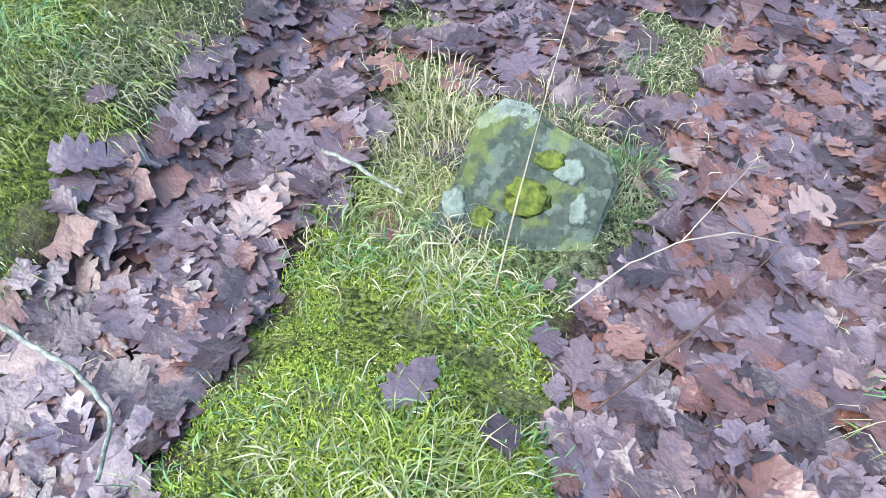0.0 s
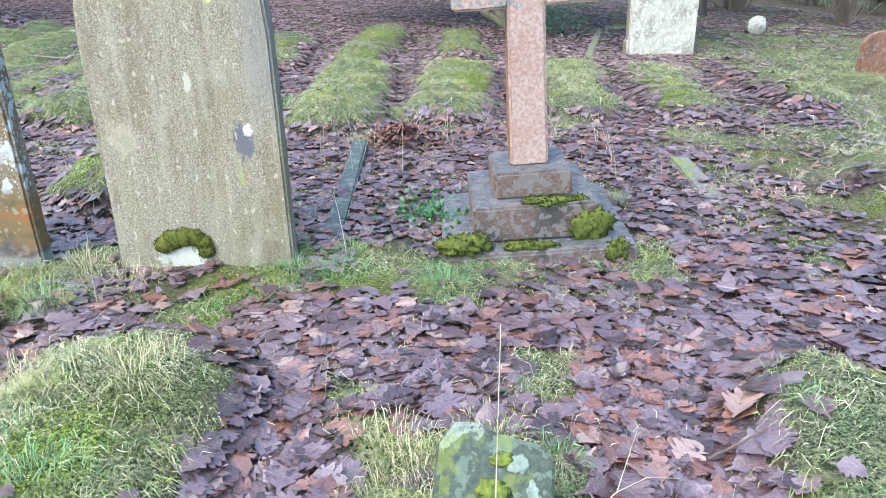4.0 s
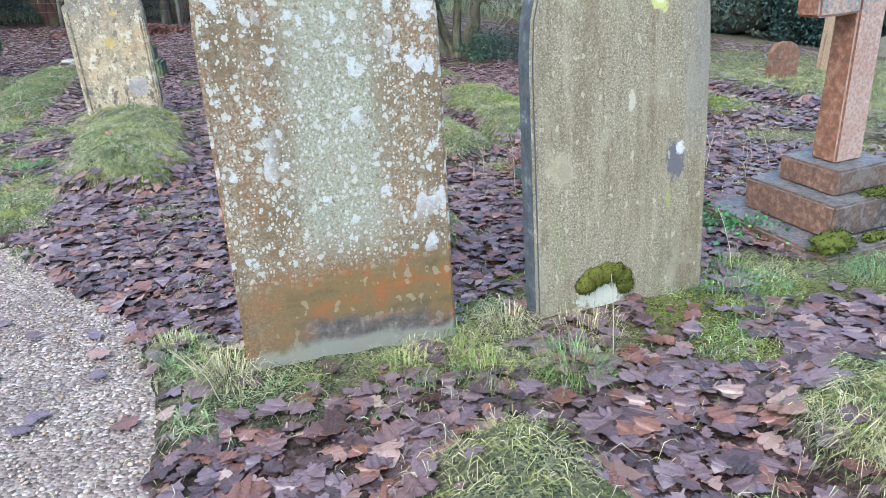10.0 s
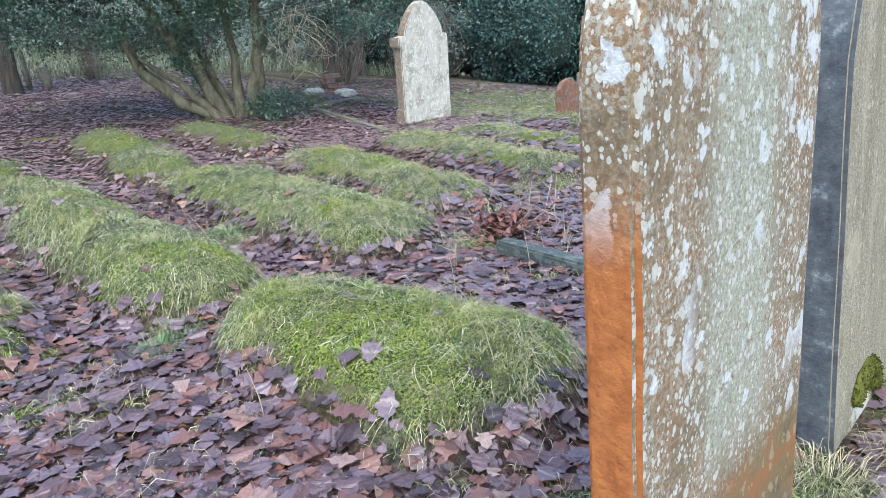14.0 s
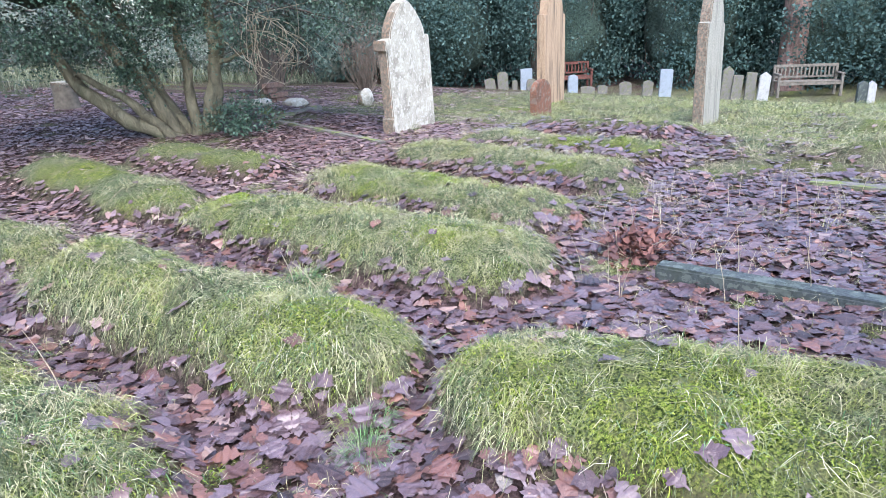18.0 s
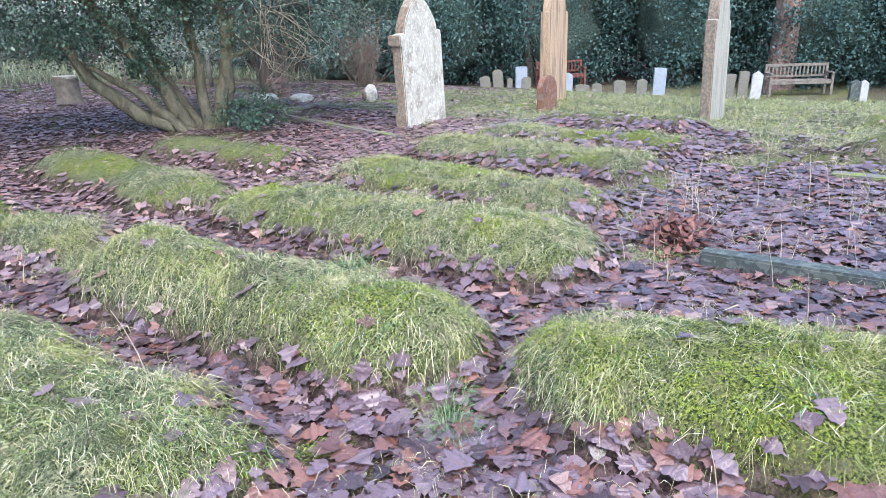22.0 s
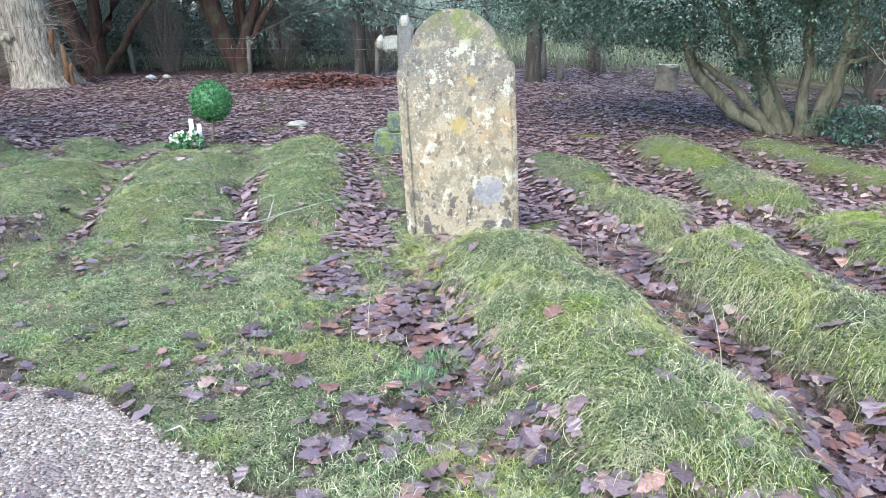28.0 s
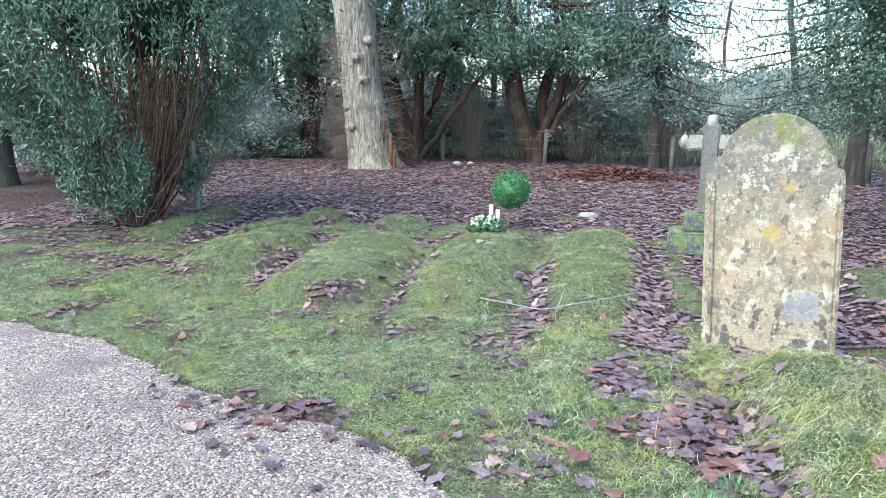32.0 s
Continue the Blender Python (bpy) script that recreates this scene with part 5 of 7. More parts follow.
strands("matted_grass", [(-1.7, 3.1, 0.7, 3.4, 66000, 0.8), (-1.9, 5.4, 3.4, 5.6, 60000, 0.9), (-0.8, 4.3, -3.2, 0.5, 26000, 0.65), (-7.0, -1.3, 2.4, 6.4, 42000, 0.4), (-7.0, -1.3, 6.4, 9.6, 26000, 0.6), (-6.5, -1.3, 2.6, 9.0, 9000, 0.95), (4.6, 12.0, -0.5, 7.0, 16000, 1.5), (0.0, 5.0, 5.5, 8.2, 9000, 0.9)], MAT_STRAND, 0.15, 0.0011, "long matted grass hanging down the grave mounds")


def pebbles():
    base = bmesh.new()
    bmesh.ops.create_icosphere(base, subdivisions=1, radius=1.0)
    v0 = np.array([v.co[:] for v in base.verts])
    f0 = np.array([[v.index for v in f.verts] for f in base.faces])
    base.free()
    x, y = scatter(-4.8, -0.4, -1.2, 4.9, 13000)
    keep = inside(x, y, PATH_POLY)
    x, y = x[keep], y[keep]
    n = len(x)
    s = rng.uniform(0.004, 0.0095, (n, 1, 1)) * rng.uniform(0.7, 1.3, (n, 1, 3)) * np.array([1, 1, 0.65])
    V = v0[None] * s * rng.uniform(0.85, 1.15, (n, len(v0), 1)) + np.stack([x, y, np.interp(y, KY, KZ) - 0.008], 1)[:, None]
    F = (np.arange(n)[:, None, None] * len(v0) + f0[None]).reshape(-1, 3)
    return tagged(npart("gravel", V.reshape(-1, 3), F, MAT_PEBBLE), "loose buff and grey pebbles", "gravel", kind="stuff")


pebbles()


# ---- trees and shrubs ----
def crown_points(centre, radii, n, clumps=60, tight=0.22, hollow=0.55):
    """Points in clumps near the outside of a lumpy ellipsoid."""
    d = rng.normal(size=(clumps, 3))
    d /= np.linalg.norm(d, axis=1)[:, None]
    r = rng.uniform(hollow, 1.0, (clumps, 1)) ** 0.6
    c = d * r
    pick = rng.integers(0, clumps, n)
    p = c[pick] + rng.normal(size=(n, 3)) * tight * rng.uniform(0.5, 1.2, (clumps, 1))[pick]
    return np.array(centre) + p * np.array(radii)


def limb(a, b, r0, r1, bend=0.15, n=7, sides=8):
    a, b = np.array(a, float), np.array(b, float)
    s = np.linspace(0, 1, n)[:, None]
    off = rng.normal(size=3) * bend * np.linalg.norm(b - a)
    p = a + (b - a) * s + off * np.sin(s * np.pi) + rng.normal(size=(n, 3)) * 0.012 * np.linalg.norm(b - a)
    p[0], p[-1] = a, b
    return tube(p, np.linspace(r0, r1, n), sides, 0.05)


def holly_tree():
    t = thing("holly_tree", Matrix.Translation((3.62, 8.60, float(base_height(3.62, 8.60)))), "spreading holly tree with several leaning stems and glossy dark leaves", "tree")

    def at(l, z, f=0.0):
        return (-0.81 * l + 0.59 * f, 0.59 * l + 0.81 * f, z)

    for a, b, r0, r1 in ((at(0.05, -0.1), at(1.35, 1.10), 0.11, 0.055), (at(0.1, -0.1, 0.1), at(1.15, 1.65, 0.2), 0.105, 0.05), (at(0.15, -0.1, -0.1), at(1.15, 0.85, -0.2), 0.07, 0.03), (at(0.0, -0.1, 0.1), at(0.75, 1.8, 0.2), 0.085, 0.04),
                         (at(-0.15, -0.1), at(-0.50, 1.35), 0.10, 0.055), (at(-0.25, -0.1, 0.1), at(-0.32, 2.0, 0.1), 0.09, 0.05), (at(-0.05, -0.1, -0.05), at(0.1, 1.9), 0.08, 0.04), (at(-0.42, 0.85), at(-0.85, 1.05, -0.2), 0.035, 0.015)):
        v, f = limb(a, b, r0, r1, 0.05, 10, 10)
        npart("stem", v, f, MAT_BARK_HOLLY, t, smooth=True)
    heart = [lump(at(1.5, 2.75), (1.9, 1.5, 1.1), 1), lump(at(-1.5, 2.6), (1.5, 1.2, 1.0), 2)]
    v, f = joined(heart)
    npart("inner_crown", v, f, MAT_INNER_SHADE, t)
    pts = np.concatenate([crown_points(at(1.5, 2.25), (2.5, 1.9, 1.35), 44000, 240, 0.11, 0.7), crown_points(at(-1.3, 2.1), (2.0, 1.6, 1.15), 30000, 180, 0.12, 0.7), crown_points(at(0.35, 1.35), (0.5, 0.5, 0.7), 3000, 30, 0.2, 0.3),
                          crown_points(at(-0.62, 0.22, -0.25), (0.42, 0.42, 0.28), 1800, 20, 0.25, 0.2), crown_points(at(2.9, 1.55), (1.2, 1.1, 0.5), 5000, 40, 0.16, 0.4), crown_points(at(0.55, 0.65, -0.1), (0.25, 0.25, 0.3), 900, 12, 0.25, 0.2)])
    v, f = leaf_cloud(pts, 0.025)
    npart("crown", v, f, MAT_HOLLY, t)
    tw = []
    for _ in range(30):
        a = at(-0.85 + 0.22 * rng.normal(), 1.35 + 0.15 * rng.normal(), -0.2)
        b = at(-1.1 + 0.30 * rng.normal(), 0.72 + 0.18 * rng.normal(), -0.25)
        tw.append(limb(a, b, 0.006, 0.002, 0.28, 8, 5))
    v, f = joined(tw)
    tagged(npart("twig_tangle", v, f, MAT_STALK, t, "pale bare hanging twigs"), kind="stuff")
    return t


holly_tree()


def shrub(x, y, size, mat, n, leaf, label, name="shrub", group="", stems=6, bark_mat=None, height=1.0, clumps=70, tight=0.16):
    t = thing(name, Matrix.Translation((x, y, float(base_height(x, y)))), label, "shrub", group)
    vs = []
    for k in range(stems):
        a = rng.uniform(0, 6.28)
        vs.append(limb((0.15 * math.cos(a), 0.15 * math.sin(a), -0.1), (size * 0.6 * math.cos(a), size * 0.6 * math.sin(a), size * height * rng.uniform(0.9, 1.5)), 0.04, 0.015, 0.1, 6, 6))
    v, f = joined(vs)
    tagged(npart("stem_thicket", v, f, bark_mat or MAT_BARK_DARK, t), kind="stuff")
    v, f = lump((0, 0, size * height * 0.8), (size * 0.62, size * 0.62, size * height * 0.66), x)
    npart("inner_crown", v, f, MAT_SCRUB if name == "bramble_thicket" else MAT_INNER_SHADE, t)
    pts = crown_points((0, 0, size * height * 0.9), (size, size, size * height), n, clumps, tight, 0.75)
    pts = pts[pts[:, 2] > 0.02]
    v, f = leaf_cloud(pts, leaf)
    npart("crown", v, f, mat, t)
    return t


# laurel hedge behind the benches, in bushes that can be told apart
bush = shrub(26.4, 4.4, 2.5, MAT_LAUREL, 21000, 0.072, "dense dark laurel bush at the churchyard edge", "laurel_bush", "laurel hedge")
for x, y, s, r in ((19.4, 0.2, 1.05, 40), (19.6, -3.2, 1.1, 80), (18.6, 7.0, 1.05, 120), (17.2, 10.2, 1.0, 200), (15.4, 12.9, 1.0, 250), (22.0, 2.0, 1.7, 20), (21.6, 6.6, 1.7, 60), (20.4, 11.0, 1.7, 100), (17.6, 15.0, 1.7, 150), (22.2, -3.0, 1.7, 190), (13.8, 18.6, 1.6, 230), (20.0, -7.5, 1.5, 140)):
    x, y = -1.7 + (x + 1.7) * 1.34, 1.2 + (y - 1.2) * 1.34
    copy_thing(bush, Matrix.Translation((x, y, float(base_height(x, y)) - 0.05)) @ Matrix.Rotation(radians(r), 4, "Z") @ Matrix.Diagonal((s, s, s * 1.1, 1)))


def pine(x, y, r, h):
    t = thing("pine_tree", Matrix.Translation((x, y, float(base_height(x, y)))), "tall pine trunk with scaly reddish-grey bark", "tree")
    v, f = tube([(0, 0, -0.2), (0, 0, 0.3), (-0.05, 0, 2), (-0.1, 0, 5), (-0.1, 0.1, h)], [r * 1.4, r * 1.08, r, r * 0.9, r * 0.5], 16, 0.02)
    npart("trunk", v, f, MAT_BARK_PINE, t, smooth=True)
    v, f = leaf_cloud(crown_points((0, 0, h), (2.5, 2.5, 2.0), 5000, 50, 0.2), 0.12)
    npart("crown", v, f, MAT_FIR, t)
    return t


pine(24.9, 5.3, 0.42, 14)


def oak():
    t = thing("oak_tree", Matrix.Translation((-7.25, 16.0, float(base_height(-7.25, 16.0)))), "massive old tree trunk with furrowed pale bark and side twigs", "tree")
    kz = [-0.2, 0.15, 0.7, 1.6, 2.8, 4.2, 7.5]
    zz = np.linspace(-0.2, 7.5, 90)
    xx = np.interp(zz, kz, [0.30, 0.22, 0.12, 0.0, -0.12, -0.22, -0.2])
    rr = np.interp(zz, kz, [0.76, 0.58, 0.48, 0.43, 0.43, 0.44, 0.34])
    n = 72
    a = np.linspace(0, 2 * np.pi, n, endpoint=False)
    A, Z = np.meshgrid(a, zz)
    ridge = np.abs(np.sin(A * 13 + 2.2 * np.sin(Z * 1.7 + A * 2) + 1.1 * np.sin(Z * 4.3 + A * 5)))
    R = rr[:, None] * (0.95 + 0.075 * ridge + 0.035 * np.sin(A * 5 + Z * 2.1) + 0.02 * np.sin(A * 3 - Z * 3.7))
    V = np.stack([xx[:, None] + R * np.cos(A), R * np.sin(A), Z], -1).reshape(-1, 3)
    q = (np.arange(89)[:, None] * n + np.arange(n)[None])
    q2 = (np.arange(89)[:, None] * n + (np.arange(n)[None] + 1) % n)
    npart("trunk", V, np.stack([q, q2, q2 + n, q + n], -1).reshape(-1, 4), MAT_BARK_OAK, t, smooth=True)
    for a, z in ((-1.2, 1.9), (-1.5, 2.35), (-2.2, 1.35), (-0.9, 2.7), (-2.6, 2.2), (-1.9, 0.9)):
        v, f = lump((0.42 * math.cos(a), 0.42 * math.sin(a), z), (0.12, 0.08, 0.10), a * 7, 3, 0.35)
        npart("burr", v, f, MAT_BARK_OAK, t, smooth=True)
    for z, s, L in ((3.2, -1, 1.3), (4.6, 1, 2.4), (5.2, -1, 2.6), (5.8, 1, 3.0)):
        v, f = limb((0, 0, z), (s * L, rng.normal() * 0.6, z + L * 0.7), 0.14, 0.04, 0.1, 7, 8)
        npart("branch", v, f, MAT_BARK_OAK, t, smooth=True)
    tw = []
    for k in range(420):
        z = rng.choice([0.35, 0.6, 1.2, 1.9, 2.3, 2.7]) + rng.normal() * 0.16
        a = rng.normal() * 0.6 + (math.pi if k % 3 else 0.0)
        p = np.array([0.42 * math.cos(a) + 0.08, -abs(0.42 * math.sin(a)), z])
        q = p + np.array([math.cos(a), -abs(math.sin(a)) * 0.6, rng.uniform(-0.45, 0.35)]) * rng.uniform(0.2, 0.75)
        tw.append(limb(p, q, 0.006, 0.002, 0.22, 5, 4))
    v, f = joined(tw)
    tagged(npart("twig_tangle", v, f, MAT_SHOOT, t, "tangle of thin bare side shoots"), kind="stuff")
    for dx, h, r in ((0.62, 0.75, 0.10), (0.78, 0.50, 0.08), (0.50, 1.05, 0.09)):
        v, f = limb((dx, -0.25, -0.1), (dx + 0.10, -0.30, h), r, r * 0.35, 0.05, 7, 9)
        npart("broken_stub", v, f, MAT_RAWWOOD, t, "orange-brown splintered wood")
    return t


oak()


def old_yew(x, y, lean_x, label):
    t = thing("yew_tree", Matrix.Translation((x, y, float(base_height(x, y)))), label, "tree")
    for b, r0 in (((-0.3 + lean_x, 0, 4.5), 0.24), ((1.5 + lean_x, 0.1, 3.6), 0.15), ((0.4 + lean_x, 0.3, 5.2), 0.16), ((-1.3, 0.2, 3.8), 0.11), ((2.4 + lean_x, -0.2, 2.9), 0.09)):
        v, f = limb((rng.normal() * 0.06, 0, -0.1), b, r0, r0 * 0.4, 0.06, 9, 12)
        npart("stem", v, f, MAT_BARK_YEW, t, smooth=True)
    for k in range(5):
        a = rng.uniform(0, 6.28)
        v, f = limb((0.2 * math.cos(a) + lean_x * 0.5, 0.2, 2.4 + 0.4 * k), (2.6 * math.cos(a), 2.0 * math.sin(a), 2.6 + 0.5 * k), 0.07, 0.02, 0.1, 7, 7)
        npart("branch", v, f, MAT_BARK_YEW, t)
    pts = np.concatenate([crown_points((0, 0, 4.9), (3.4, 3.0, 2.4), 24000, 170, 0.12), crown_points((1.5, -0.3, 2.6), (1.9, 1.4, 0.6), 9000, 60, 0.16)])
    v, f = leaf_cloud(pts, 0.065, up=-0.7, shape=2.2, wide=0.26)
    npart("crown", v, f, MAT_YEWLEAF, t)
    return t


old_yew(-6.7, 18.3, 0.1, "dark yew with reddish stems behind the old trunk")
old_yew(-3.6, 17.9, -0.4, "spreading dark yew overhanging the fence")
old_yew(-9.6, 18.4, 0.3, "dark spreading yew beside the old trunk")


def yew_bush():
    t = thing("yew_bush", Matrix.Translation((-7.85, 8.9, float(base_height(-7.85, 8.9)))), "upright bushy yew flaring from a cluster of brown stems", "shrub")
    st = []
    for k in range(110):
        a, q = rng.uniform(0, 6.28), rng.uniform(0.2, 0.92)
        b = (0.30 * q * math.cos(a), 0.30 * q * math.sin(a), 0)
        e = (1.75 * q * math.cos(a), 1.75 * q * math.sin(a), rng.uniform(2.0, 3.2))
        st.append(limb(b, e, 0.016, 0.005, 0.06, 7, 5))
    v, f = joined(st)
    tagged(npart("stem_thicket", v, f, MAT_REDTWIG, t, "bare reddish-brown inner stems"), kind="stuff")
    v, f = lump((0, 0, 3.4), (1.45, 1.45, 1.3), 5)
    npart("inner_crown", v, f, MAT_INNER_SHADE, t)
    n = 105000
    h = 0.35 + 4.2 * rng.uniform(0, 1, 600) ** 1.1
    a = rng.uniform(0, 6.28, 600)
    rad = np.interp(h, [0.3, 1.2, 2.4, 3.6, 4.6], [0.5, 1.2, 1.85, 2.0, 1.6]) * rng.uniform(0.84, 1.08, 600)
    cl = np.stack([rad * np.cos(a), rad * np.sin(a), h], 1)
    thin = (np.cos(a + 0.25) > 0.80) & (h < 2.0)
    cl = cl[~thin]
    pk = rng.integers(0, len(cl), n)
    p = cl[pk] + rng.normal(size=(n, 3)) * np.array([0.085, 0.085, 0.13])
    v, f = leaf_cloud(p, 0.034, up=1.1, shape=2.2, wide=0.28)
    npart("crown", v, f, MAT_YEWLEAF, t)
    return t


yew_bush()


def fir(x, y, h, r, name="fir_tree", label="dark conifer with drooping boughs", low=1.3, full=190):
    t = thing(name, Matrix.Translation((x, y, float(base_height(x, y)))), label, "tree", "conifers at the edge")
    v, f = tube([(0, 0, -0.2), (0, 0, 0.4), (0.05, 0, h * 0.5), (0.05, 0, h)], [r * 1.4, r, r * 0.7, 0.03], 10, 0.04)
    npart("trunk", v, f, MAT_BARK_DARK, t, smooth=True)
    br, pts = [], []
    k = 0
    for z in np.arange(low, h * 0.95, 0.36):
        for j in range(6):
            a = k * 2.4 + rng.normal() * 0.3
            L = (2.7 * (1 - z / (h * 1.15)) + 0.3) * rng.uniform(0.7, 1.15)
            e = np.array([L * math.cos(a), L * math.sin(a), z - 0.25 * L + rng.normal() * 0.15])
            br.append(limb((0, 0, z), e, 0.03, 0.008, 0.06, 5, 5))
            s = rng.uniform(0.1, 1, full)[:, None]
            pts.append(np.array([[0, 0, z]]) * (1 - s) + e * s + rng.normal(size=(full, 3)) * np.array([0.17, 0.17, 0.10]) - np.array([0, 0, 0.08]))
            k += 1
    v, f = joined(br)
    tagged(npart("bough_frame", v, f, MAT_BARK_DARK, t), kind="stuff")
    v, f = leaf_cloud(np.concatenate(pts), 0.055, up=-0.7, shape=2.2, wide=0.26)
    npart("foliage", v, f, MAT_FIR, t)
    return t


fir_a = fir(-2.9, 20.5, 8.0, 0.22)
fir_b = fir(2.3, 14.6, 8.5, 0.15, label="dark conifer with a bare lower trunk and drooping boughs", low=1.75)
for x, y, s, r in ((-0.9, 17.0, 0.85, 70), (7.4, 11.6, 1.0, 280), (12.0, 16.5, 1.2, 33)):
    copy_thing(fir_b, Matrix.Translation((x, y, float(base_height(x, y)))) @ Matrix.Rotation(radians(r), 4, "Z") @ Matrix.Diagonal((s, s, s, 1)))
for x, y, s, r in ((14.2, 17.6, 1.1, 200), (-10.6, 20.5, 1.1, 300), (-12.6, 17.0, 1.1, 30), (9.8, 21.5, 1.15, 110), (-6.5, 22.5, 1.2, 250), (-12.5, 11.5, 1.0, 12)):
    copy_thing(fir_a, Matrix.Translation((x, y, float(base_height(x, y)))) @ Matrix.Rotation(radians(r), 4, "Z") @ Matrix.Diagonal((s, s, s, 1)))

# bramble thicket behind the fence
br = shrub(-1.5, 20.0, 1.05, MAT_BRAMBLE, 7000, 0.035, "grey-green bramble thicket behind the fence", "bramble_thicket", "brambles", 8, MAT_TWIG, 0.75, 60, 0.2)
for k, (x, y, s) in enumerate(((-3.6, 21.0, 1.1), (-5.4, 20.4, 1.0), (-8.4, 19.6, 1.2), (-10.6, 18.2, 1.2), (10.2, 19.2, 1.0), (-7.0, 21.8, 1.4), (12.4, 20.5, 1.3), (-13.0, 14.0, 1.3), (3.0, 29.0, 1.5), (7.5, 28.0, 1.6))):
    copy_thing(br, Matrix.Translation((x, y, float(base_height(x, y)))) @ Matrix.Rotation(k * 1.1, 4, "Z") @ Matrix.Diagonal((s * 1.15, s * 1.15, s, 1)))

# bare winter shrubs along the fence and before the hedge
def twig_bush(x, y, size):
    t = thing("bare_shrub", Matrix.Translation((x, y, float(base_height(x, y)))), "leafless brown shrub of thin upright twigs", "shrub", "bare shrubs")
    tw = []
    for k in range(70):
        a, q = rng.uniform(0, 6.28), rng.uniform(0.1, 1.0)
        e = np.array([size * 0.6 * q * math.cos(a), size * 0.6 * q * math.sin(a), size * rng.uniform(0.8, 1.6)])
        tw.append(limb((0.12 * math.cos(a), 0.12 * math.sin(a), -0.05), e, 0.011, 0.003, 0.1, 6, 4))
        for _ in range(3):
            m = e * rng.uniform(0.45, 0.9)
            tw.append(limb(m, m + rng.normal(size=3) * 0.22 * size + np.array([0, 0, 0.2]), 0.005, 0.002, 0.1, 4, 4))
    v, f = joined(tw)
    tagged(npart("twig_thicket", v, f, MAT_SHOOT, t), kind="stuff")
    return t


bare = twig_bush(-0.6, 17.4, 1.5)
for x, y, s, r in ((-2.6, 18.6, 1.0, 50), (4.4, 16.6, 0.7, 120), (8.6, 12.8, 1.1, 200), (10.5, 11.8, 0.9, 260), (23.0, 13.6, 1.5, 20), (25.2, 9.0, 1.4, 80), (24.4, 0.5, 1.3, 140), (-8.6, 18.0, 1.0, 170), (-5.2, 18.6, 0.9, 310)):
    copy_thing(bare, Matrix.Translation((x, y, float(base_height(x, y)))) @ Matrix.Rotation(radians(r), 4, "Z") @ Matrix.Diagonal((s, s, s, 1)))


# rough grass of the field beyond the fence
def tall_grass():
    n = 64000
    x, y = rng.uniform(-15, 14, n), rng.uniform(16.3, 30, n)
    keep = (y > 18.6 - 0.22 * (x + 5) + 0.5 * wavy(x, y, 1.5, 91)) & (wavy(x, y, 0.9, 92) > rng.normal(size=n) * 0.7 - 0.8)
    x, y = x[keep], y[keep]
    n = len(x)
    a = rng.uniform(0, 6.28, n)
    h = rng.uniform(0.2, 0.75, n) * (0.8 + 0.3 * wavy(x, y, 0.7, 93))
    b = np.stack([x, y, base_height(x, y) - 0.02], 1)
    d = np.stack([np.cos(a), np.sin(a), 0 * a], 1)
    w = np.stack([-np.sin(a), np.cos(a), 0 * a], 1) * rng.uniform(0.003, 0.008, (n, 1))
    up = np.array([0, 0, 1.0])
    m, t = b + d * (h * 0.3)[:, None] + up * (h * 0.6)[:, None], b + d * (h * rng.uniform(0.2, 0.9, n))[:, None] + up * (h * rng.uniform(0.55, 1.0, n))[:, None]
    ob = npart("tall_grass", np.stack([b, m + w, t, m - w], 1).reshape(-1, 3), np.arange(n * 4).reshape(-1, 4), MAT_WEED)
    return tagged(ob, "pale grey-green rough grass and weeds beyond the fence", "grass", kind="stuff")


tall_grass()


# unseen trees added behind the walker, to close the place and its light
for x, y, s, r in ((5, -16, 1.1, 0), (-8, -14, 1.1, 120), (14, -12, 1.1, 180)):
    copy_thing(fir_a, Matrix.Translation((x, y, 0.1)) @ Matrix.Rotation(radians(r), 4, "Z") @ Matrix.Diagonal((s, s, s, 1)))


# far woodland that closes the view beyond the fence
def far_wood():
    cores, pts = [], []
    for k in range(46):
        a = radians(rng.uniform(-80, 75))
        d = rng.uniform(30, 48)
        x, y = 1 + d * math.sin(a), 1 + d * math.cos(a)
        h = rng.uniform(0.8, 1.7)
        c = (x, y, float(base_height(x, y)) + h * 0.7)
        cores.append(lump(c, (3.4, 3.4, h), k, 2, 0.4))
        pts.append(crown_points(c, (3.9, 3.9, h * 1.25), 500, 30, 0.15, 0.8))
    v, f = joined(cores)
    t = thing("woodland", Matrix.Identity(4), "hazy grey-green woodland edge in the distance", "trees")
    tagged(npart("thicket", v, f, MAT_SCRUB, t), kind="stuff")
    v, f = leaf_cloud(np.concatenate(pts), 0.22)
    tagged(npart("foliage", v, f, MAT_BRAMBLE, t), kind="stuff")
    tr = []
    for k in range(60):
        a = radians(rng.uniform(-70, 60))
        d = rng.uniform(22, 42)
        x, y = 1 + d * math.sin(a), 1 + d * math.cos(a)
        z = float(base_height(x, y))
        tr.append(limb((x, y, z - 0.2), (x + rng.normal() * 0.5, y, z + rng.uniform(6, 11)), rng.uniform(0.08, 0.2), 0.04, 0.03, 6, 7))
    v, f = joined(tr)
    tagged(npart("far_trunk", v, f, MAT_BARK_DARK, t, "thin bare trunks"), kind="stuff")
    a, d = np.radians(rng.uniform(-75, 60, 9000)), rng.uniform(30, 46, 9000)
    p = np.stack([1 + d * np.sin(a), 1 + d * np.cos(a), rng.uniform(1.5, 13, 9000)], 1)
    v, f = leaf_cloud(p, 0.5, up=0.9, shape=2.4, wide=0.03)
    tagged(npart("bare_twig", v, f, MAT_TWIG, t, "bare winter twigs"), kind="stuff")


far_wood()


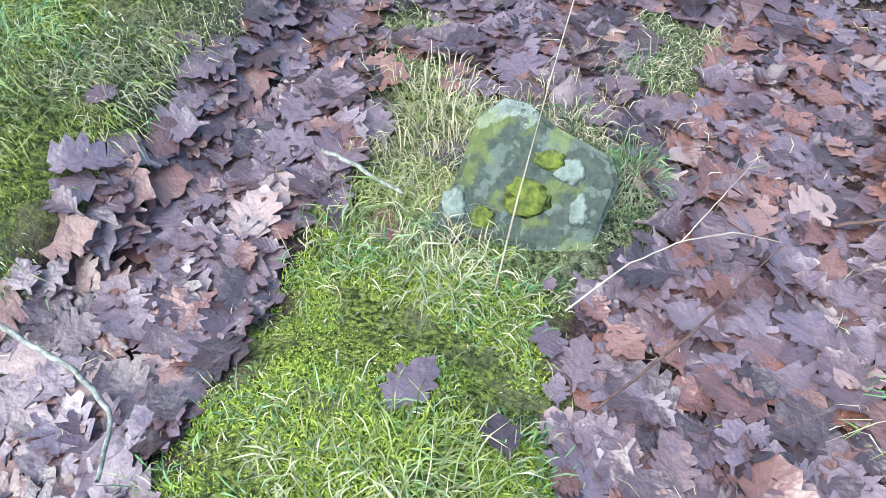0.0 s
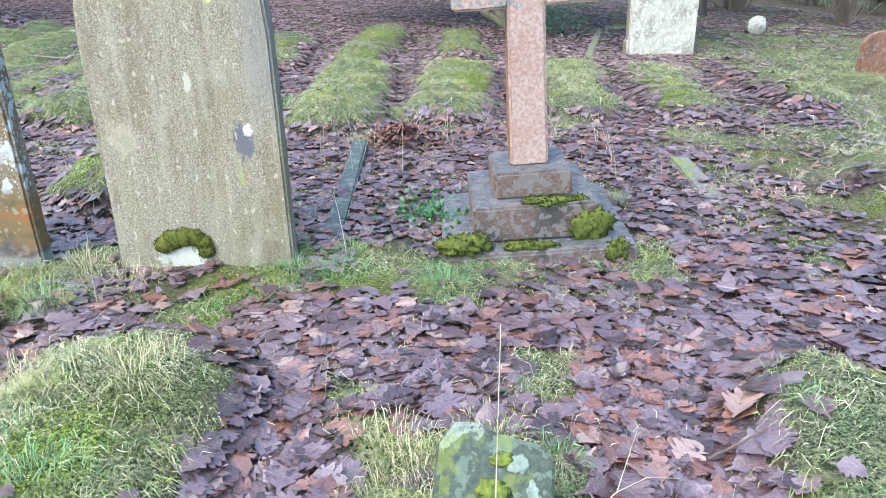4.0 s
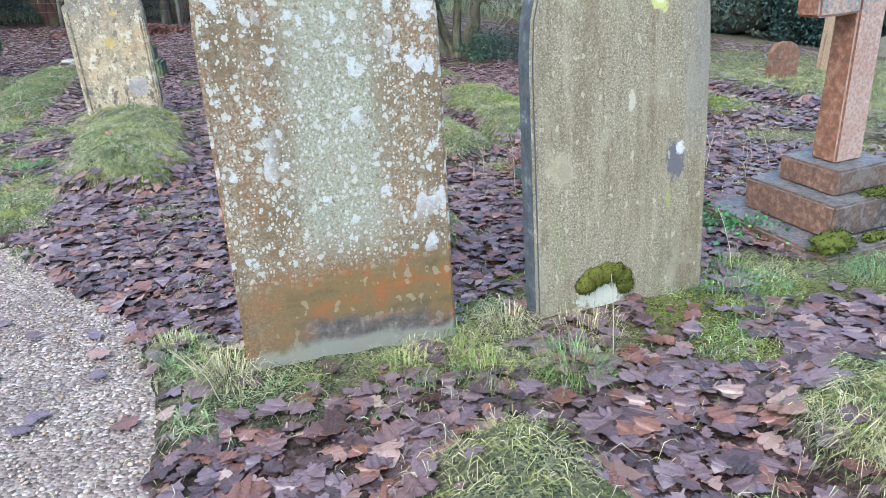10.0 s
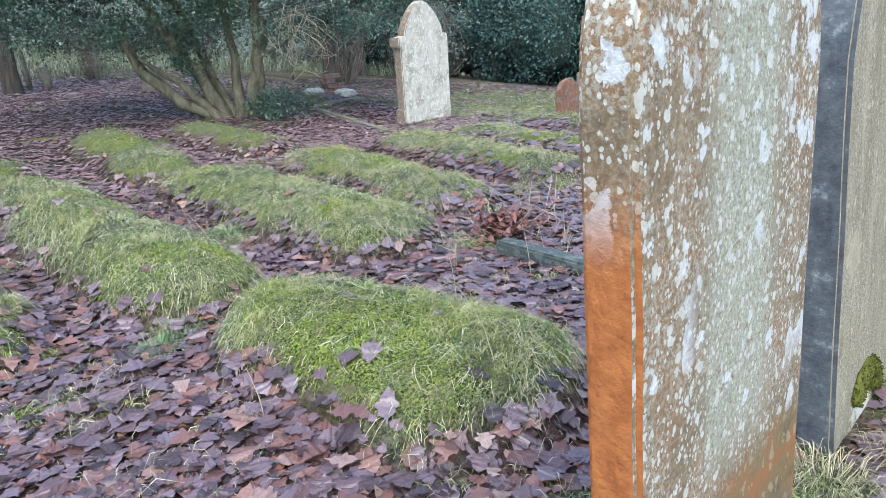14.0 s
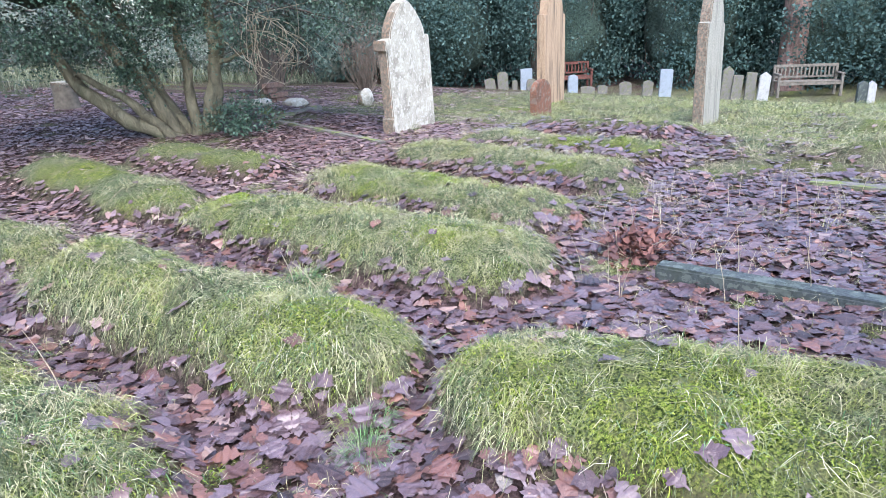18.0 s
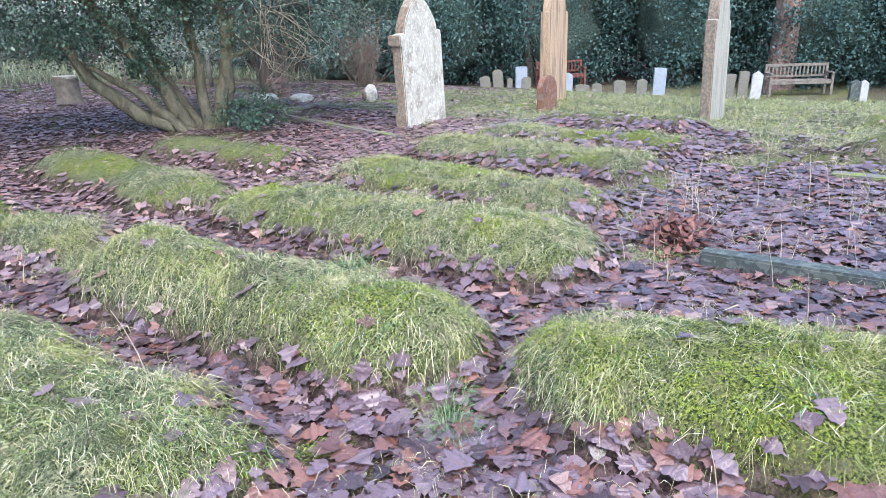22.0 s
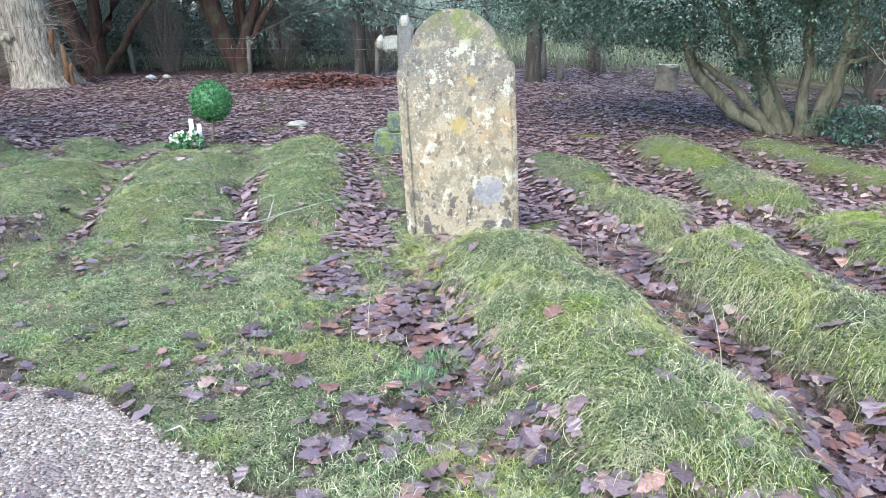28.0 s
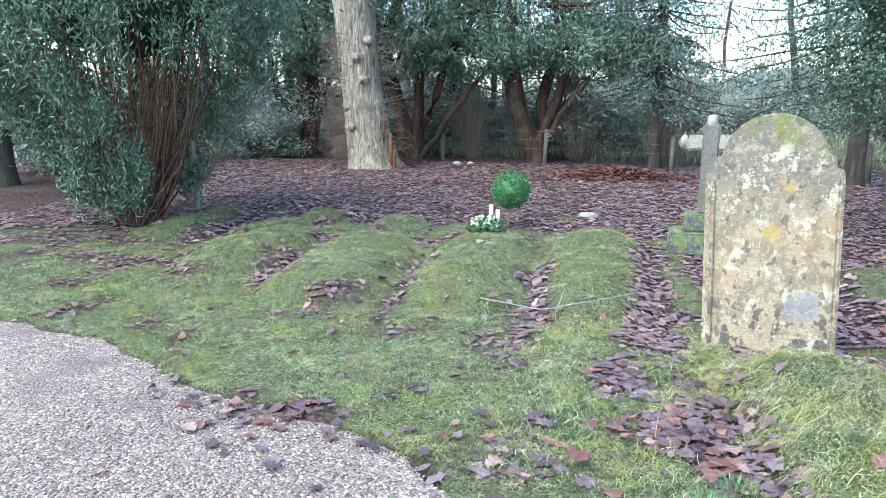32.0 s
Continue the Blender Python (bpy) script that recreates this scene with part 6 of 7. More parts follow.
# ---- smaller memorials ----
def marker(x, y, w, h, thick, mat, label, rz, kind_of="arch", tilt=0.0, back=0.0):
    out = {"arch": arch(w, h * 0.8, h, 8), "flat": [(-w / 2, -0.2), (w / 2, -0.2), (w / 2, h * 0.5), (w / 2, h), (0, h * 1.02), (-w / 2, h), (-w / 2, h * 0.5)], "peak": [(-w / 2, -0.2), (w / 2, -0.2), (w / 2, h * 0.86), (0, h), (-w / 2, h * 0.86)]}[kind_of]
    ob = part("small_headstone", slab(out, thick, 0.008, 0.004, x + y), mat)
    ob.matrix_world = lean(x, y, float(base_height(x, y)), rz, back, tilt)
    return tagged(ob, label, "headstone", "small headstones by the hedge")


for x, y, w, h, mat, rz, kd, tl in ((18.19, 12.70, 0.34, 0.56, MAT_SMALL, -50, "arch", -3), (18.38, 12.38, 0.17, 0.31, MAT_SMALL, -50, "arch", 2), (18.57, 12.05, 0.38, 0.68, MAT_BLUE, -50, "flat", 0), (18.63, 11.91, 0.31, 0.38, MAT_SMALL, -48, "arch", 3),
                                    (17.98, 13.06, 0.34, 0.31, MAT_SMALL, -52, "arch", -8), (19.26, 10.72, 0.32, 0.57, MAT_BLUE, -50, "arch", 0), (19.46, 10.30, 0.46, 0.23, MAT_SMALL, -52, "arch", 3), (19.65, 9.88, 0.31, 0.28, MAT_SMALL, -60, "arch", 2),
                                    (19.93, 9.21, 0.38, 0.44, MAT_SMALL, -60, "arch", -2), (20.16, 8.59, 0.32, 0.51, MAT_SMALL, -58, "peak", 4), (20.34, 8.08, 0.38, 0.85, MAT_BLUE, -60, "flat", 2), (20.86, 6.60, 0.48, 0.53, MAT_WHITE, -62, "arch", 3),
                                    (20.84, 6.38, 0.31, 1.02, MAT_SMALL, -62, "peak", 3), (20.91, 6.10, 0.29, 0.75, MAT_SMALL, -64, "flat", 4), (21.00, 5.72, 0.29, 0.85, MAT_SMALL, -64, "flat", 2), (21.07, 5.36, 0.31, 0.88, MAT_WHITE, -66, "peak", 3)):
    lab = {MAT_SMALL: "lichened grey headstone in rough grass before the hedge", MAT_BLUE: "upright blue-grey headstone before the hedge", MAT_WHITE: "white marble headstone in the grass"}[mat]
    marker(x, y, w, h, 0.12, mat, lab, rz, kd, tl)
marker(17.46, 2.48, 0.24, 0.52, 0.16, MAT_KERB, "dark polished marker stone with a pale side", -70, "peak")
marker(17.48, 2.31, 0.17, 0.52, 0.16, MAT_WHITE, "white marker stone beside a dark one", -70, "peak")


def rounded_rock(x, y, rx, ry, rz, mat, label, name="boulder", sink=0.3):
    v, f = lump((0, 0, 0), (rx, ry, rz), x * 2.3 + y, 3, 0.22)
    ob = npart(name, v, f, mat, smooth=True)
    ob.matrix_world = Matrix.Translation((x, y, float(gz(x, y)) + rz * (1 - 2 * sink)))
    return tagged(ob, label, "stone")


rounded_rock(7.60, 9.24, 0.17, 0.10, 0.17, MAT_PALE, "round-topped pale stone by the thicket", "rounded_headstone", 0.15)
rounded_rock(5.74, 9.80, 0.22, 0.14, 0.09, MAT_PALE, "low whitish boulder among leaves")
rounded_rock(6.20, 9.52, 0.24, 0.16, 0.10, MAT_PALE, "low pale boulder with lichen")
rounded_rock(-2.23, 10.35, 0.15, 0.10, 0.045, MAT_GREYG, "small pale stone in the leaves")
rounded_rock(-5.3, 16.9, 0.10, 0.08, 0.06, MAT_WHITE, "small white stone under the fence")
rounded_rock(-5.0, 17.0, 0.09, 0.08, 0.05, MAT_PALE, "small white stone under the fence")


def brick_stack(x, y):
    t = thing("brick_stack", Matrix.Translation((x, y, float(base_height(x, y)))), "stack of dark old bricks under the trees", "bricks")
    me = None
    for k, (bx, bz, a) in enumerate(((-0.16, 0.0, 0), (0.08, 0.0, 5), (-0.05, 0.09, -4), (0.15, 0.09, 8), (-0.10, 0.18, 3), (0.06, 0.27, -6), (-0.12, 0.27, 2))):
        if me is None:
            bm = block(bmesh.new(), -0.11, 0.11, -0.055, 0.055, 0, 0.08, 0.006)
            ob = part("brick", bm, MAT_BARK_PINE, t)
            me = ob.data
        else:
            ob = new("brick", me)
            ob.parent = t
        ob.matrix_basis = pose(bx, 0, bz, 0, 0, a)


brick_stack(6.75, 10.6)


def stone_cross():
    t = thing("stone_cross", lean(-1.10, 8.55, -0.16, -8, 0, -1), "lichened grey stone cross on a mossy block", "cross")
    part("block", block(bmesh.new(), -0.30, 0.34, -0.2, 0.24, -0.1, 0.24, 0.03, 0.012, 2), MAT_SLAB, t)
    part("step", block(bmesh.new(), -0.16, 0.26, -0.12, 0.18, 0.24, 0.42, 0.02, 0.008, 1), MAT_SLAB, t)
    part("shaft", block(bmesh.new(), -0.03, 0.15, -0.06, 0.08, 0.42, 1.32, 0.02, 0.012, 2, taper=0.12), MAT_SMALL, t)
    for s in (-1, 1):
        c = 0.06 + s * 0.145
        part("arm", block(bmesh.new(), c - 0.09, c + 0.09, -0.05, 0.07, 1.05, 1.20, 0.025, 0.012, 1), MAT_GREYG, t)
    for dx, dz in ((-0.19, 1.135), (0.31, 1.135), (0.06, 1.33)):
        v, f = lump((dx, 0.01, dz), (0.055, 0.06, 0.075), dx, 2, 0.35)
        npart("finial", v, f, MAT_GREYG, t, smooth=True)


stone_cross()


def tree_stump(x, y, r, h):
    t = thing("tree_stump", Matrix.Translation((x, y, float(base_height(x, y)))), "grey sawn tree stump with a flat pale top", "stump")
    v, f = tube([(0, 0, -0.1), (0, 0, 0.05), (0, 0, h * 0.6), (0, 0, h)], [r * 1.35, r * 1.1, r, r], 18, 0.05)
    npart("bole", v, f, MAT_WOODGREY, t)
    bm = bmesh.new()
    bmesh.ops.create_cone(bm, cap_ends=True, segments=18, radius1=r * 1.03, radius2=r, depth=0.04, matrix=Matrix.Translation((0, 0, h)))
    part("cut_face", bm, MAT_GREYG, t, "pale sawn top")


tree_stump(4.25, 12.9, 0.18, 0.42)


# ---- benches ----
def bench(x, y, rz, length, mat, label):
    t = thing("bench", Matrix.Translation((x, y, float(base_height(x, y)))) @ Matrix.Rotation(radians(rz), 4, "Z") @ Matrix.Scale(1.1, 4), label, "bench", "garden benches")
    h = length / 2
    for s in (-1, 1):
        part("back_leg", block(bmesh.new(), s * (h - 0.035) - 0.035, s * (h - 0.035) + 0.035, 0.40, 0.47, 0, 0.88, 0.006), mat, t)
        part("front_leg", block(bmesh.new(), s * (h - 0.035) - 0.035, s * (h - 0.035) + 0.035, -0.07, 0.0, 0, 0.62, 0.006), mat, t)
        part("armrest", block(bmesh.new(), s * (h - 0.035) - 0.045, s * (h - 0.035) + 0.045, -0.10, 0.42, 0.62, 0.66, 0.008), mat, t)
    for k in range(5):
        y0 = -0.05 + k * 0.092
        part("seat_slat", block(bmesh.new(), -h + 0.02, h - 0.02, y0, y0 + 0.075, 0.42, 0.445, 0.004), mat, t)
    part("apron", block(bmesh.new(), -h + 0.05, h - 0.05, -0.055, -0.025, 0.34, 0.415, 0.004), mat, t)
    part("top_rail", block(bmesh.new(), -h + 0.05, h - 0.05, 0.41, 0.455, 0.80, 0.88, 0.008), mat, t)
    part("lower_rail", block(bmesh.new(), -h + 0.05, h - 0.05, 0.41, 0.455, 0.50, 0.555, 0.006), mat, t)
    n = int(length / 0.115)
    for k in range(n):
        xx = -h + 0.12 + (length - 0.24) * k / (n - 1)
        part("back_slat", block(bmesh.new(), xx - 0.022, xx + 0.022, 0.425, 0.445, 0.555, 0.80, 0.003), mat, t)
    return t


bench(22.77, 4.37, -62, 1.75, MAT_WOODGREY, "weathered grey slatted timber bench before the hedge")
bench(21.9, 12.15, -50, 1.6, MAT_WOODRED, "dark red-stained slatted bench before the hedge")


# ---- fence ----
def fence_post(x, y, h, r, lean_x=0.0, square=False, label="rough grey timber fence post"):
    v, f = tube([(0, 0, -0.2), (lean_x * 0.4, 0, h * 0.4), (lean_x, 0, h)], [r, r, r * 0.9], 4 if square else 8, 0.03)
    bm = bmesh.new()
    me = np_mesh("fence_post", v, f, MAT_POST)
    bm.from_mesh(me)
    bmesh.ops.holes_fill(bm, edges=[e for e in bm.edges if e.is_boundary])
    bm.to_mesh(me)
    bm.free()
    ob = new("fence_post", me)
    ob.matrix_world = Matrix.Translation((x, y, float(base_height(x, y))))
    return tagged(ob, label, "post", "fence posts")


POSTS = [(-12.0, 18.8), (-9.0, 18.6), (-5.90, 18.2), (-3.31, 17.3), (-0.6, 16.4), (2.75, 15.2), (4.20, 15.7), (6.2, 14.4), (8.4, 14.6)]
for k, (x, y) in enumerate(POSTS):
    fence_post(x, y, 0.72 if k % 3 else 0.8, 0.048, 0.05 * math.sin(k * 2.3))
fence_post(3.02, 15.05, 0.42, 0.09, 0.0, label="short stout timber stump of a post")
for h in (0.35, 0.55, 0.75):
    pts = [(x, y, float(base_height(x, y)) + h) for x, y in POSTS]
    v, f = tube(pts, [0.0025] * len(pts), 4)
    tagged(npart("fence_wire", v, f, MAT_WIRE), "thin rusted fence wire strung between posts", "wire", "fence wires")
v, f = tube([(0, 0, -0.1), (0.01, 0, 0.5), (0.0, 0, 1.0)], [0.035, 0.032, 0.03], 8, 0.05)
ob = npart("stake", v, f, MAT_LICHENSTICK)
ob.matrix_world = Matrix.Translation((-7.30, 9.35, -0.14))
tagged(ob, "pale barkless stake standing beside the yew", "stake")


# ---- box ball with its pot and flowers ----
def box_ball(x, y):
    z = float(base_height(x, y)) + 0.05
    t = thing("topiary", Matrix.Translation((x, y, z)), "clipped green box ball on a short stem", "topiary")
    v, f = limb((0, 0, -0.1), (0.03, 0, 0.25), 0.02, 0.016, 0.03, 4, 7)
    npart("stem", v, f, MAT_TWIG, t)
    v, f = lump((0.03, 0, 0.42), (0.20, 0.20, 0.20), 3, 3, 0.05)
    npart("inner_ball", v, f, MAT_BOX, t)
    d = rng.normal(size=(4200, 3))
    d /= np.linalg.norm(d, axis=1)[:, None]
    v, f = leaf_cloud(np.array([0.03, 0, 0.42]) + d * rng.uniform(0.195, 0.232, (4200, 1)), 0.016, up=0.2)
    npart("clipped_foliage", v, f, MAT_BOX, t)
    p = thing("flower_vase", Matrix.Translation((x - 0.16, y - 0.22, z)), "white grave vase with a tall pale panel", "vase")
    v, f = tube([(0, 0, -0.03), (0, 0, 0.02), (0, 0, 0.09), (0, 0, 0.12)], [0.05, 0.06, 0.085, 0.08], 14)
    npart("bowl", v, f, MAT_VASE, p, smooth=True)
    part("panel", block(bmesh.new(), -0.05, 0.0, 0.04, 0.06, 0.05, 0.26, 0.006), MAT_VASE, p)
    part("side_panel", block(bmesh.new(), 0.03, 0.08, 0.05, 0.065, 0.05, 0.20, 0.006), MAT_VASE, p)
    b = thing("flower_posy", Matrix.Translation((x - 0.22, y - 0.38, z - 0.02)), "posy of cream flowers and green leaves on the grass", "flowers")
    v, f = leaf_cloud(crown_points((0, 0, 0.08), (0.17, 0.12, 0.08), 260, 30, 0.15), 0.034, up=0.8, shape=1.1)
    tagged(npart("blossom", v, f, MAT_FLOWER, b), kind="stuff")
    v, f = leaf_cloud(crown_points((0, 0, 0.06), (0.19, 0.14, 0.07), 200, 30, 0.15), 0.04)
    tagged(npart("greenery", v, f, MAT_BOX, b), kind="stuff")


box_ball(-3.18, 9.50)


# ---- moss cushion on the streaked headstone ----
def moss_cushion():
    cores, pts = [], []
    for x, z, r in ((-0.18, 0.125, 0.04), (-0.14, 0.15, 0.045), (-0.09, 0.16, 0.045), (-0.04, 0.155, 0.04), (-0.005, 0.13, 0.035), (0.005, 0.09, 0.032)):
        cores.append(lump((x, -0.005, z), (r * 1.2, 0.02, r), x * 9, 2, 0.2))
        a = rng.normal(size=(420, 3))
        a /= np.linalg.norm(a, axis=1)[:, None]
        pts.append(np.array([x, -0.005, z]) + a * np.array([r * 1.2, 0.022, r]))
    t = thing("moss_cushion", stone_2.matrix_world.copy(), "dark green moss cushion clinging to the headstone", "moss")
    for v, f in cores:
        npart("cushion", v, f, MAT_MOSSDARK, t, smooth=True)
    v, f = leaf_cloud(np.concatenate(pts), 0.006, up=0.0)
    tagged(npart("moss_fuzz", v, f, MAT_MOSSDARK, t), kind="stuff")


moss_cushion()


# ---- sticks, twigs and dry stalks ----
def stick(pts, r, mat, label, name="stick"):
    p = np.array([(x, y, float(gz(x, y)) + h) for x, y, h in pts])
    u = np.linspace(0, len(p) - 1, len(p) * 4)
    q = np.stack([np.interp(u, np.arange(len(p)), p[:, k]) for k in range(3)], 1)
    q[1:-1] += rng.normal(size=(len(q) - 2, 3)) * r * 0.3
    v, f = tube(q, np.linspace(r, r * 0.6, len(q)), 8, 0.08)
    return tagged(npart(name, v, f, mat, smooth=True), label, "stick")


stick([(1.50, -2.06, 0.05), (1.66, -2.10, 0.06), (1.78, -2.13, 0.075), (1.90, -2.15, 0.08), (1.99, -2.19, 0.07), (2.06, -2.29, 0.06)], 0.0058, MAT_LICHENSTICK, "lichen-grey curved stick lying on wet leaves")
stick([(2.06, -1.58, 0.06), (2.15, -1.60, 0.065), (2.25, -1.63, 0.06)], 0.0055, MAT_LICHENSTICK, "short lichen-crusted stick in dry grass")
stick([(2.60, -1.79, 0.06), (2.68, -1.69, 0.10), (2.76, -1.62, 0.11), (2.85, -1.56, 0.10), (2.95, -1.51, 0.05)], 0.0016, MAT_STALK, "thin pale forked twig over the leaves", "twig")
stick([(2.76, -1.62, 0.11), (2.82, -1.50, 0.13), (2.88, -1.36, 0.10)], 0.0013, MAT_STALK, "thin pale twig over the leaves", "twig")
stick([(2.68, -1.95, 0.05), (2.82, -1.75, 0.06), (2.95, -1.52, 0.05)], 0.0032, MAT_DARKTWIG, "dark reddish twig on wet leaves", "twig")
stick([(3.05, -1.43, 0.045), (3.2, -1.40, 0.045)], 0.004, MAT_DARKTWIG, "short dark stick among leaves")
stick([(-2.95, 6.1, 0.05), (-2.5, 6.0, 0.08), (-2.1, 6.15, 0.06), (-1.8, 6.35, 0.09)], 0.0045, MAT_LICHENSTICK, "bleached stick lying across the turf")
stick([(-2.4, 6.02, 0.07), (-2.35, 6.2, 0.12)], 0.006, MAT_LICHENSTICK, "bleached twig on the turf", "twig")


for k in range(26):
    a, q = rng.uniform(0, 6.28), rng.uniform(0.06, 0.16)
    x, y = -3.72 + rng.normal() * 0.30, 4.16 + rng.normal() * 0.09
    stick([(x, y, 0.045), (x + q * math.cos(a), y + 0.5 * q * math.sin(a), 0.055)], 0.0022, MAT_DARKTWIG, "short dark twig among leaves beside the gravel", "twig")


def dry_stalk(x, y, h, dx, dy, fork=False):
    z = float(gz(x, y))
    t = thing("dry_stalk", Matrix.Translation((x, y, z)), "thin straw-coloured dead stalk standing in the grass", "stalk", "dry stalks")
    v, f = tube([(0, 0, -0.03), (dx * 0.3, dy * 0.3, h * 0.4), (dx * 0.65, dy * 0.65, h * 0.75), (dx, dy, h)], [0.0020, 0.0018, 0.0013, 0.0008], 6)
    npart("stem", v, f, MAT_STALK, t)
    if fork:
        for k, s in ((0.55, 1), (0.62, -1)):
            a = np.array([dx * k, dy * k, h * k])
            v, f = tube([a, a + np.array([0.05 * s, 0.03, h * 0.2]), a + np.array([0.09 * s, 0.05, h * 0.42])], [0.0018, 0.0013, 0.0008], 5)
            npart("side_stem", v, f, MAT_STALK, t)
    return t


for x, y, h, dx, dy, fk in ((2.47, -1.76, 0.52, 0.02, 0.22, False), (0.50, 3.38, 0.20, -0.05, 0.02, False), (0.55, 3.25, 0.22, -0.10, 0.08, False), (-0.62, 3.33, 0.28, -0.06, 0.05, False), (-0.15, 1.52, 0.22, -0.04, 0.03, False),
                            (1.54, 2.24, 0.24, 0.02, 0.02, False), (0.95, -0.40, 0.30, 0.0, 0.06, False), (-0.36, -0.16, 0.20, -0.10, 0.02, True), (-0.42, -0.02, 0.16, -0.08, -0.02, False), (0.75, 1.45, 0.24, -0.03, 0.02, False),
                            (1.90, 0.10, 0.30, -0.06, 0.10, False), (0.42, 0.95, 0.28, -0.12, 0.06, False), (-1.85, 4.35, 0.22, 0.03, 0.02, False), (-0.35, 5.1, 0.14, -0.02, 0.0, False), (-0.2, 5.2, 0.14, 0.04, 0.0, False), (-0.5, 5.0, 0.16, 0.0, 0.02, False)):
    dry_stalk(x, y, h, dx, dy, fk)
for k in range(34):
    x, y = rng.uniform(1.2, 3.7), rng.uniform(1.35, 2.5)
    dry_stalk(x, y, rng.uniform(0.12, 0.34), rng.normal() * 0.07, rng.normal() * 0.07, k % 5 == 0)
for k in range(16):
    x, y = rng.uniform(3.2, 6.5), rng.uniform(0.9, 2.6)
    dry_stalk(x, y, rng.uniform(0.15, 0.32), rng.normal() * 0.08, rng.normal() * 0.08)

# heap of red-brown leaves under the fence
x, y = -1.7 + rng.normal(size=2600) * 0.7, 15.0 + rng.normal(size=2600) * 0.4
heap = placed_leaves(x, y, gz(x, y) + 0.22 * np.exp(-(((x + 1.7) / 0.9) ** 2 + ((y - 15.0) / 0.5) ** 2)) * rng.uniform(0.2, 1, 2600) + 0.02, rng.uniform(0.06, 0.10, 2600), 0.22, 0.2, 1)
tagged(leaf_mesh("leaf_heap", [heap], MAT_LEAFRED), "heap of red-brown raked leaves", "leaves", kind="stuff")


# ---- tufts, heap of bracken and ivy round the graves ----
def grass_tuft(x, y, n, length, spread, mat, label):
    a, q = rng.uniform(0, 6.28, n), rng.uniform(0, 1, n) ** 0.6 * spread
    px, py = q * np.cos(a), q * np.sin(a)
    a = a + rng.normal(size=n) * 0.6
    L = length * rng.uniform(0.5, 1.2, n)
    out = rng.uniform(0.3, 1.0, n)
    b = np.stack([px, py, np.full(n, -0.01)], 1)
    d = np.stack([np.cos(a), np.sin(a), np.zeros(n)], 1)
    w = np.stack([-np.sin(a), np.cos(a), np.zeros(n)], 1) * 0.0011
    m = b + d * (L * out * 0.4)[:, None] + np.array([0, 0, 1.0]) * (L * 0.5)[:, None]
    t = b + d * (L * out)[:, None] + np.array([0, 0, 1.0]) * (L * np.clip(0.95 - 0.85 * out, 0.05, 1))[:, None]
    ob = npart("grass_tuft", np.stack([b, m + w, t, m - w], 1).reshape(-1, 3), np.arange(n * 4).reshape(-1, 4), mat)
    ob.matrix_world = Matrix.Translation((x, y, float(sample(LAND, np.array([x]), np.array([y]))[0])))
    return tagged(ob, label, "grass", "grass tufts")


for x, y, n, L, sp in ((0.76, -0.45, 260, 0.17, 0.10), (2.36, -0.24, 240, 0.15, 0.09), (1.71, -0.10, 220, 0.12, 0.12), (0.50, -0.36, 220, 0.13, 0.10), (-0.50, 0.25, 200, 0.12, 0.09), (0.23, -0.24, 200, 0.12, 0.12), (1.92, 0.13, 160, 0.12, 0.08),
                       (3.34, 0.89, 160, 0.11, 0.07), (1.47, -1.70, 260, 0.12, 0.12), (2.66, -1.41, 240, 0.09, 0.07), (-0.04, 2.48, 240, 0.13, 0.09), (-1.57, 3.92, 220, 0.12, 0.09), (-0.17, 2.36, 200, 0.12, 0.08), (0.86, 3.72, 200, 0.15, 0.08), (-1.70, 3.80, 200, 0.12, 0.08)):
    grass_tuft(x, y, n, L, sp, MAT_LUSH, "bright green tuft of grass among fallen leaves")
for x, y, n, L, sp in ((2.30, -1.50, 240, 0.11, 0.14), (2.22, -1.35, 200, 0.10, 0.15), (2.50, -1.30, 160, 0.09, 0.14), (2.36, -1.72, 120, 0.09, 0.10), (0.98, -0.18, 180, 0.13, 0.14), (-0.32, -0.05, 200, 0.14, 0.08), (0.72, -0.02, 220, 0.14, 0.10), (1.50, -1.25, 240, 0.12, 0.14), (1.15, -1.20, 240, 0.12, 0.12)):
    grass_tuft(x, y, n, L, sp, MAT_STRAW, "dry straw-coloured tuft of dead grass")


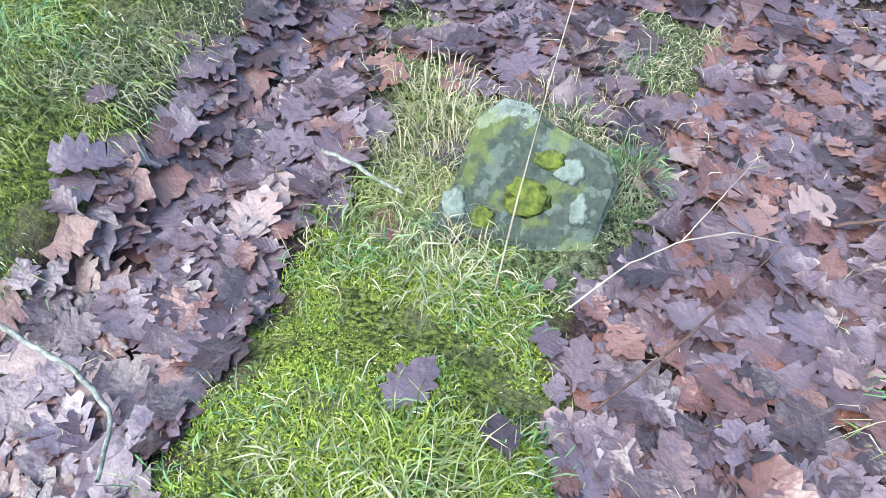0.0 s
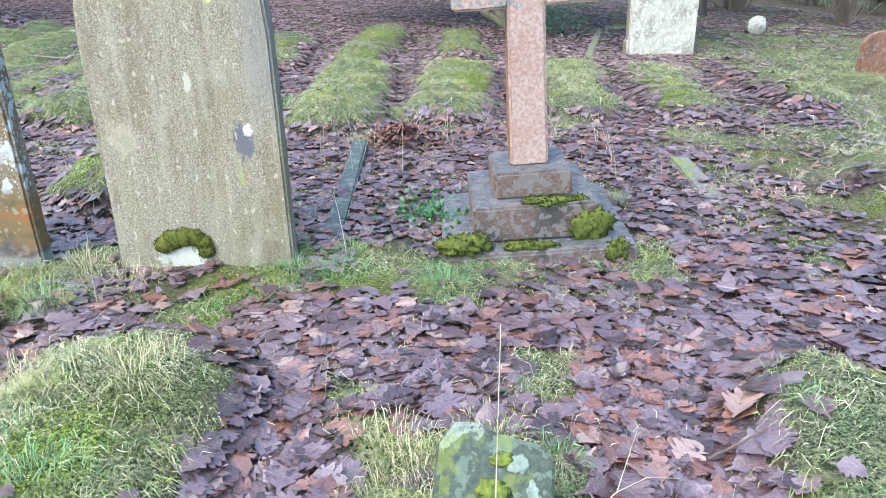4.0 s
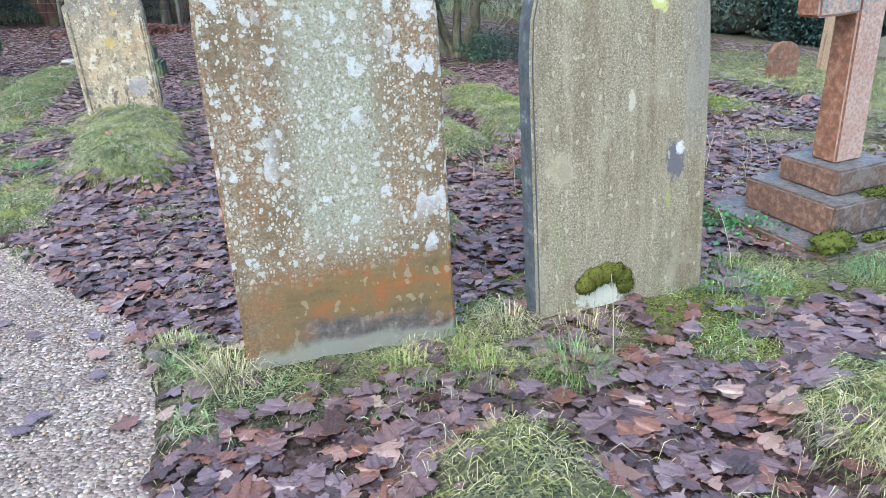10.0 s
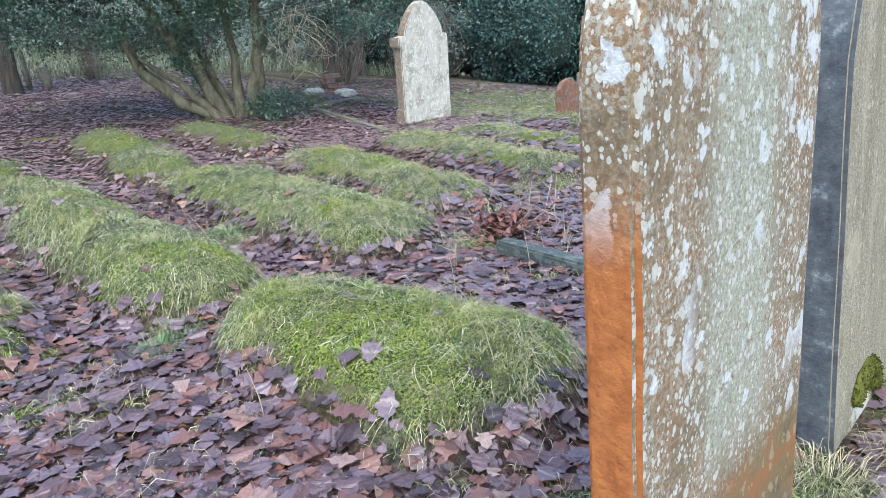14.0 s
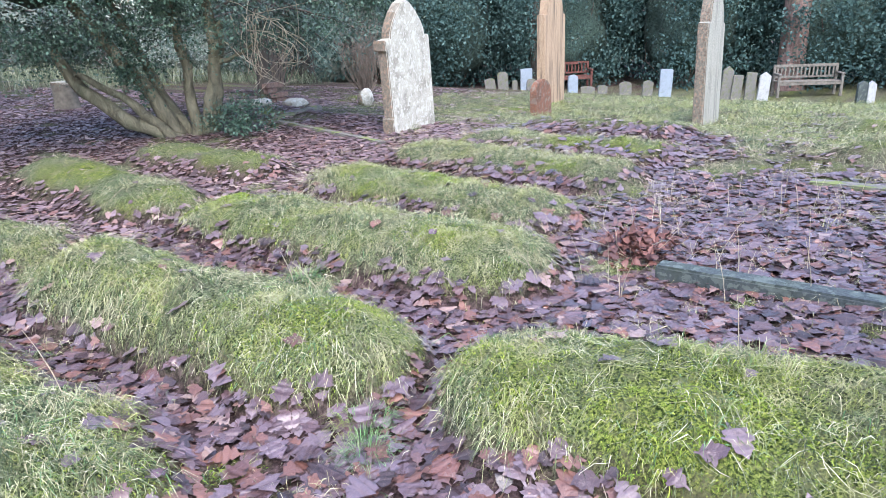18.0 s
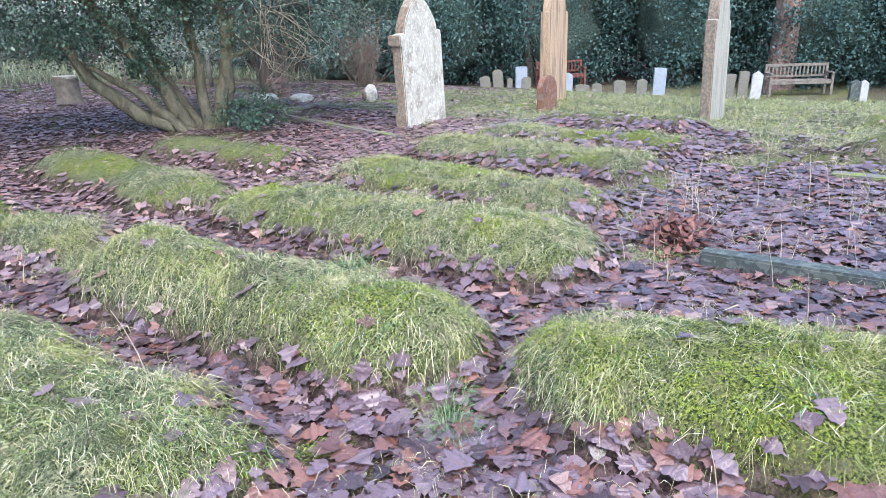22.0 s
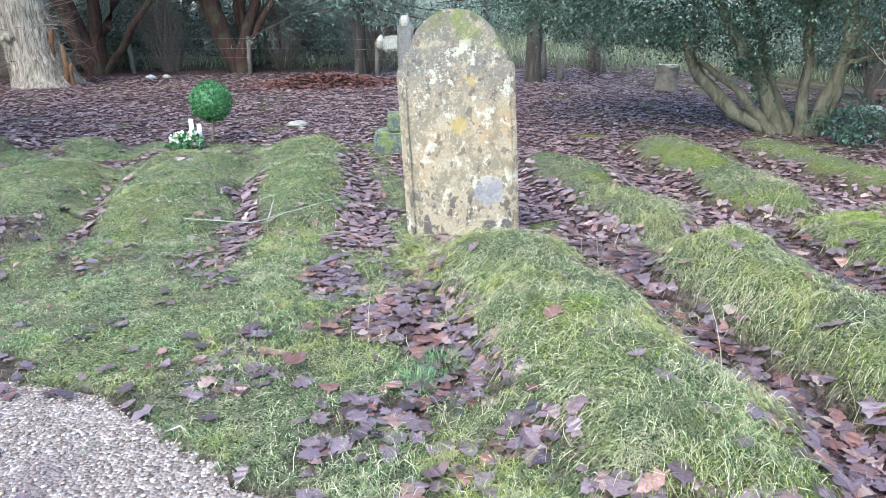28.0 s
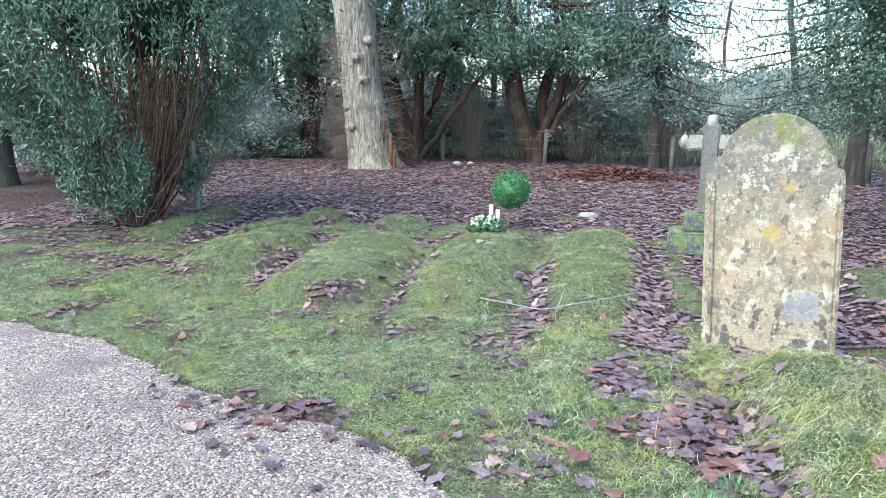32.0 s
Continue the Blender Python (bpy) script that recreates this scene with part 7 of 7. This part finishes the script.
def bracken_heap(x, y):
    n = 240
    px, py = x + rng.normal(size=n) * 0.13, y + rng.normal(size=n) * 0.11
    top = 0.13 * np.exp(-(((px - x) / 0.24) ** 2 + ((py - y) / 0.22) ** 2))
    q = placed_leaves(px, py, gz(px, py) + top * rng.uniform(0.2, 1, n) + 0.03, rng.uniform(0.04, 0.075, n), 0.35, 0.35, 3)
    t = thing("bracken_heap", Matrix.Identity(4), "low heap of red-brown dead leaves and dry twigs", "leaves")
    ob = leaf_mesh("dead_leaf", [q], MAT_LEAFRED)
    ob.parent = t
    tagged(ob, kind="stuff")
    for k in range(16):
        a = rng.uniform(0, 6.28)
        b = (x + 0.12 * math.cos(a), y + 0.12 * math.sin(a), float(gz(x, y)) + 0.04)
        e = (x + 0.36 * math.cos(a), y + 0.30 * math.sin(a), float(gz(x, y)) + rng.uniform(0.08, 0.30))
        v, f = limb(b, e, 0.0022, 0.001, 0.12, 6, 5)
        npart("twig", v, f, MAT_STALK if k % 2 else MAT_REDTWIG, t)


bracken_heap(2.02, 2.28)

x, y = 2.30 + rng.normal(size=420) * 0.13, 0.62 + rng.normal(size=420) * 0.14
v, f = leaf_cloud(np.stack([x, y, gz(x, y) + rng.uniform(0.02, 0.07, 420)], 1), 0.022, up=0.6, shape=1.2)
tagged(npart("ivy_patch", v, f, MAT_BOX), "small dark green ivy leaves creeping by the plinth", "ivy", kind="stuff")


# moss pads on the plinths of the cross
def moss_pad(x, y, z, rx, ry, rz, label):
    v, f = lump((0, 0, 0), (rx, ry, rz), x + z, 3, 0.75)
    t = thing("moss_pad", Matrix.Translation((x, y, z)), label, "moss", "moss pads")
    npart("cushion", v, f, MAT_MOSSMID, t, smooth=True)
    k = rng.integers(0, len(v), 900)
    v, f = leaf_cloud(v[k] * 1.02, 0.007, up=0.4)
    tagged(npart("moss_fuzz", v, f, MAT_MOSSMID, t), kind="stuff")


moss_pad(2.43, 0.07, 0.045, 0.09, 0.07, 0.045, "yellow-green moss pad on the plinth corner")
moss_pad(2.52, 0.10, 0.04, 0.06, 0.05, 0.05, "yellow-green moss pad on the plinth corner")
moss_pad(3.05, 0.135, 0.12, 0.085, 0.022, 0.075, "yellow-green moss hanging on the stone plinth")
moss_pad(3.16, 0.05, 0.03, 0.05, 0.04, 0.05, "yellow-green moss pad on the stone plinth")
moss_pad(2.84, 0.19, 0.222, 0.10, 0.045, 0.022, "thin strip of moss on the stone plinth")
moss_pad(2.98, 0.21, 0.218, 0.06, 0.04, 0.018, "thin strip of moss on the stone plinth")
moss_pad(2.75, 0.075, 0.045, 0.12, 0.03, 0.02, "dark moss along the foot of the plinth")
